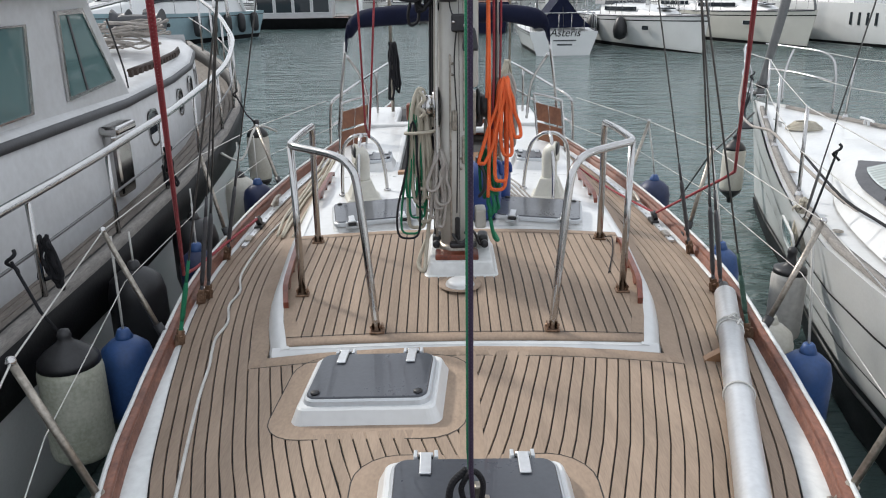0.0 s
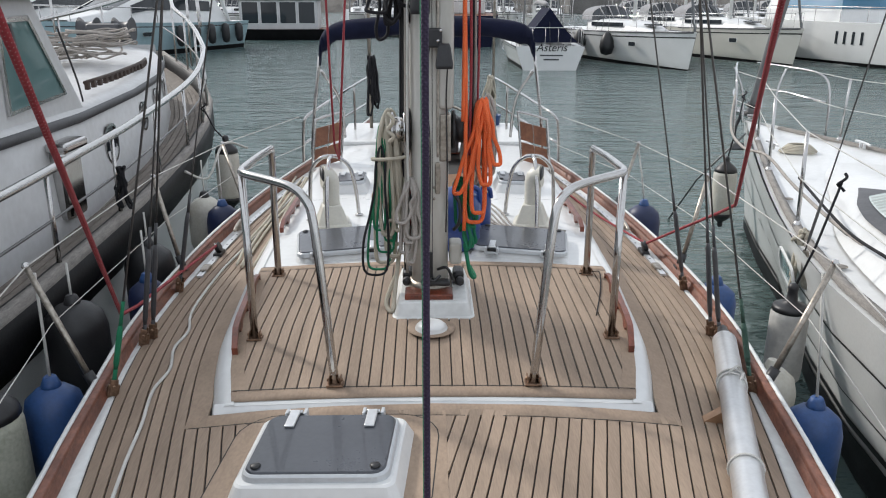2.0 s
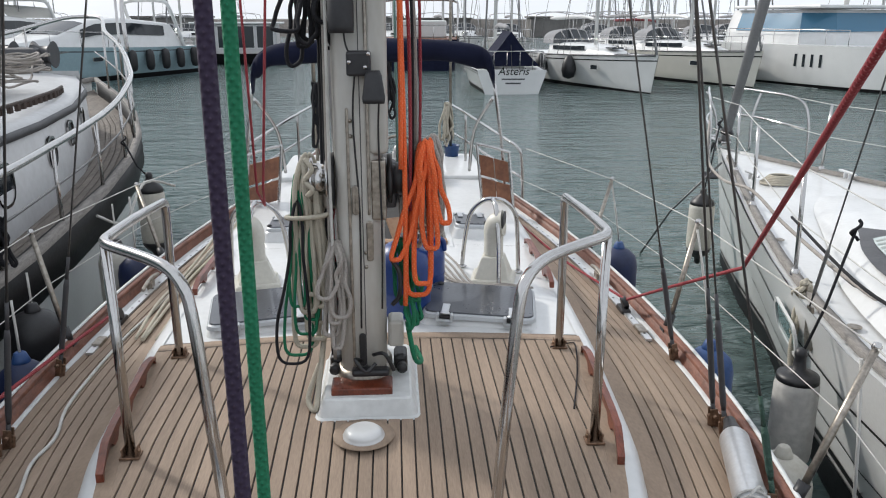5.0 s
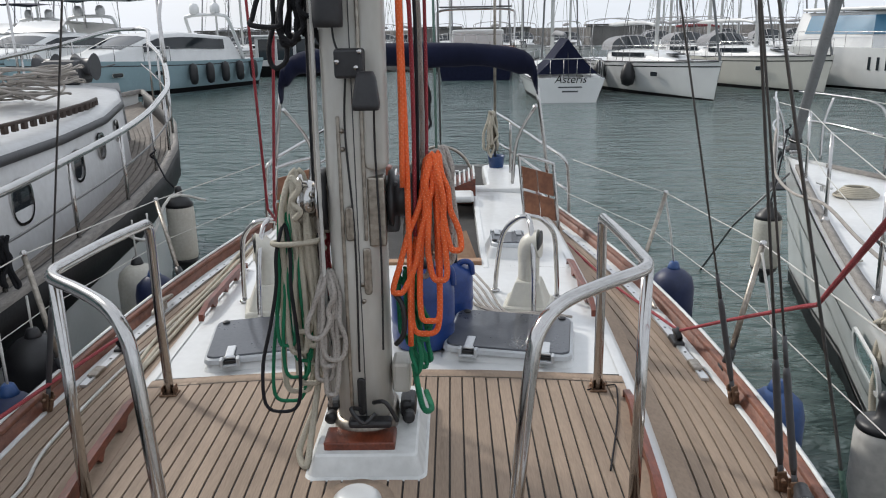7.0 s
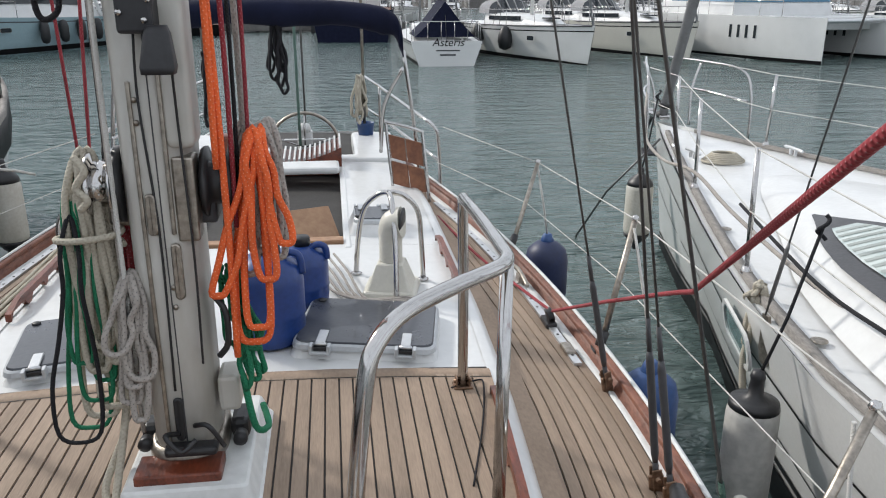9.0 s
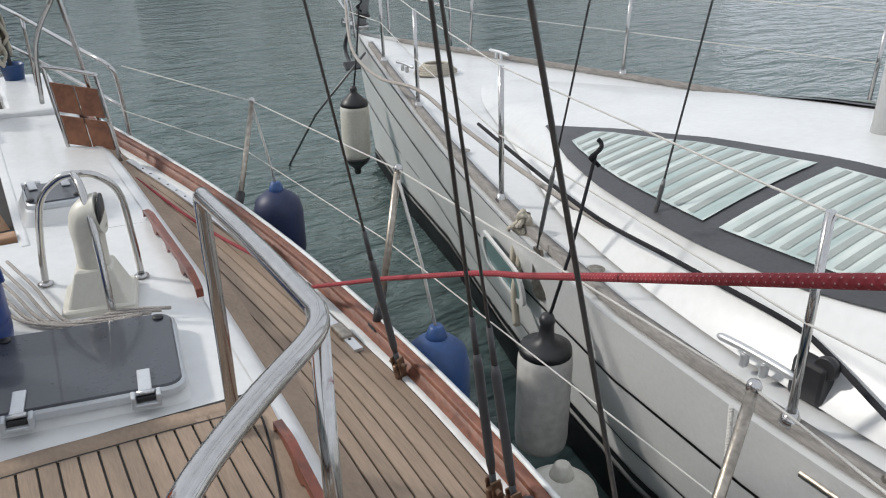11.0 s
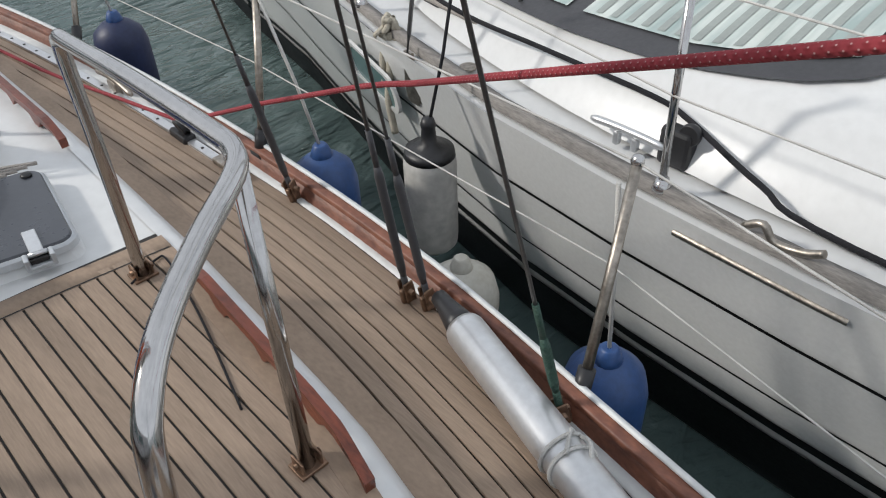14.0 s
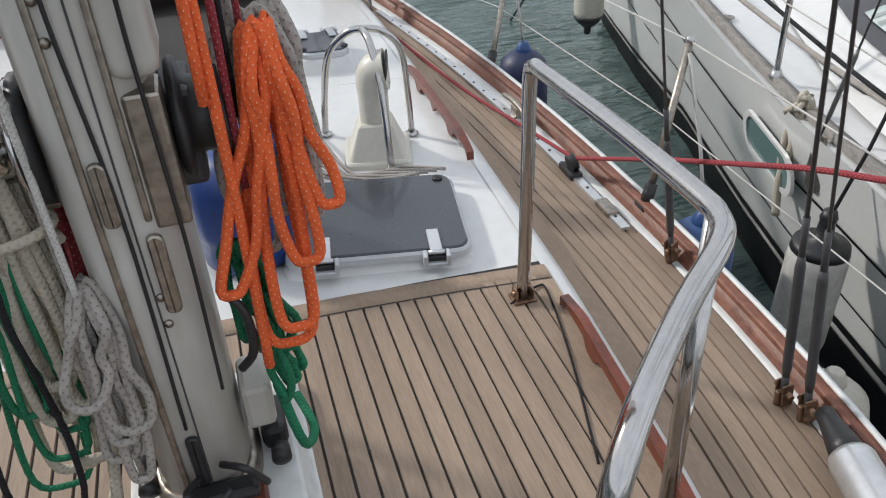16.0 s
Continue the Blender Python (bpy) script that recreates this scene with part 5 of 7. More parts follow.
hull(ketch, K_Y, K_B, K_Z, HULL_WHITE, DECKGREY, boot=HULL_DARK, flare=0.22, inset=0.05, drop=0.16, cap=GREYWOOD)
bm = B()
for s in (-1, 1):
    loft(bm, [[(s * (kb(y) - o), y, kz(y) + h) for o, h in ((0.045, -0.30), (-0.012, -0.28), (-0.012, 0.015), (0.06, 0.015), (0.06, -0.16))] for y in K_Y[:-1]])
part("bulwark_band", bm, HULL_BLACK, ketch, "black bulwark band")
for i in range(11):
    for s in (1,):
        o = 0.07 + 0.055 * i
        y1 = 10.6
        ysr = [y for y in ysteps(0.0, y1, 0.6) if kb(y) - o > 0.1]
        part("plank", strip(lambda y: kb(y) - o - 0.05, lambda y: kb(y) - o, ysr, lambda x, y: 0.0, 0.0), DECKGREY, ketch)
        for v in ketch.children[-1].data.vertices:
            v.co.z += kz(v.co.y) - 0.125
HX = 1.55
# house side with portholes, trunk top, pilothouse with windows
bm = B()
H_Y = [-3.0, 0, 2, 4, 5.7, 7, 8, 9, 9.8]
H_B = [1.45, 1.55, 1.6, 1.62, 1.6, 1.5, 1.36, 1.1, 0.75]
H_T = [1.95, 1.95, 1.95, 1.95, 1.93, 1.94, 1.96, 2.0, 2.03]
loft(bm, [[(f * b, y, z) for f, z in ((1.03, kz(y) - 0.15), (1.0, t - 0.03), (0.97, t), (0.6, t + 0.04), (0, t + 0.06), (-0.6, t + 0.04), (-0.97, t), (-1.0, t - 0.03), (-1.03, kz(y) - 0.15))] for y, b, t in zip(H_Y, H_B, H_T)])
loft(bm, [[(f * 0.75, 9.8 + dy, z) for f in (-1.03, -0.5, 0, 0.5, 1.03)] for dy, z in ((0.12, kz(9.8) - 0.15), (0, 2.03), (-0.02, 2.09))])
# deckhouse and pilothouse take the gelcoat with shade in its colour
part("trunk_house", bm, GEL_SHADED, ketch, "white low deckhouse")


def hbt(y):
    return float(np.interp(y, H_Y, H_B))


for s in (1, -1):
    bm = B()
    loft(bm, [[(s * (hbt(y) + o), y, float(np.interp(y, H_Y, H_T)) + h) for o, h in ((0.0, -0.10), (0.022, -0.09), (0.022, -0.045), (0.0, -0.035))] for y in H_Y])
    part("rubbing_band", bm, GREYPLASTIC, ketch, "dark grey moulding")
    bm = B()
    for k in range(16):
        y = 6.3 + 0.14 * k
        x = s * (hbt(y) - 0.13)
        box(bm, (x, y, 2.005), (0.03, 0.05, 0.05), 0.006)
    tube(bm, [(s * (hbt(y) - 0.13), y, 2.035) for y in ysteps(6.25, 8.45, 0.3)], 0.014, 8)
    part("grab_rail", bm, DARKWOOD, ketch, "dark weathered wooden grab rail")
    for y, w, h, z in ((6.2, 0.26, 0.25, 1.60), (7.15, 0.2, 0.2, 1.66), (7.75, 0.16, 0.17, 1.72), (8.4, 0.14, 0.15, 1.76)):
        b0 = hbt(y)
        tang = Vector((s * (hbt(y + 0.3) - hbt(y - 0.3)), 0.6, 0))
        window(ketch, ring_pts((s * (b0 + 0.018), y, z), w, h, min(w, h) * 0.4, tang), (s, 0.25 * s * 0, 0), GLASS_DARK, STEEL, "porthole", 0.02)
bm = B()
loft(bm, [[(x, y, z) for x, y in ((1.57, -3.0), (1.57, yf), (0.9, yf + 0.3), (-0.9, yf + 0.3), (-1.57, yf), (-1.57, -3.0))] for yf, z in ((5.85, 1.9), (5.32, 2.62), (5.3, 2.66))], closed=True, shade=False)
part("pilothouse", bm, GEL_SHADED, ketch, "white pilothouse")
bm = B()
loft(bm, [[(x, y, z) for x, y in ((1.66, -3.1), (1.66, 5.42), (0.9, 5.75), (-0.9, 5.75), (-1.66, 5.42), (-1.66, -3.1))] for z in (2.62, 2.70)], closed=True, caps=True, shade=False)
part("roof", bm, GREYWOOD, ketch, "grey pilothouse roof")
for s in (1, -1):
    for c in (((4.88, 2.02), (5.56, 2.05), (5.22, 2.50), (4.90, 2.50)), ((3.0, 1.98), (4.38, 2.0), (4.46, 2.46), (3.0, 2.46)), ((1.2, 1.98), (2.7, 1.98), (2.7, 2.46), (1.2, 2.46))):
        window(ketch, [(s * 1.574, y, z) for y, z in c], (s, 0, 0), GLASS_GREEN, STEEL, "pilothouse_window", 0.035)
    bm = B()
    loft(bm, [[(s * (1.578 + o), 5.14 + dy - 0.12 * k, 2.03 + 0.46 * k) for dy, o in ((-0.012, 0), (-0.012, 0.008), (0.012, 0.008), (0.012, 0))] for k in (0, 1)], shade=False)
    part("window_mullion", bm, GREYPLASTIC, ketch, "dark window divider")
window(ketch, [(-0.8, 6.0, 2.0), (0.8, 6.0, 2.0), (0.8, 5.66, 2.5), (-0.8, 5.66, 2.5)], (0, 1, 0.7), GLASS_GREEN, STEEL, "windscreen", 0.03)
bm = B()
tube(bm, smooth([(1.5, 6.02, 1.9), (1.55, 5.85, 2.1), (1.58, 5.6, 2.45)], 4), 0.007, 6)
part("wiper", bm, BLACKPLASTIC, ketch, "black wiper arm")
# door-side locker of polished steel on the house side
bm = B()
box(bm, (1.66, 5.28, 1.52), (0.10, 0.26, 0.44), 0.03)
box(bm, (1.68, 5.28, 1.76), (0.14, 0.32, 0.06), 0.02)
part("side_locker", bm, STEEL, ketch, "polished steel vent box")
# rails
for s in (1, -1):
    R = [(s * (kb(y) - 0.03), y, kz(y) + 0.50 + 0.012 * max(0, y - 7) ** 2) for y in ysteps(-3, 11.4, 0.6)] + [(s * 0.25, 12.15, kz(12) + 0.82), (0, 12.35, kz(12) + 0.84)]
    tube_part("top_rail", R, 0.024, STEEL, ketch, 3, 12, "polished top rail")
    for y in (-1.0, 0.3, 1.6, 2.5, 3.4, 4.3, 5.2, 6.1, 7.0, 7.9, 8.7, 9.5, 10.2, 10.9, 11.5):
        x = s * (kb(y) - 0.03)
        tube_part("rail_post", [(x, y, kz(y)), (x, y, kz(y) + 0.50 + 0.012 * max(0, y - 7) ** 2)], 0.014, STEEL, ketch, 0, 8)
    tube_part("rail_wire", [(s * (kb(y) - 0.03), y, kz(y) + 0.25 + 0.006 * max(0, y - 7) ** 2) for y in ysteps(-3, 12.0, 0.6)], 0.008, WIRE, ketch, 0, 6)
    tube_part("pulpit_tube", [(s * 1.45, 9.3, 2.3), (s * 1.42, 9.35, 2.7), (s * 1.3, 9.8, 2.95), (s * 0.6, 11.6, 3.0), (0, 12.3, 3.0)], 0.02, STEEL, ketch, 5, 10)
    tube_part("pulpit_tube", [(s * 0.85, 10.9, 1.75), (s * 0.86, 10.9, 2.98)], 0.016, STEEL, ketch, 0, 10)
# foredeck gear: windlass, rope pile, hatch
bm = B()
box(bm, (0.2, 9.9, 2.2), (0.4, 0.35, 0.25), 0.05)
lathe(bm, [(0.14, -0.3), (0.09, -0.25), (0.09, -0.15), (0.14, -0.1)], 16, pose(0.2, 9.9, 2.25, 0, 90))
lathe(bm, [(0.14, 0.1), (0.09, 0.15), (0.09, 0.25), (0.14, 0.3)], 16, pose(0.2, 9.9, 2.25, 0, 90))
part("windlass", bm, GREYPLASTIC, ketch, "weathered steel windlass")
bm = B()
rnd = random.Random(8)
for k in range(26):
    cx, cy = 0.62 + rnd.uniform(-0.32, 0.32), 8.05 + rnd.uniform(-0.25, 0.25)
    r = rnd.uniform(0.14, 0.26)
    tube(bm, smooth([(cx + r * math.cos(a), cy + r * 1.2 * math.sin(a), 2.04 + 0.010 * k + rnd.uniform(0, 0.05)) for a in (2 * math.pi * j / 9 for j in range(9))], 3, True), 0.0095, 6, True)
part("mooring_rope", bm, R_GREY, ketch, "pile of grey mooring rope")
bm = B()
slab(bm, 0.5, 0.5, 0.05, 2.0, 2.12, 0.03, pose(-0.4, 7.2, 0))
part("roof_hatch", bm, GEL, ketch, "white roof hatch")
tube_part("lashing", [(1.98, 6.6, 1.3), (2.1, 6.8, 1.2), (2.2, 7.0, 1.45), (2.25, 7.6, 1.3)], 0.011, R_WHITE, ketch, 4, 6, "white fender lashing")
for y in (3.42, 5.2):
    bm = B()
    hank(bm, (2.03, y, kz(y) + 0.30), 0.26, 0.08, 4, 0.010, int(y * 10), 0.02)
    part("black_lashing", bm, R_BLACK, ketch, "black line tied to the rail")

# ---- rigging, rails and ropes of the yacht ----
def wire_with_screw(base, top, name, s_label, r=0.004, screw=(0.10, 0.46), shroud_boot=GREYPLASTIC):
    """A shroud: chainplate, fork, turnbuckle and wire from base to top."""
    b, t = Vector(base), Vector(top)
    d = (t - b).normalized()
    sh = thing(name, s_label, "shroud", group="shrouds")
    bm = B()
    tube(bm, [b + d * 0.05, t], r, 8)
    part("wire", bm, WIRE, sh)
    bm = B()
    L0, L1 = screw
    tube(bm, [b + d * 0.04, b + d * L0], 0.009, 8)
    tube(bm, [b + d * L0, b + d * (L0 + 0.03), b + d * (L1 - 0.03), b + d * L1], [0.008, 0.0115, 0.0115, 0.008], 10)
    tube(bm, [b + d * L1, b + d * (L1 + 0.10)], 0.0075, 8)
    part("turnbuckle", bm, shroud_boot, sh, "dark turnbuckle")
    bm = B()
    m = Matrix.Translation(b) @ d.to_track_quat("Z", "Y").to_matrix().to_4x4()
    box(bm, (0, 0, 0), (0.014, 0.045, 0.11), 0.004)
    for k in (-1, 1):
        box(bm, (k * 0.013, 0, 0.045), (0.006, 0.03, 0.07), 0.003)
    tube(bm, [(-0.03, 0, 0.05), (0.03, 0, 0.05)], 0.008, 8)
    box(bm, (0, 0, -0.035), (0.07, 0.10, 0.012), 0.004)
    bmesh.ops.transform(bm, matrix=m, verts=bm.verts)
    part("chainplate", bm, RUSTY, sh, "rust-stained chainplate")
    return sh


for s in (-1, 1):
    zc = 0.09
    wire_with_screw((s * 1.36, 4.36, zc), (0, 3.82, 6.0), "shroud", "grey steel shroud with dark turnbuckle at the bulwark")
    wire_with_screw((s * 1.295, 3.74, zc), (0, 3.8, 9.6), "shroud", "grey steel shroud with dark turnbuckle at the bulwark", 0.005)
    wire_with_screw((s * 1.315, 3.68, zc), (s * 0.03, 3.8, 8.2), "shroud", "grey steel shroud with dark turnbuckle at the bulwark")
    wire_with_screw((s * 1.27, 3.19, zc), (0, 3.84, 6.6), "shroud", "grey steel shroud in a green sleeve", 0.0045, (0.12, 0.30), mat("green_sleeve", (0.03, 0.075, 0.055), 0.7) if s > 0 else R_GREEN)
    # stanchions, leaning outboard, and lifelines
    tops = []
    for by, bx, ty, tx, tz in ((0.6, hw(0.6) - 0.03, 0.6, hw(0.6) + 0.1, 0.66), (1.98, hw(1.98) - 0.02, 1.98, 1.29, 0.63), (3.19, 1.325, 3.28, 1.57, 0.605), (4.62, 1.415, 4.72, 1.56, 0.63), (5.93, 1.345, 6.25, 1.563, 0.535)):
        st = thing("stanchion", "slim steel stanchion on a forked base at the bulwark", "stanchion", group="stanchions")
        bm = B()
        tube(bm, [(s * bx, by, 0.12), (s * tx, ty, tz)], 0.0125, 10)
        part("post", bm, DULL_STEEL, st)
        bm = B()
        box(bm, (s * bx, by, 0.125), (0.06, 0.06, 0.02), 0.005)
        tube(bm, [(s * (bx - 0.005), by, 0.125), (s * (bx + (tx - bx) * 0.14), by + (ty - by) * 0.14, 0.125 + (tz - 0.125) * 0.14)], 0.021, 10)
        part("socket", bm, BLACKPLASTIC if by > 3 else DULL_STEEL, st, "dark socket")
        bm = B()
        lathe(bm, [(0.014, 0), (0.016, 0.008), (0.012, 0.02), (0.001, 0.024)], 10, pose(s * tx, ty, tz - 0.005))
        part("cap", bm, STEEL, st)
        tops.append((s * tx, ty, tz))
    bm = B()
    P = tops + [(s * 1.13, 7.15, 0.60)]
    tube(bm, [(s * 0.1, -1.4, 0.75)] + P, 0.0030, 6)
    one("lifeline", bm, R_WHITE, "thin white lifeline between stanchions", "lifeline", "lifelines")
    bm = B()
    tube(bm, [(s * 0.1, -1.4, 0.45)] + [(p[0] * 0.96, p[1], p[2] - 0.24) for p in P], 0.0022, 6)
    one("lifeline", bm, R_WHITE, "thin white lower lifeline between stanchions", "lifeline", "lifelines")
    # pushpit and seat boards
    pp = thing("pushpit", "stainless tube pushpit round the stern", "rail", group="pushpits")
    for pts, r in ((((1.12, 7.2, 0.14), (1.10, 7.18, 0.50), (1.07, 7.2, 0.60), (0.98, 7.45, 0.65), (0.78, 8.5, 0.72), (0.66, 9.3, 0.74)), 0.0125), (((1.11, 7.2, 0.36), (0.80, 8.5, 0.45), (0.66, 9.3, 0.46)), 0.011), (((0.78, 8.5, 0.2), (0.78, 8.5, 0.72)), 0.012), (((0.66, 9.3, 0.2), (0.66, 9.3, 0.74)), 0.012)):
        bm = B()
        tube(bm, smooth([(s * x, y, z) for x, y, z in pts], 5), r, 10)
        part("tube", bm, STEEL, pp)
    seat = thing("stern_seat", "folding seat back of brown boards in a steel frame", "seat", group="stern seats")
    ax, ay = Vector((s * 0.23, -0.10, -0.05)), Vector((-s * 0.035, 0.05, 0.40))
    o = Vector((s * 0.77, 6.98, 0.22))
    bm = B()
    tube(bm, smooth([o - ay * 0.05, o + ay * 1.0, o + ay * 1.1 + ax * 0.08, o + ay * 1.1 + ax * 0.92, o + ay * 1.0 + ax, o + ax - ay * 0.05], 5), 0.011, 10)
    part("frame", bm, STEEL, seat, "steel tube frame")
    for i in range(2):
        for j in range(2):
            bm = B()
            c = o + ax * (0.27 + 0.46 * i) + ay * (0.29 + 0.43 * j)
            nrm = ax.cross(ay).normalized()
            secs = []
            for d in (-0.008, 0.008):
                secs.append([c + ax * u * 0.215 + ay * v * 0.19 + nrm * d for u, v in ((-1, -1), (1, -1), (1, 1), (-1, 1))])
            loft(bm, secs, closed=True, caps=True, shade=False)
            part("board", bm, BROWNWOOD, seat)

# folded bimini on its hoops
bim = thing("bimini", "navy canvas bimini folded on stainless hoops", "bimini")
bm = B()
SEC = [(-0.905, 1.14), (-0.89, 1.21), (-0.84, 1.27), (-0.72, 1.325), (-0.4, 1.355), (0, 1.365), (0.4, 1.355), (0.68, 1.325), (0.79, 1.28), (0.83, 1.22), (0.845, 1.15)]
rnd = random.Random(2)
secs = []
for i, p in enumerate(smooth([(x, 0, z) for x, z in SEC], 4)):
    t = 0.09 + 0.012 * math.sin(i * 1.7) + rnd.uniform(-0.006, 0.006)
    lo = 0.085 + 0.012 * math.sin(i * 0.9 + 1) + rnd.uniform(-0.006, 0.006)
    secs.append([(p.x, 7.0 + t * math.cos(a), p.z + (lo if math.sin(a) < 0 else 0.07) * math.sin(a)) for a in (2 * math.pi * k / 12 for k in range(12))])
loft(bm, secs, closed=True, caps=True)
part("canvas", bm, NAVY, bim)
for s, x in ((-1, -0.91), (1, 0.85)):
    for pts in (((x, 7.0, 1.12), (x + s * 0.07, 7.0, 0.62), (x + s * 0.10, 7.02, 0.30)), ((x, 7.05, 1.0), (x - s * 0.10, 7.4, 0.72), (x - s * 0.12, 7.6, 0.35))):
        bm = B()
        tube(bm, smooth(pts, 4), 0.0135, 10)
        part("leg", bm, STEEL, bim, "stainless leg")

# aft gear: poles, mizzen lines, coiled lines
for x, y, z0, z1, r, m, lb in ((0.135, 7.95, -0.3, 3.0, 0.011, mat("green_grey_paint", (0.10, 0.18, 0.15), 0.5), "thin green pole standing aft"), (0.16, 8.5, 0.43, 3.0, 0.008, WIRE, "thin steel backstay wire aft"), (0.66, 8.8, 0.25, 3.2, 0.013, DULL_STEEL, "thin steel post on the stern"), (-0.62, 8.6, 0.25, 3.0, 0.018, DULL_STEEL, "steel post on the stern")):
    bm = B()
    tube(bm, [(x, y, z0), (x - 0.01, y, z1)], r, 10)
    one("pole", bm, m, lb, "pole")
bm = B()
hank(bm, (0.63, 8.78, 0.78), 0.42, 0.12, 7, 0.012, 21, 0.05)
one("rope_hank", bm, R_CREAM, "pale rope coil hung on the stern rail", "rope")
bm = B()
hank(bm, (-0.60, 8.56, 1.0), 0.62, 0.10, 7, 0.011, 22, 0.05)
one("rope_hank", bm, R_BLACK, "black rope coil hung on the stern post", "rope")
bm = B()
hank(bm, (0.055, 7.0, 1.30), 0.45, 0.09, 6, 0.010, 23, 0.04)
one("rope_hank", bm, R_BLACK, "black line hanging from the bimini", "rope")
bm = B()
box(bm, (-0.32, 7.62, 0.42), (0.22, 0.14, 0.16), 0.02)
one("wooden_box", bm, VARNISH, "small red-brown wooden box aft", "box")

# whisker pole lying along the side deck in its chock
pole = thing("spinnaker_pole", "silver aluminium pole lashed along the side deck", "pole")
pa, pb = Vector((1.262, 3.50, 0.178)), Vector((0.36, 0.45, 0.26))
pd = (pb - pa).normalized()
bm = B()
tube(bm, [pa, pa + pd * 0.012, pb - pd * 0.012, pb], [0.046, 0.05, 0.05, 0.046], 28)
part("pole_tube", bm, ALU, pole)
bm = B()
tube(bm, [pa + pd * 0.005, pa - pd * 0.03, pa - pd * 0.10, pa - pd * 0.13], [0.04, 0.036, 0.024, 0.022], 18)
part("end_cap", bm, BLACKPLASTIC, pole, "black plastic end cap")
for k, off in ((0.42, 0), (0.46, 0.3), (1.05, 0)):
    c = pa + pd * k
    bm = B()
    u = pd.orthogonal().normalized()
    v = pd.cross(u)
    tube(bm, [c + 0.053 * (math.cos(a) * u + math.sin(a) * v) + pd * off * 0.03 * math.sin(a) for a in (2 * math.pi * j / 20 for j in range(20))], 0.0045, 6, True)
    part("lashing", bm, R_WHITE, pole, "white lashing")
bm = B()
c = pa + pd * 0.45
tube(bm, smooth([c + Vector(q) for q in ((-0.02, 0, 0.05), (0.02, 0.02, 0.07), (0.05, 0.03, 0.02), (0.03, -0.02, 0.06), (0.0, -0.05, 0.02))], 5), 0.0045, 6)
part("knot", bm, R_WHITE, pole, "tied white line")
for k in (0.62, 2.2):
    c = pa + pd * k
    bm = B()
    z = zd(c.x)
    loft(bm, [[(c.x + dx, c.y + e, z + h) for dx, h in ((-0.12, 0.0), (-0.11, 0.02), (-0.045, 0.06), (0.0, 0.05), (0.05, 0.07), (0.07, 0.0))] for e in (-0.018, 0.018)], closed=True, caps=True, shade=False)
    one("pole_chock", bm, TANWOOD, "pale wooden chock under the pole", "chock", "pole chocks")

# running lines standing off the foredeck
for x, y, r, m, lb in ((-0.024, 1.80, 0.0062, R_GREEN, "green halyard led from the foredeck"), (-0.021, 1.70, 0.0064, R_PURPLE, "dark purple halyard led from the foredeck")):
    bm = B()
    tube(bm, [(x * 0.6, y + 0.01, 0.30), (x, y, 0.45), (x, y, 1.6), (x * 1.1, y + 0.15, 6.0)], r, 8)
    one("halyard", bm, m, lb, "rope", "halyards")
shk = thing("snap_shackle", "steel snap shackles with a loop of black rope", "shackle")
bm = B()
tube(bm, smooth([(-0.03, 1.76, 0.30), (-0.045, 1.73, 0.38), (-0.015, 1.73, 0.43), (0.012, 1.75, 0.38), (0.005, 1.76, 0.30)], 5), 0.008, 8)
tube(bm, smooth([(-0.03, 1.74, 0.43), (-0.07, 1.73, 0.39), (-0.075, 1.73, 0.32), (-0.05, 1.74, 0.28)], 5), 0.010, 8)
part("rope_loop", bm, R_BLACK, shk)
bm = B()
box(bm, (0.0, 1.79, 0.30), (0.022, 0.03, 0.10), 0.006)
box(bm, (0.025, 1.79, 0.27), (0.016, 0.02, 0.08), 0.005)
part("shackle_body", bm, DULL_STEEL, shk)
# jib sheets
E1, Q1 = Vector((1.30, 4.94, 0.16)), Vector((0.811, 2.352, 1.442))
bend = Vector((1.345, 3.765, 0.70))
bm = B()
far = Q1 + (Q1 - bend).normalized() * 1.6
tube(bm, smooth([(1.02, 6.6, 0.13), (1.13, 5.8, 0.135), (1.24, 5.3, 0.14), E1], 4)[:-1] + [E1, Vector((1.335, 4.4, 0.42)), bend + Vector((0, 0.16, -0.062)), bend + Vector((-0.008, 0.05, -0.014)), bend + (Q1 - bend) * 0.04, bend + (Q1 - bend) * 0.12, bend + (Q1 - bend) * 0.5, Q1, far], 0.0072, 10)
one("jib_sheet", bm, R_RED, "red flecked sheet led outside the shrouds", "rope", "jib sheets")
bm = B()
tube(bm, [(-1.30, 4.94, 0.16), (-1.33, 4.3, 0.21), (-1.33, 3.7, 0.27), (-1.305, 3.46, 0.33), (-1.265, 3.35, 0.402), (-1.14, 3.0, 0.64), (-0.962, 2.5, 0.98), (-0.713, 1.8, 1.456), (-0.42, 0.98, 2.014)], 0.0078, 10)
one("jib_sheet", bm, R_RED, "red flecked sheet led past the shrouds", "rope", "jib sheets")
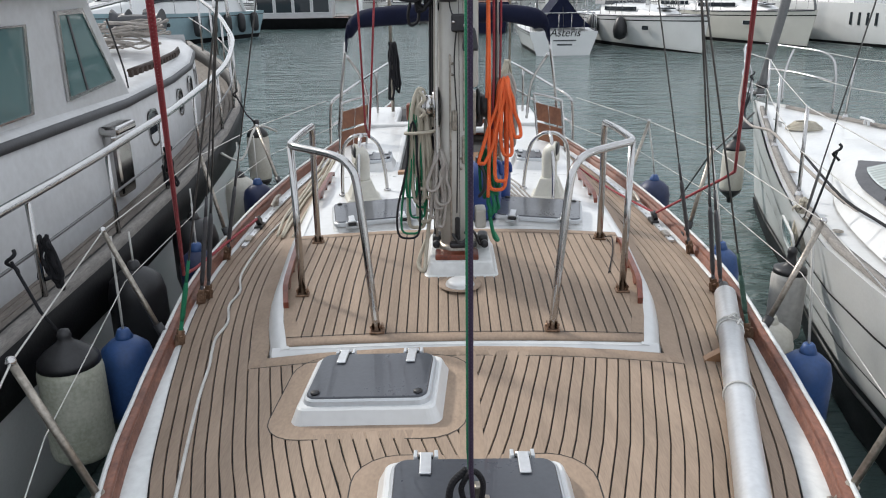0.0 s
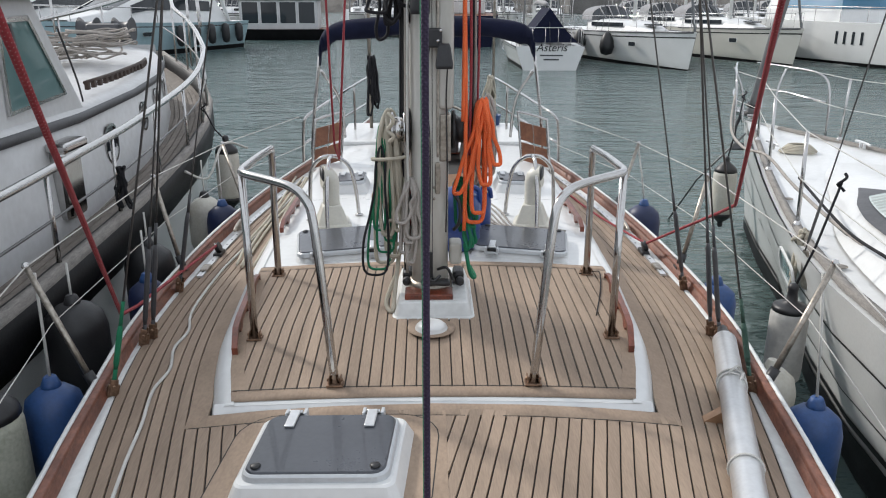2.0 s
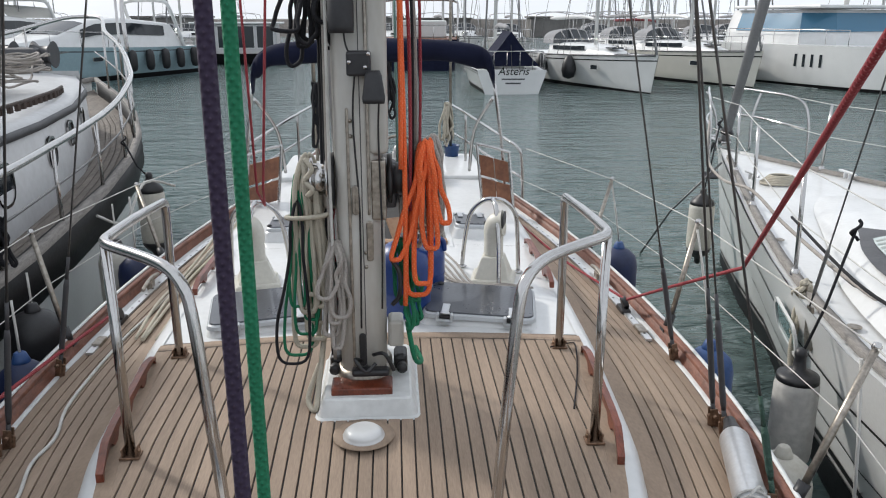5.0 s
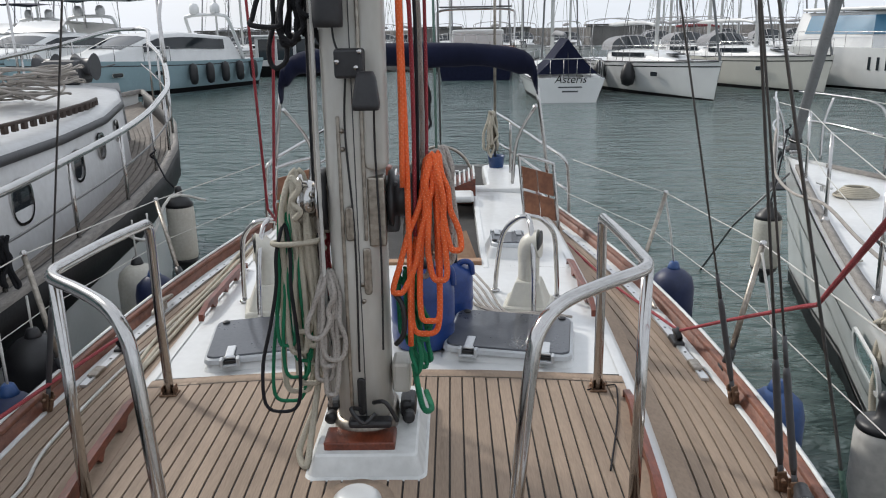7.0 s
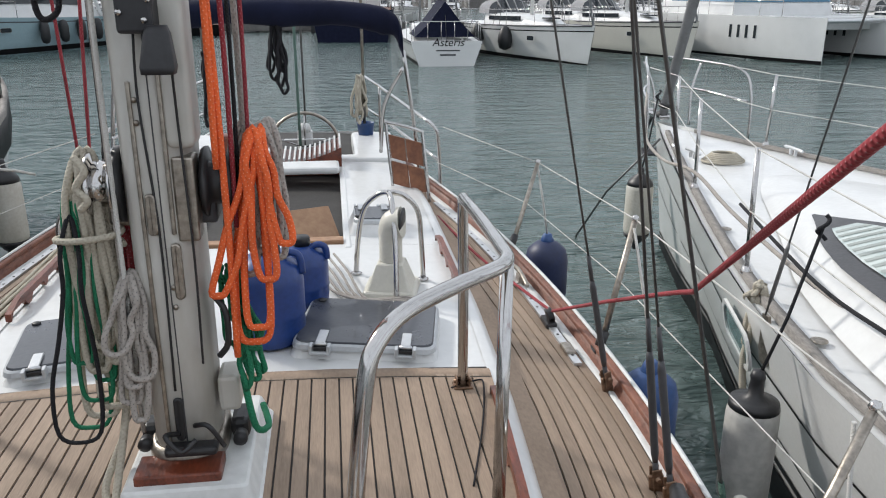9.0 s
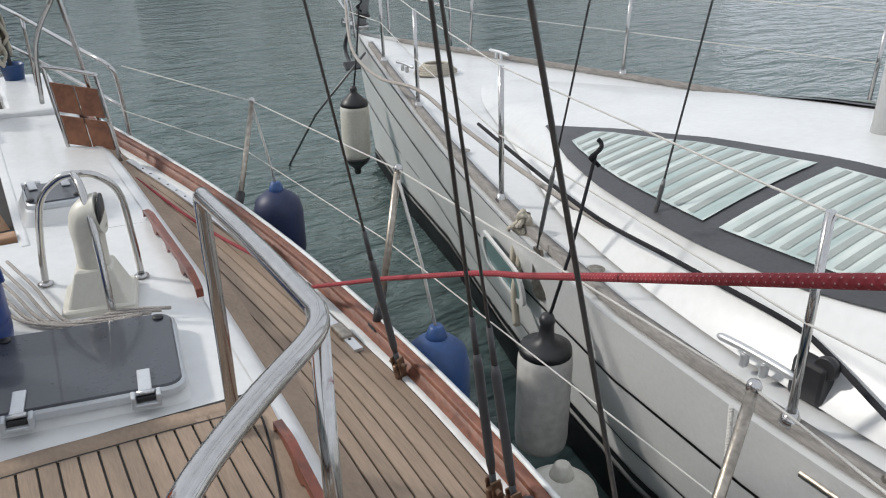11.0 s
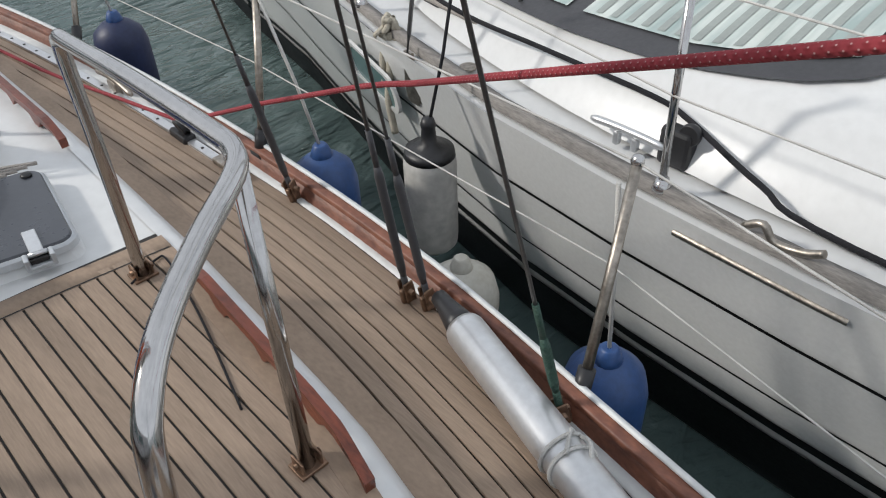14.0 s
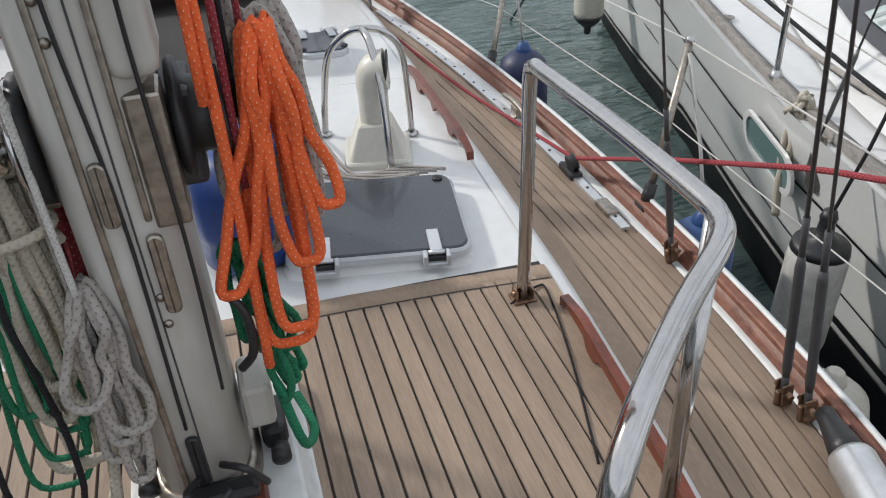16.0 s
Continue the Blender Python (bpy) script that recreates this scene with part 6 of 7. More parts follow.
for s in (-1, 1):
    # sheet track with its car and block
    trk = thing("sheet_track", "alloy sheet track with block on the side deck", "track", group="sheet tracks")
    bm = B()
    loft(bm, [[(s * (hw(y) - 0.12 + o), y, zd(hw(y) - 0.12) + h) for o, h in ((-0.016, 0.004), (-0.016, 0.016), (0.016, 0.016), (0.016, 0.004))] for y in ysteps(4.55, 6.9, 0.2)], closed=True, caps=True, shade=False)
    part("track_bar", bm, ALU, trk)
    # no holes are cut: small black discs paint their dark insides
    for k in range(22):
        y = 4.62 + 0.1 * k
        bm = B()
        lathe(bm, [(0.006, 0), (0.006, 0.0015), (0.0005, 0.0018)], 8, pose(s * (hw(y) - 0.12), y, zd(hw(y) - 0.12) + 0.016))
        part("hole", bm, BLACKPLASTIC, trk)
    bm = B()
    box(bm, (s * (hw(4.94) - 0.12), 4.95, 0.105), (0.05, 0.11, 0.03), 0.008)
    lathe(bm, [(0.03, -0.014), (0.034, -0.01), (0.026, 0.0), (0.034, 0.01), (0.03, 0.014)], 16, pose(s * (hw(4.94) - 0.12), 4.94, 0.145, 0, 70))
    part("block", bm, BLACKPLASTIC, trk, "black block")
    bm = B()
    box(bm, (s * (hw(4.66) - 0.12), 4.68, 0.10), (0.045, 0.10, 0.028), 0.008)
    part("car", bm, DULL_STEEL, trk, "grey track car")
    bm = B()
    tube(bm, smooth([(s * (hw(5.45) - 0.1), 5.3, 0.14), (s * (hw(5.45) - 0.1), 5.4, 0.155), (s * (hw(5.45) - 0.1), 5.5, 0.155), (s * (hw(5.45) - 0.1), 5.6, 0.14)], 4), [0.008] + [0.012] * 11 + [0.008], 8)
    box(bm, (s * (hw(5.45) - 0.1), 5.45, 0.12), (0.03, 0.07, 0.06), 0.008)
    one("deck_cleat", bm, DULL_STEEL, "worn steel cleat on the side deck", "cleat", "deck cleats")
# shore cable wandering down the side deck
bm = B()
CAB = [(-0.78, 1.4), (-0.91, 2.06), (-1.01, 2.61), (-1.05, 2.9), (-1.08, 3.05), (-1.10, 3.19), (-1.09, 3.35), (-1.14, 3.57), (-1.13, 3.75), (-1.19, 4.04), (-1.19, 4.63), (-1.14, 5.11), (-1.06, 6.2)]
tube(bm, [(p.x, p.y, zd(p.x) + 0.010) for p in smooth([(x, y, 0) for x, y in CAB], 6)], 0.0065, 8)
one("power_cable", bm, R_WHITE, "white cable lying loose along the side deck", "cable")
bm = B()
rnd = random.Random(4)
for k in range(5):
    tube(bm, smooth([(-1.0 - 0.03 * k + rnd.uniform(-0.02, 0.02), 4.6 + 0.45 * j, zd(1.1) + 0.012 + 0.004 * k) for j in range(6)], 4), 0.0085, 7)
one("side_rope", bm, R_CREAM, "cream ropes lying along the side deck", "rope")
# rope coils hung on the mast
def coil(name, top, drop, wide, loops, r, m, seed, label, deep=0.04, lean=(0, 0), bound=True):
    c = thing(name, label, "rope", group="rope coils on the mast")
    for k in range(loops):
        bm = B()
        hank(bm, top, drop, wide, 1, r, seed * 50 + k, deep, lean)
        part("loop", bm, m, c)
    if not bound:
        return c
    bm = B()
    z = top[2] - drop * 0.2
    tube(bm, smooth([(top[0] + lean[0] * 0.2 + wide * 0.36 * math.cos(0.7 * k), top[1] + lean[1] * 0.2 + (deep * 0.5 + 0.012) * math.sin(0.7 * k), z + 0.0025 * k) for k in range(11)], 3), r * 0.9, 6)
    part("wrap", bm, m, c)
    return c


def draped(material, r, y, ztop, specs, seed, label):
    """A coil hung over a winch: each loop is (left x, right x, low x, low z, half width)."""
    c = thing("rope_coil", label, "rope", group="rope coils on the mast")
    rnd = random.Random(seed)
    for x0, x1, lx, lz, w in specs:
        j = lambda a: rnd.uniform(-a, a)
        zt_, dy = ztop + j(0.012), j(0.022)
        P = [((x0 + x1) / 2, y + 0.03 + dy, zt_)]
        for k in (0.10, 0.30, 0.55, 0.80):
            P.append((x0 + (lx - w - x0) * k ** 1.3 + j(0.006), y + dy - 0.02 * k + j(0.008), zt_ - 0.03 - (zt_ - 0.03 - lz - w * 0.7) * k))
        P += [(lx - w * 0.75, y + dy - 0.025, lz + w * 0.35), (lx, y + dy - 0.03, lz), (lx + w * 0.75, y + dy - 0.025, lz + w * 0.35)]
        for k in (0.80, 0.55, 0.30, 0.10):
            P.append((x1 + (lx + w - x1) * k ** 1.3 + j(0.006), y + dy - 0.02 * k + j(0.008), zt_ - 0.03 - (zt_ - 0.03 - lz - w * 0.7) * k))
        bm = B()
        tube(bm, smooth(P, 4, True), r, 8, True)
        part("loop", bm, material, c)
    return c


draped(R_ORANGE, 0.0088, MY - 0.085, 1.175, ((0.175, 0.21, 0.180, 0.655, 0.048), (0.19, 0.225, 0.195, 0.705, 0.034), (0.185, 0.215, 0.105, 0.79, 0.022), (0.215, 0.235, 0.272, 0.915, 0.020), (0.195, 0.228, 0.225, 0.83, 0.026)), 36, "bright orange rope coil hung on the mast winch")
draped(R_GREY, 0.0088, MY - 0.02, 1.185, ((0.15, 0.20, 0.17, 0.82, 0.028), (0.165, 0.225, 0.20, 0.88, 0.03), (0.19, 0.245, 0.23, 0.90, 0.028), (0.21, 0.255, 0.245, 0.86, 0.022), (0.215, 0.265, 0.252, 0.94, 0.02), (0.155, 0.21, 0.15, 0.90, 0.03), (0.20, 0.255, 0.21, 0.96, 0.028)), 38, "grey flecked rope coil hung on the mast winch")
draped(R_CREAM, 0.0088, MY - 0.045, 1.125, ((-0.225, -0.185, -0.20, 0.60, 0.03), (-0.215, -0.17, -0.185, 0.66, 0.028), (-0.205, -0.155, -0.165, 0.55, 0.03), (-0.20, -0.165, -0.15, 0.62, 0.024), (-0.22, -0.18, -0.215, 0.46, 0.05), (-0.20, -0.16, -0.175, 0.50, 0.04), (-0.19, -0.165, -0.135, 0.70, 0.02), (-0.21, -0.165, -0.20, 0.78, 0.03)), 31, "cream rope coil hung on the mast winch")
draped(R_GREEN, 0.0058, MY - 0.045, 1.08, ((-0.232, -0.205, -0.245, 0.43, 0.060), (-0.225, -0.20, -0.21, 0.52, 0.045), (-0.22, -0.195, -0.19, 0.57, 0.03), (-0.238, -0.215, -0.235, 0.62, 0.03)), 33, "green rope coil hung on the mast winch")
draped(R_BLACK, 0.0055, MY - 0.11, 1.0, ((-0.235, -0.21, -0.255, 0.425, 0.066),), 43, "thin dark rope loop hung on the mast winch")
draped(R_GREY, 0.0078, MY - 0.12, 0.85, ((-0.118, -0.085, -0.12, 0.53, 0.03), (-0.105, -0.075, -0.085, 0.60, 0.036), (-0.125, -0.09, -0.105, 0.58, 0.022), (-0.115, -0.08, -0.135, 0.67, 0.03), (-0.11, -0.075, -0.10, 0.49, 0.018)), 35, "grey flecked rope coil hung on a mast cleat")
bm = B()
tube(bm, smooth([(-0.185 + 0.075 * math.cos(0.75 * k), MY - 0.07 + 0.045 * math.sin(0.75 * k), 0.915 + 0.004 * k) for k in range(12)], 3), 0.0085, 7)
one("rope_wrap", bm, R_CREAM, "cream rope turns binding a hanging coil", "rope")
bm = B()
tube(bm, smooth([(-0.19, MY - 0.09, 1.13), (-0.165, MY - 0.105, 1.10), (-0.19, MY - 0.10, 1.06), (-0.165, MY - 0.11, 1.035), (-0.185, MY - 0.10, 1.01)], 5), 0.0088, 7)
one("rope_knot", bm, R_CREAM, "cream rope hitched round the mast winch", "rope")
coil("rope_coil", (-0.14, MY + 0.05, 1.05), 0.66, 0.06, 4, 0.009, R_RED, 34, "red flecked rope coil hung on the mast", 0.04)
coil("rope_coil", (0.125, MY - 0.05, 0.84), 0.36, 0.06, 5, 0.0075, R_GREEN, 39, "green rope coil hung low on the mast", 0.03, (0.03, 0.0), False)
coil("rope_coil", (-0.125, MY - 0.07, 1.76), 0.34, 0.13, 7, 0.0075, R_BLACK, 40, "black rope coil hung high on the mast", 0.05, (0.01, 0.0), False)
coil("rope_coil", (-0.16, MY - 0.05, 1.72), 0.30, 0.20, 3, 0.007, R_BLACK, 41, "black rope coil hung high on the mast", 0.05, (-0.03, 0.0), False)
for x, y, z0, z1, r, m, lb in ((-0.115, MY - 0.09, 0.42, 9, 0.006, R_GREY, "grey halyard running down the mast"), (-0.125, MY - 0.05, 0.42, 9, 0.006, R_BLACK, "black halyard running down the mast"), (0.135, MY - 0.10, 0.62, 9, 0.0085, R_ORANGE, "orange halyard running down the mast"), (0.155, MY - 0.08, 0.95, 9, 0.006, R_RED, "red halyard running down the mast"), (0.175, MY + 0.0, 0.95, 9, 0.0075, R_GREY, "grey halyard running down the mast"), (0.125, MY - 0.115, 1.1, 9, 0.0075, R_ORANGE, "orange halyard running down the mast"), (0.165, MY - 0.05, 1.05, 9, 0.005, R_BLACK, "black halyard running down the mast"), (0.19, MY - 0.02, 1.1, 9, 0.005, R_RED, "red halyard running down the mast"), (-0.105, MY - 0.11, 0.6, 9, 0.0055, R_WHITE, "white halyard running down the mast"), (-0.135, MY - 0.02, 0.6, 9, 0.0065, R_BLACK, "black halyard running down the mast")):
    bm = B()
    tube(bm, smooth([(x, y, z0), (x * 1.02, y, z0 + 0.5), (x * 0.9, y, 2.6), (x * 0.7, y + 0.05, z1)], 4), r, 8)
    one("halyard", bm, m, lb, "rope", "halyards")
bm = B()
tube(bm, [(-0.09, MY + 0.30, 0.27), (-0.16, MY + 0.22, 4.0)], 0.022, 14)
one("boom_strut", bm, ALU, "grey tube standing behind the mast", "tube")
# red lines of the guard hoop leading up
bm = B()
tube(bm, [(-0.57, 5.17, 0.64), (-0.575, 5.0, 0.75), (-0.60, 4.9, 2.8)], 0.0065, 8)
tube(bm, [(-0.57, 5.17, 0.64), (-0.545, 5.0, 0.76), (-0.38, 4.9, 2.8)], 0.0065, 8)
one("flag_halyard", bm, R_RED, "pair of red lines tied to a guard hoop", "rope")
bm = B()
tube(bm, smooth([(0.74, 4.13, zt(0.74) + 0.010), (0.83, 4.18, zt(0.83) + 0.009), (0.85, 4.15, zt(0.85) + 0.009), (0.80, 3.9, zt(0.80) + 0.007), (0.72, 3.6, zt(0.72) + 0.006)], 6), 0.003, 6)
one("thin_cord", bm, R_BLACK, "thin dark cord lying by a rail foot", "cord")
# tails at the mast foot
bm = B()
tube(bm, smooth([(-0.15, MY - 0.05, 0.52), (-0.17, MY - 0.13, 0.36), (-0.18, MY - 0.2, 0.28), (-0.21, MY - 0.14, 0.30), (-0.17, MY - 0.08, 0.40)], 5), 0.010, 8)
one("rope_tail", bm, R_CREAM, "cream rope tail at the mast foot", "rope")
bm = B()
tube(bm, smooth([(0.14, MY - 0.07, 0.55), (0.165, MY - 0.1, 0.42), (0.19, MY - 0.03, 0.38), (0.17, MY + 0.05, 0.40)], 5), 0.009, 8)
one("rope_tail", bm, R_GREEN, "green rope tail at the mast foot", "rope")

bm = B()
tube(bm, [(3.38, 8.75, 0.18), (3.1, 9.3, -0.45), (2.92, 9.8, WATER - 0.1)], 0.011, 8)
one("mooring_line", bm, WIRE, "mooring line from a bow down into the water", "rope")

# ---- the far side of the basin ----
def rail_run(parent, pts, h, step, r=0.015):
    """Posts and a top rail along pts."""
    tube_part("guard_rail", [(p[0], p[1], p[2] + h) for p in pts], r, STEEL, parent, 0, 6)
    for p in pts[::step]:
        tube_part("guard_post", [p, (p[0], p[1], p[2] + h)], r * 0.8, STEEL, parent, 0, 5)


def stations(L, Bm, stern=0.8, fine=2.2, n=15):
    ys = [L * i / (n - 1) for i in range(n)]
    hb = [Bm / 2 * (stern + (1 - stern) * min(1, 2.5 * t)) * (1 - max(0, (t - 0.35) / 0.65) ** fine) + 0.01 for t in (i / (n - 1) for i in range(n))]
    return ys, hb


def motor_yacht(name, label, bow, head, L, Bm, F, hull_m, fly=False, fenders=4, arch=True, side=1):
    """bow: place of the stem at the water; head: degrees of the bow's direction from +y."""
    d = Vector((-math.sin(radians(head)), math.cos(radians(head)), 0))
    st = Vector((*bow, WATER)) - d * L
    b = thing(name, label, "motor boat", Matrix.Translation(st) @ pose(0, 0, 0, 0, 0, head))
    ys, hb = stations(L, Bm)
    F *= 0.85
    dz = [F * (1 + 0.28 * (i / 14) ** 2) for i in range(15)]
    hull(b, ys, hb, dz, hull_m, GEL, boot=HULL_BLACK, flare=0.5, inset=0.08, drop=0.02, stripe=((F * 0.86, F * 0.89, GREYPLASTIC),))
    # sloping superstructure with a band of dark windows
    prof = [(0.10, 0.05), (0.16, 0.9), (0.40, 1.05), (0.52, 0.95), (0.66, 0.35), (0.80, 0.06)]
    bm = B()
    loft(bm, [[(f * np.interp(t * L, ys, hb) * 0.80, t * L, np.interp(t * L, ys, dz) - 0.02 + h * 1.35 * (0 if abs(f) == 1 else (1 - 0.12 * abs(f) ** 3))) for f in (-1, -0.93, -0.6, 0, 0.6, 0.93, 1)] for t, h in prof])
    part("superstructure", bm, GEL, b)
    for s in (-1, 1):
        bm = B()
        secs = []
        for t in (0.20, 0.28, 0.36, 0.44, 0.52, 0.58):
            h = float(np.interp(t, [p[0] for p in prof], [p[1] for p in prof])) * 1.35
            x = float(np.interp(t * L, ys, hb)) * 0.80
            z0 = float(np.interp(t * L, ys, dz))
            a, c = z0 + h * 0.42, z0 + h * 0.80
            secs.append([(s * x * (1.0 - 0.07 * 0.42) + s * 0.02, t * L, a), (s * x * (1 - 0.07 * 0.8) + s * 0.02, t * L, c)])
        loft(bm, secs)
        part("side_window", bm, GLASS_DARK, b)
    bm = B()
    t0, t1 = 0.545, 0.645
    secs = []
    for t in (t0, t1):
        h = float(np.interp(t, [p[0] for p in prof], [p[1] for p in prof])) * 1.35
        x = float(np.interp(t * L, ys, hb)) * 0.68
        z0 = float(np.interp(t * L, ys, dz))
        secs.append([(f * x, t * L, z0 + h * (1 - 0.12 * abs(f) ** 3) + 0.015) for f in (-0.9, -0.5, 0, 0.5, 0.9)])
    loft(bm, secs)
    part("windscreen", bm, GLASS_DARK, b)
    for s in (-1, 1):
        for t in (0.55, 0.7):
            y = t * L
            x = float(np.interp(y, ys, hb)) - 0.06
            window(b, ring_pts((s * (x + 0.02), y, F * 0.72), 0.55, 0.16, 0.07, (0, 1, 0)), (s, 0, 0), GLASS_DARK, STEEL, "porthole", 0.03)
        rail_run(b, [(s * max(0.05, np.interp(t * L, ys, hb) - 0.1), t * L, float(np.interp(t * L, ys, dz))) for t in (0.5, 0.6, 0.7, 0.8, 0.88, 0.94, 0.985)], 0.65, 1, 0.022)
    if arch:
        bm = B()
        tube(bm, smooth([(-1.5, 0.10 * L, F), (-1.45, 0.16 * L, F + 1.9), (-1.1, 0.17 * L, F + 2.2), (0, 0.17 * L, F + 2.25), (1.1, 0.17 * L, F + 2.2), (1.45, 0.16 * L, F + 1.9), (1.5, 0.10 * L, F)], 5), 0.09, 8)
        part("radar_arch", bm, GEL, b, "white radar arch")
        for x in (-0.7, 0.7):
            bm = B()
            lathe(bm, [(0.2, 0), (0.25, 0.1), (0.25, 0.35), (0.15, 0.52), (0.001, 0.56)], 14, pose(x, 0.17 * L, F + 2.28))
            part("dome", bm, GEL, b, "white antenna dome")
    if fly:
        bm = B()
        loft(bm, [[(f * 1.4, t * L, F + 1.25 + h) for f in (-1, -0.5, 0, 0.5, 1)] for t, h in ((0.12, 0.05), (0.16, 0.55), (0.2, 0.6), (0.44, 0.72), (0.5, 0.18))])
        part("flybridge", bm, GEL, b, "white flybridge")
        bm = B()
        loft(bm, [[(f * 1.4, t * L, F + 3.0 + 0.12 * (1 - f * f) + h) for f in (-1, -0.5, 0, 0.5, 1)] for t, h in ((0.10, 0), (0.22, 0.06), (0.34, 0))])
        part("bimini_top", bm, NAVY, b, "navy canvas top")
        for x in (-1.35, 1.35):
            for t in (0.12, 0.33):
                tube_part("bimini_leg", [(x, t * L, F + 1.6), (x, t * L, F + 3.0)], 0.03, STEEL, b, 0, 6)
    for k in range(fenders):
        y = L * (0.08 + 0.085 * k)
        x = side * (float(np.interp(y, ys, hb)) + 0.12)
        bm = B()
        lathe(bm, [(0.03, -0.50), (0.16, -0.44), (0.21, -0.24), (0.21, 0.24), (0.16, 0.44), (0.03, 0.50)], 12, pose(x, y, F * 0.62))
        part("hull_fender", bm, BLACKPLASTIC, b, "black fender")
    return b


def far_sloop(label, bow, head, L, Bm, F, mast_h=13.0, hood=GREY_CANVAS, fenders=(), side=1, boom_m=GEL, stern=0.72, group="", tent=False, hull_m=HULL_WHITE):
    d = Vector((-math.sin(radians(head)), math.cos(radians(head)), 0))
    st = Vector((*bow, WATER)) - d * L
    b = thing("sailing_boat", label, "sailing boat", Matrix.Translation(st) @ pose(0, 0, 0, 0, 0, head), group=group)
    ys, hb = stations(L, Bm, stern, 2.0)
    F *= 0.8
    dz = [F * (1 + 0.16 * (i / 14) ** 2) for i in range(15)]
    hull(b, ys, hb, dz, hull_m, GEL, boot=HULL_BLACK, flare=0.3, inset=0.06, drop=0.02, stripe=((F * 0.84, F * 0.87, HULL_BLACK),), boot_z=(0.02, 0.18))
    bm = B()
    loft(bm, [[(f * w, t * L, np.interp(t * L, ys, dz) + h * (0 if abs(f) == 1 else 1 - 0.15 * f * f) - 0.02) for f in (-1, -0.9, -0.5, 0, 0.5, 0.9, 1)] for t, w, h in ((0.30, 1.0, 0.45), (0.36, 1.05, 0.5), (0.52, 0.95, 0.45), (0.66, 0.7, 0.28), (0.76, 0.4, 0.05))])
    part("coach_roof", bm, GEL, b)
    for s in (-1, 1):
        bm = B()
        loft(bm, [[(s * (w + 0.015), t * L, float(np.interp(t * L, ys, dz)) + z) for z in (0.16, 0.34)] for t, w in ((0.36, 1.035), (0.45, 0.98), (0.54, 0.915), (0.6, 0.80))])
        part("side_window", bm, GLASS_DARK, b)
        rail_run(b, [(s * max(0.05, np.interp(t * L, ys, hb) - 0.06), t * L, float(np.interp(t * L, ys, dz))) for t in (0.02, 0.15, 0.3, 0.45, 0.6, 0.75, 0.88, 0.985)], 0.62, 1, 0.014)
    if tent:
        bm = B()
        loft(bm, [[(x, y, F + z) for x, z in ((-1.15, 0.12), (-0.62, 0.62), (0, 1.42), (0.62, 0.62), (1.15, 0.12))] for y in (0.5, 1.6, 3.2)], shade=False)
        loft(bm, [[(x, 0.5, F + 0.12) for x in (-1.15, -0.62, 0, 0.62, 1.15)], [(x, 0.48, F + z) for x, z in ((-1.15, 0.12), (-0.62, 0.62), (0, 1.42), (0.62, 0.62), (1.15, 0.12))]], shade=False)
        part("boom_tent", bm, NAVY, b, "navy canvas boom tent")
        rail_run(b, [(x, 0.06, F) for x in (-1.2, -0.7, -0.2, 0.3, 0.8, 1.2)], 0.7, 1, 0.018)
    else:
        hy = 0.34 * L
        bm = B()
        loft(bm, [[(1.05 * math.cos(a) * k, hy + y, F + 0.44 + h * max(0, math.sin(a)) ** 0.6) for a in (math.pi * j / 12 for j in range(13))] for y, k, h in ((-0.9, 1.0, 0.62), (-0.1, 0.98, 0.66), (0.12, 0.96, 0.63))])
        part("sprayhood", bm, hood, b, "canvas sprayhood")
        bm = B()
        loft(bm, [[(1.03 * math.cos(a) * k, hy + y, F + 0.44 + h * max(0, math.sin(a)) ** 0.6) for a in (math.pi * j / 12 for j in range(13))] for y, k, h in ((0.13, 0.97, 0.62), (0.72, 0.86, 0.08))])
        part("hood_window", bm, GLASS_DARK, b, "clear sprayhood window")
        for k in (-0.62, -0.2, 0.2, 0.62):
            tube_part("hood_seam", [(k, hy + 0.14, F + 0.44 + 0.62 * (1 - (k / 1.03) ** 2) ** 0.3), (k * 0.88, hy + 0.74, F + 0.5)], 0.03, hood, b, 0, 5)
        for y in (-2.6, -1.5):
            tube_part("bimini_hoop", [(-1.3, hy + y, F + 0.3), (-1.25, hy + y, F + 1.5), (-1.0, hy + y, F + 1.75), (0, hy + y, F + 1.85), (1.0, hy + y, F + 1.75), (1.25, hy + y, F + 1.5), (1.3, hy + y, F + 0.3)], 0.022, STEEL, b, 3, 6)
    # ports along the hull, a dark rubbing strip and gear on deck
    for sd in (-1, 1):
        for t, w in ((0.36, 0.42), (0.74, 0.40)):
            x = float(np.interp(t * L, ys, hb))
            window(b, ring_pts((sd * (x + 0.0), t * L, F * 0.70), w, 0.17, 0.03, (sd * float(np.interp(t * L + 0.3, ys, hb) - np.interp(t * L - 0.3, ys, hb)), 0.6, 0)), (sd, 0, 0), GLASS_DARK, HULL_WHITE, "hull_window", 0.02)
        tube_part("rubbing_strip", [(sd * (float(np.interp(t * L, ys, hb)) + 0.004), t * L, float(np.interp(t * L, ys, dz)) - 0.02) for t in (0.0, 0.15, 0.3, 0.45, 0.6, 0.72, 0.84, 0.93, 0.99)], 0.03, GREYPLASTIC, b, 0, 6)
    bm = B()
    box(bm, (0, 0.70 * L, float(np.interp(0.70 * L, ys, dz)) + 0.26), (0.55, 0.6, 0.06), 0.02)
    part("roof_hatch", bm, GLASS_DARK, b, "dark roof hatch")
    bm = B()
    my = 0.55 * L
    tube(bm, [(0, my, F + 0.3), (0, my, F + mast_h)], 0.085, 10)
    part("mast_tube", bm, HULL_WHITE, b, "white mast")
    bm = B()
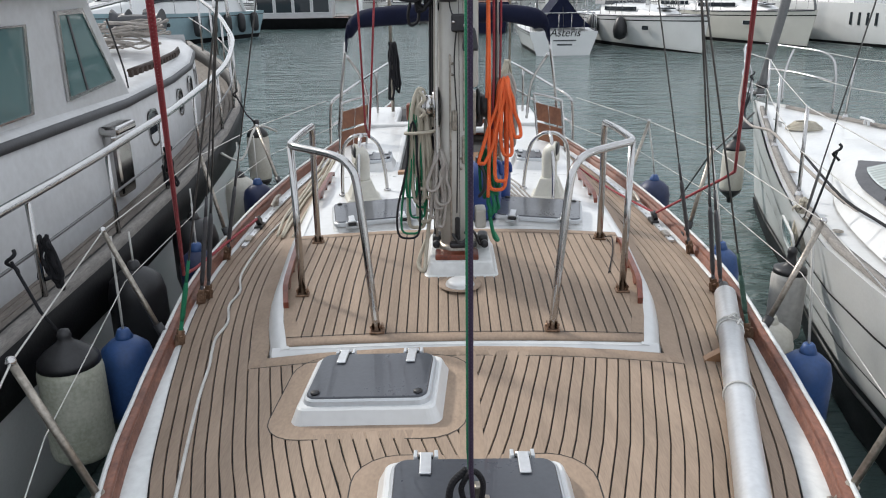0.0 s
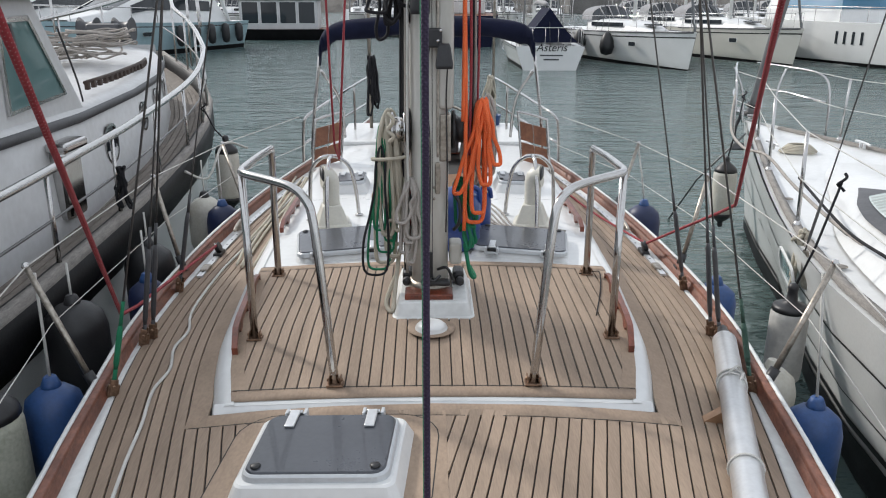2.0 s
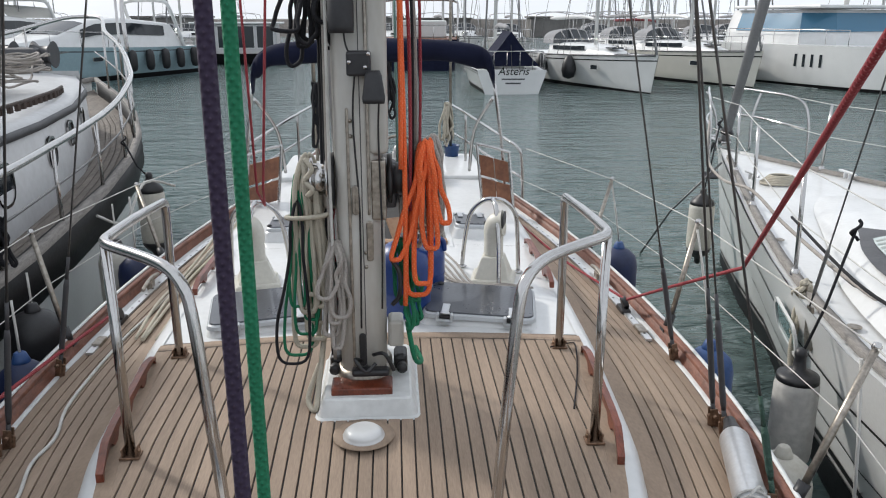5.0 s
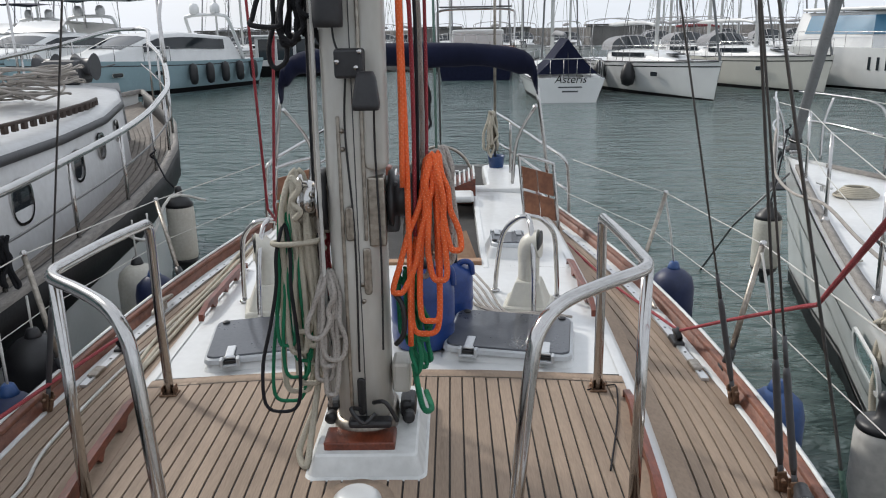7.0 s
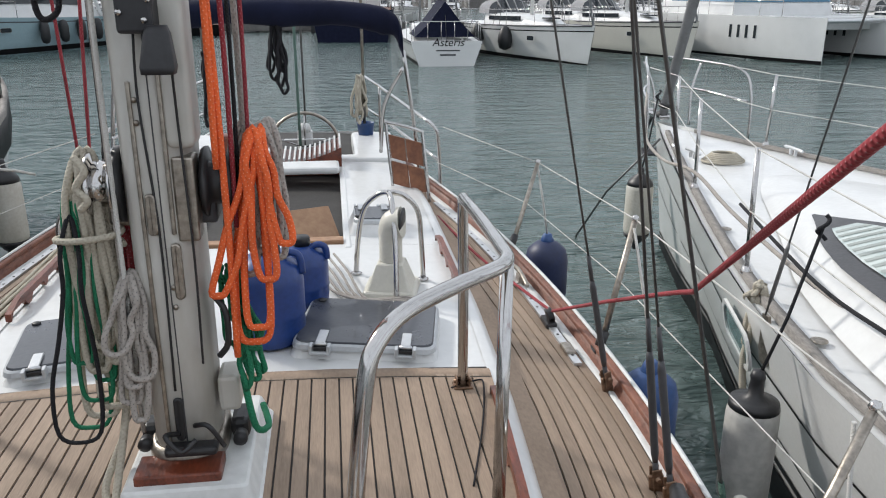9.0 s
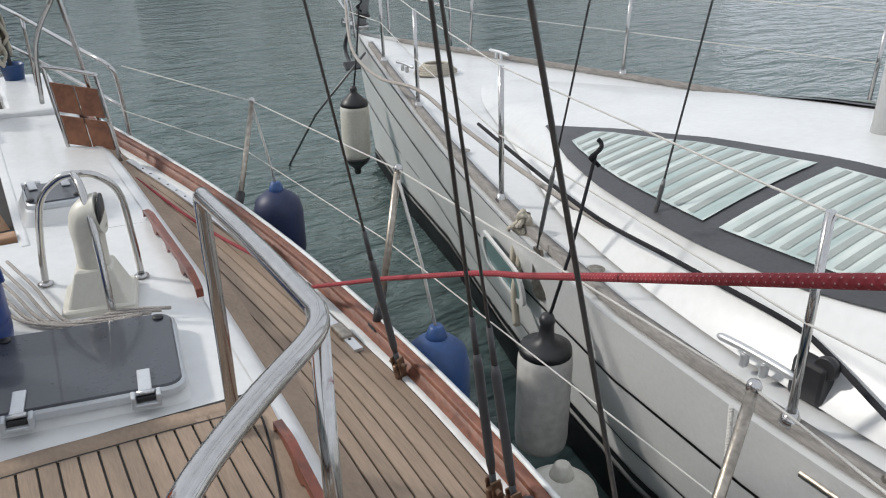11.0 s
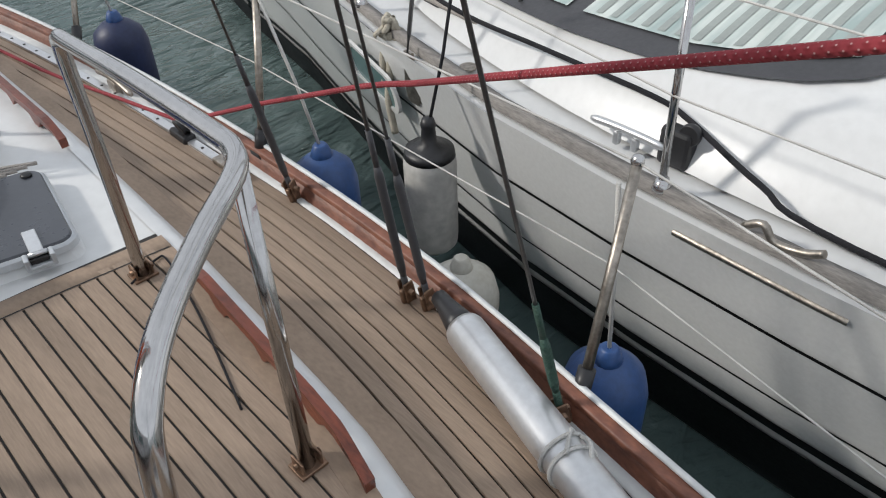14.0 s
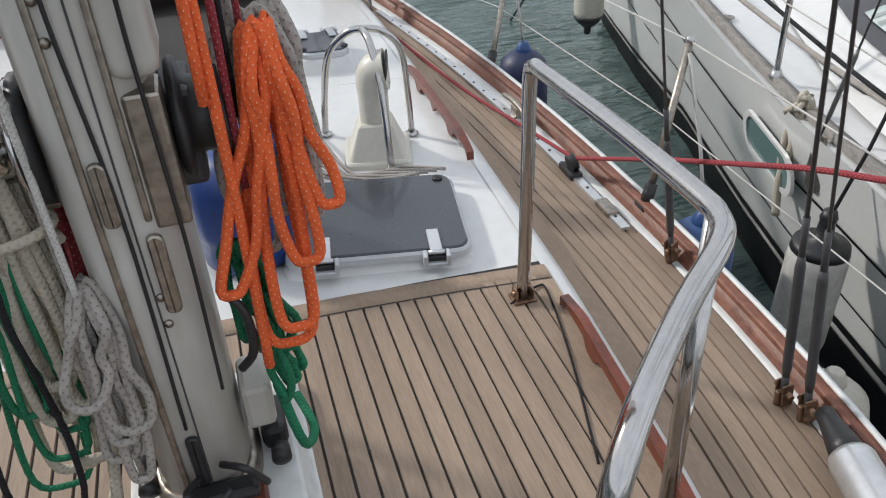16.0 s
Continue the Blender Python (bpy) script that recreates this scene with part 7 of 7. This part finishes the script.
    tube(bm, smooth([(0, my - 0.15, F + 1.5), (0, my - 1.5, F + 1.62), (0, my - 0.42 * L, F + 1.55)], 4), [0.07] * 4 + [0.10] * 4 + [0.06], 10)
    part("boom_cover", bm, boom_m, b, "covered mainsail on the boom")
    for s in (-1, 1):
        for y, top in ((my, mast_h), (my - 0.5, mast_h * 0.55)):
            tube_part("shroud", [(s * (float(np.interp(y, ys, hb)) - 0.1), y, F), (0, my, F + top)], 0.012, WIRE, b, 0, 5)
        tube_part("spreader", [(0, my, F + mast_h * 0.5), (s * 0.9, my - 0.1, F + mast_h * 0.5)], 0.03, HULL_WHITE, b, 0, 6)
    tube_part("forestay", [(0, L - 0.15, F * 1.15), (0, my, F + mast_h)], 0.05, GREY_CANVAS, b, 0, 8, "furled foresail")
    tube_part("backstay", [(0, 0.1, F), (0, my, F + mast_h)], 0.010, WIRE, b, 0, 5)
    for t in fenders:
        x = side * (float(np.interp(t * L, ys, hb)) + 0.14)
        bm = B()
        lathe(bm, [(0.03, -0.50), (0.24, -0.42), (0.31, -0.14), (0.28, 0.12), (0.17, 0.38), (0.03, 0.50)], 12, pose(x, t * L, F * 0.66))
        part("hull_fender", bm, BLACKPLASTIC, b, "black fender")
    return b


aster = far_sloop("white sailing boat seen from its lettered stern, navy boom tent", (4.9, 43.0), -1, 11.2, 3.1, 1.15, 14, NAVY, (), 1, GREY_CANVAS, 0.86, tent=True)
# its name on the transom
for txt, size, z, sh in (("Asteris", 0.42, 0.74, 0.25), ):
    cu = bpy.data.curves.new("lettering", "FONT")
    cu.body, cu.size, cu.align_x, cu.shear, cu.extrude = txt, size, "CENTER", sh, 0.004
    tmp = bpy.data.objects.new("lettering", cu)
    scene.collection.objects.link(tmp)
    bpy.context.view_layer.update()
    me = bpy.data.meshes.new_from_object(tmp.evaluated_get(bpy.context.evaluated_depsgraph_get()))
    bpy.data.objects.remove(tmp)
    me.materials.clear()
    me.materials.append(HULL_BLACK)
    ob = new("lettering", me)
    ob.parent, ob.matrix_basis = aster, pose(0.05, -0.012, z, 90, 0, 0)
    tagged(ob, "dark name lettering")
bm = B()
box(bm, (0.05, -0.01, 0.58), (0.9, 0.006, 0.05))
box(bm, (0.05, -0.01, 0.42), (0.6, 0.006, 0.06))
part("lettering_bar", bm, GREYPLASTIC, aster, "unreadable lettering")
far_sloop("white sailing boat with black fenders and grey sprayhood", (10.2, 31.2), 193, 11.5, 3.6, 1.6, 15, GREY_CANVAS, (0.2, 0.42, 0.62), 1)
far_sloop("cream sailing boat with dark stripe and sprayhood", (15.4, 33.6), 194, 11.5, 3.8, 1.65, 15, GREY_CANVAS, (0.3,), 1, hull_m=HULL_CREAM)
far_sloop("white sailing boat with maroon covers", (18.5, 47.0), 200, 11, 3.4, 1.4, 14, MAROON, (), -1, MAROON)
motor_yacht("motor_yacht", "pale blue motor yacht with dark windows and fenders", (-17.6, 33.6), 154, 14.0, 4.2, 1.7, HULL_PALEBLUE, False, 5, True, -1)
motor_yacht("motor_yacht", "cream motor yacht with flybridge and navy canvas", (-22.2, 35.5), 168, 14.0, 4.4, 1.8, HULL_PALEBLUE, True, 3, True, -1)
motor_yacht("motor_yacht", "white motor yacht with a radar arch", (-27.5, 40.0), 170, 15.0, 4.6, 1.8, HULL_WHITE, True, 2, True, 1)

# catamaran
cat_ = thing("catamaran", "white catamaran with blue window covers", "catamaran", Matrix.Translation((21.8, 31.6, WATER)) @ pose(0, 0, 0, 0, 0, 196))
for cx in (-2.6, 2.6):
    ys, hb = stations(11.5, 1.7, 0.9, 2.6)
    ys = [y - 11.5 for y in ys]
    for i_, (nm, mt) in enumerate((("hull_skin", HULL_WHITE),)):
        bm = B()
        for s in (-1, 1):
            loft(bm, [[(cx + s * b * k, y, z) for k, z in ((1, 1.75), (1.0, 1.0), (0.92, 0.3), (0.8, 0), (0.5, -0.35))] for y, b in zip(ys, hb)])
        loft(bm, [[(cx + f * b, y, 1.75) for f in (-1, 0, 1)] for y, b in zip(ys, hb)])
        part(nm, bm, mt, cat_)
    bm = B()
    for s in (-1, 1):
        loft(bm, [[(cx + s * (b * k + 0.006), y, z) for k, z in ((0.86, 0.14), (0.78, -0.02))] for y, b in zip(ys, hb)])
    part("boot_stripe", bm, HULL_BLACK, cat_)
    for s in (-1, 1):
        for k in range(4):
            bm = B()
            y = -3.0 - 0.42 * k
            box(bm, (cx + s * (float(np.interp(y, ys, hb)) + 0.004), y, 1.12), (0.02, 0.14, 0.52), 0.008)
            part("hull_window", bm, GLASS_DARK, cat_, "narrow dark hull window")
bm = B()
box(bm, (0, -6.2, 1.45), (4.6, 8.6, 0.55), 0.05)
box(bm, (0, -1.6, 1.55), (4.4, 0.35, 0.2), 0.05)
part("bridge_deck", bm, GEL, cat_)
bm = B()
loft(bm, [[(x, y, z) for x, y in ((3.0 - k, -9.5), (3.0 - k, -4.6 - k), (1.8 - k * 0.5, -3.7 - k), (-1.8 + k * 0.5, -3.7 - k), (-3.0 + k, -4.6 - k), (-3.0 + k, -9.5))] for k, z in ((0, 1.7), (0.12, 2.2), (0.45, 3.15), (0.5, 3.2))], closed=True, caps=True, shade=False)
part("cabin", bm, GEL, cat_)
bm = B()
loft(bm, [[(x, y, z) for x, y in ((3.03 - k, -8.8), (3.03 - k, -4.58 - k), (1.82 - k * 0.5, -3.66 - k), (-1.82 + k * 0.5, -3.66 - k), (-3.03 + k, -4.58 - k), (-3.03 + k, -8.8))] for k, z in ((0.14, 2.28), (0.42, 3.06))], shade=False)
part("window_cover", bm, GLASS_BLUE, cat_, "blue window covers")
bm = B()
box(bm, (0, -6.5, 3.32), (5.6, 5.4, 0.14), 0.05)
part("hard_top", bm, GEL, cat_, "white hard top")
for x in (-2.6, 2.6):
    rail_run(cat_, [(x + math.copysign(0.5, x), y, 1.75) for y in (-9, -7.5, -6, -4.5, -3, -1.8)], 0.62, 1, 0.018)
tube_part("crossbeam", [(-2.6, -0.9, 1.6), (2.6, -0.9, 1.6)], 0.09, ALU, cat_, 0, 10)
tube_part("mast_tube", [(0, -5.2, 3.3), (0, -5.2, 18)], 0.11, HULL_WHITE, cat_, 0, 10)

# wooden wheelhouse launch on the pontoon
lau = thing("launch", "dark wooden wheelhouse launch with dark windows", "motor boat", Matrix.Translation((-13.2, 49.5, WATER)) @ pose(0, 0, 0, 0, 0, 92))
ys, hb = stations(7.5, 2.6, 0.8)
hull(lau, [y - 7.5 for y in ys], hb, [0.62] * 15, HULL_BLACK, BROWNWOOD, flare=0.2)
bm = B()
box(bm, (0, -4.3, 1.42), (2.0, 4.6, 1.7), 0.08)
box(bm, (1.06, -1.2, 0.95), (0.3, 0.4, 0.7), 0.05)
part("wheelhouse", bm, GEL_SHADED, lau, "pale glazed wheelhouse")
bm = B()
box(bm, (0, -4.3, 2.32), (2.3, 5.2, 0.12), 0.05)
part("roof", bm, GEL, lau, "pale roof")
for s in (-1, 1):
    for k in range(4):
        y = -5.95 + 1.1 * k
        window(lau, [(s * 1.01, y - 0.46, 0.95), (s * 1.01, y + 0.46, 0.95), (s * 1.01, y + 0.46, 2.15), (s * 1.01, y - 0.46, 2.15)], (s, 0, 0), GLASS_DARK, GEL, "side_window", 0.05)
# pontoon with posts
pon = thing("pontoon", "dark timber pontoon on piles at the far quay", "pontoon", kind="structure")
bm = B()
box(bm, (-8.0, 53.0, WATER + 0.35), (26, 2.2, 0.5), 0.05)
part("pontoon_deck", bm, CONCRETE, pon)
for k in range(6):
    tube_part("pile", [(-19 + 4.6 * k, 51.7, WATER - 0.5), (-19 + 4.6 * k, 51.7, WATER + 1.7)], 0.17, HULL_WHITE if k % 2 else GREYPLASTIC, pon, 0, 10, "mooring pile")
# dark-hulled yacht with a stern arch
dk = thing("motor_yacht", "dark blue hulled yacht with a steel stern arch and solar panel", "motor boat", Matrix.Translation((1.6, 46.0, WATER)) @ pose(0, 0, 0, 0, 0, -4))
ys, hb = stations(12, 4.6, 0.92)
hull(dk, ys, hb, [1.7] * 15, NAVY, BROWNWOOD, flare=0.25)
bm = B()
box(bm, (0, 6.0, 2.2), (3.0, 5, 1.0), 0.1)
part("deckhouse", bm, GEL, dk, "white deckhouse")
for s in (-1, 1):
    tube_part("arch_tube", [(s * 2.1, 0.3, 1.7), (s * 2.15, 0.5, 3.3), (s * 1.9, 0.7, 3.75), (0, 0.75, 3.8)], 0.05, STEEL, dk, 4, 8)
    tube_part("arch_tube", [(s * 2.1, 1.6, 1.7), (s * 2.15, 1.6, 3.3), (s * 1.9, 1.5, 3.75), (0, 1.5, 3.8)], 0.05, STEEL, dk, 4, 8)
bm = B()
box(bm, (0, 1.1, 3.92), (4.0, 1.4, 0.06), 0.01)
part("solar_panel", bm, GREYPLASTIC, dk, "grey solar panel")
rail_run(dk, [(x, 0.1, 1.7) for x in (-2.0, -1.3, -0.6, 0.1, 0.8, 1.5, 2.0)], 0.75, 1, 0.022)
# the front row lies a little nearer than first laid out
for ob in list(scene.objects):
    if ob.parent is None and ob.name.split(".")[0] in ("sailing_boat", "motor_yacht", "catamaran") and ob.matrix_basis.translation.y > 25:
        ob.matrix_basis = Matrix.Translation((0, 1, WATER)) @ Matrix.Scale(0.92, 4) @ Matrix.Translation((0, -1, -WATER)) @ ob.matrix_basis
# boats packed behind, their masts against the sky
base = far_sloop("white sailing boat in the packed rows behind", (-6.0, 62.0), 175, 11, 3.4, 1.4, 14, GREY_CANVAS, (), 1, GREY_CANVAS, group="far sailing boats")
rnd = random.Random(11)
for x, y, a, k in ((-36, 58, 170, 1.1), (-30, 66, 186, 0.95), (-24, 62, 178, 1.05), (-16, 70, 182, 1.15), (-11, 66, 172, 0.9), (3, 60, 184, 1.0), (9, 66, 178, 1.12), (14, 60, 183, 0.92), (21, 58, 176, 1.1), (26, 66, 181, 1.0), (31, 56, 174, 1.15), (37, 64, 186, 0.95), (6.5, 74, 176, 1.2), (18, 76, 180, 1.2), (-20, 78, 180, 1.2), (12, 48, 190, 1.0), (24, 46, 186, 1.0), (28.5, 44, 184, 1.0), (33, 47, 178, 1.0), (-3, 66, 178, 1.0), (-26, 52, 176, 1.0), (-33, 50, 180, 1.0), (0, 72, 182, 1.0), (22, 70, 182, 1.0)):
    copy_thing(base, Matrix.Translation((x, y, WATER)) @ pose(0, 0, 0, 0, 0, a + 0.0))
# breakwater and low sheds
bw = thing("breakwater", "dark stone breakwater closing the harbour", "breakwater", kind="structure")
bm = B()
rnd = random.Random(6)
secs = []
for k in range(60):
    x = -140 + 280 * k / 59
    j = rnd.uniform(-0.15, 0.15)
    secs.append([(x, 118, WATER - 0.5), (x, 121, 0.4 + j), (x, 122.5, 1.3 + j * 0.5), (x, 126, 1.35), (x, 128, WATER - 0.5)])
loft(bm, secs, shade=False)
part("stone_wall", bm, STONE, bw)
for x, w, h in ((-2, 7, 2.6), (6, 10, 2.4), (24, 9, 2.6), (-30, 10, 2.6)):
    sd = thing("harbour_shed", "low dark harbour shed on the quay", "shed", Matrix.Translation((x, 116, WATER)), group="harbour sheds")
    bm = B()
    box(bm, (0, 0, h / 2), (w, 4, h), 0.05)
    part("shed_wall", bm, CONCRETE, sd)
    bm = B()
    box(bm, (0, 0, h + 0.12), (w + 0.6, 4.6, 0.22), 0.05)
    part("shed_roof", bm, STONE, sd, "dark flat roof")
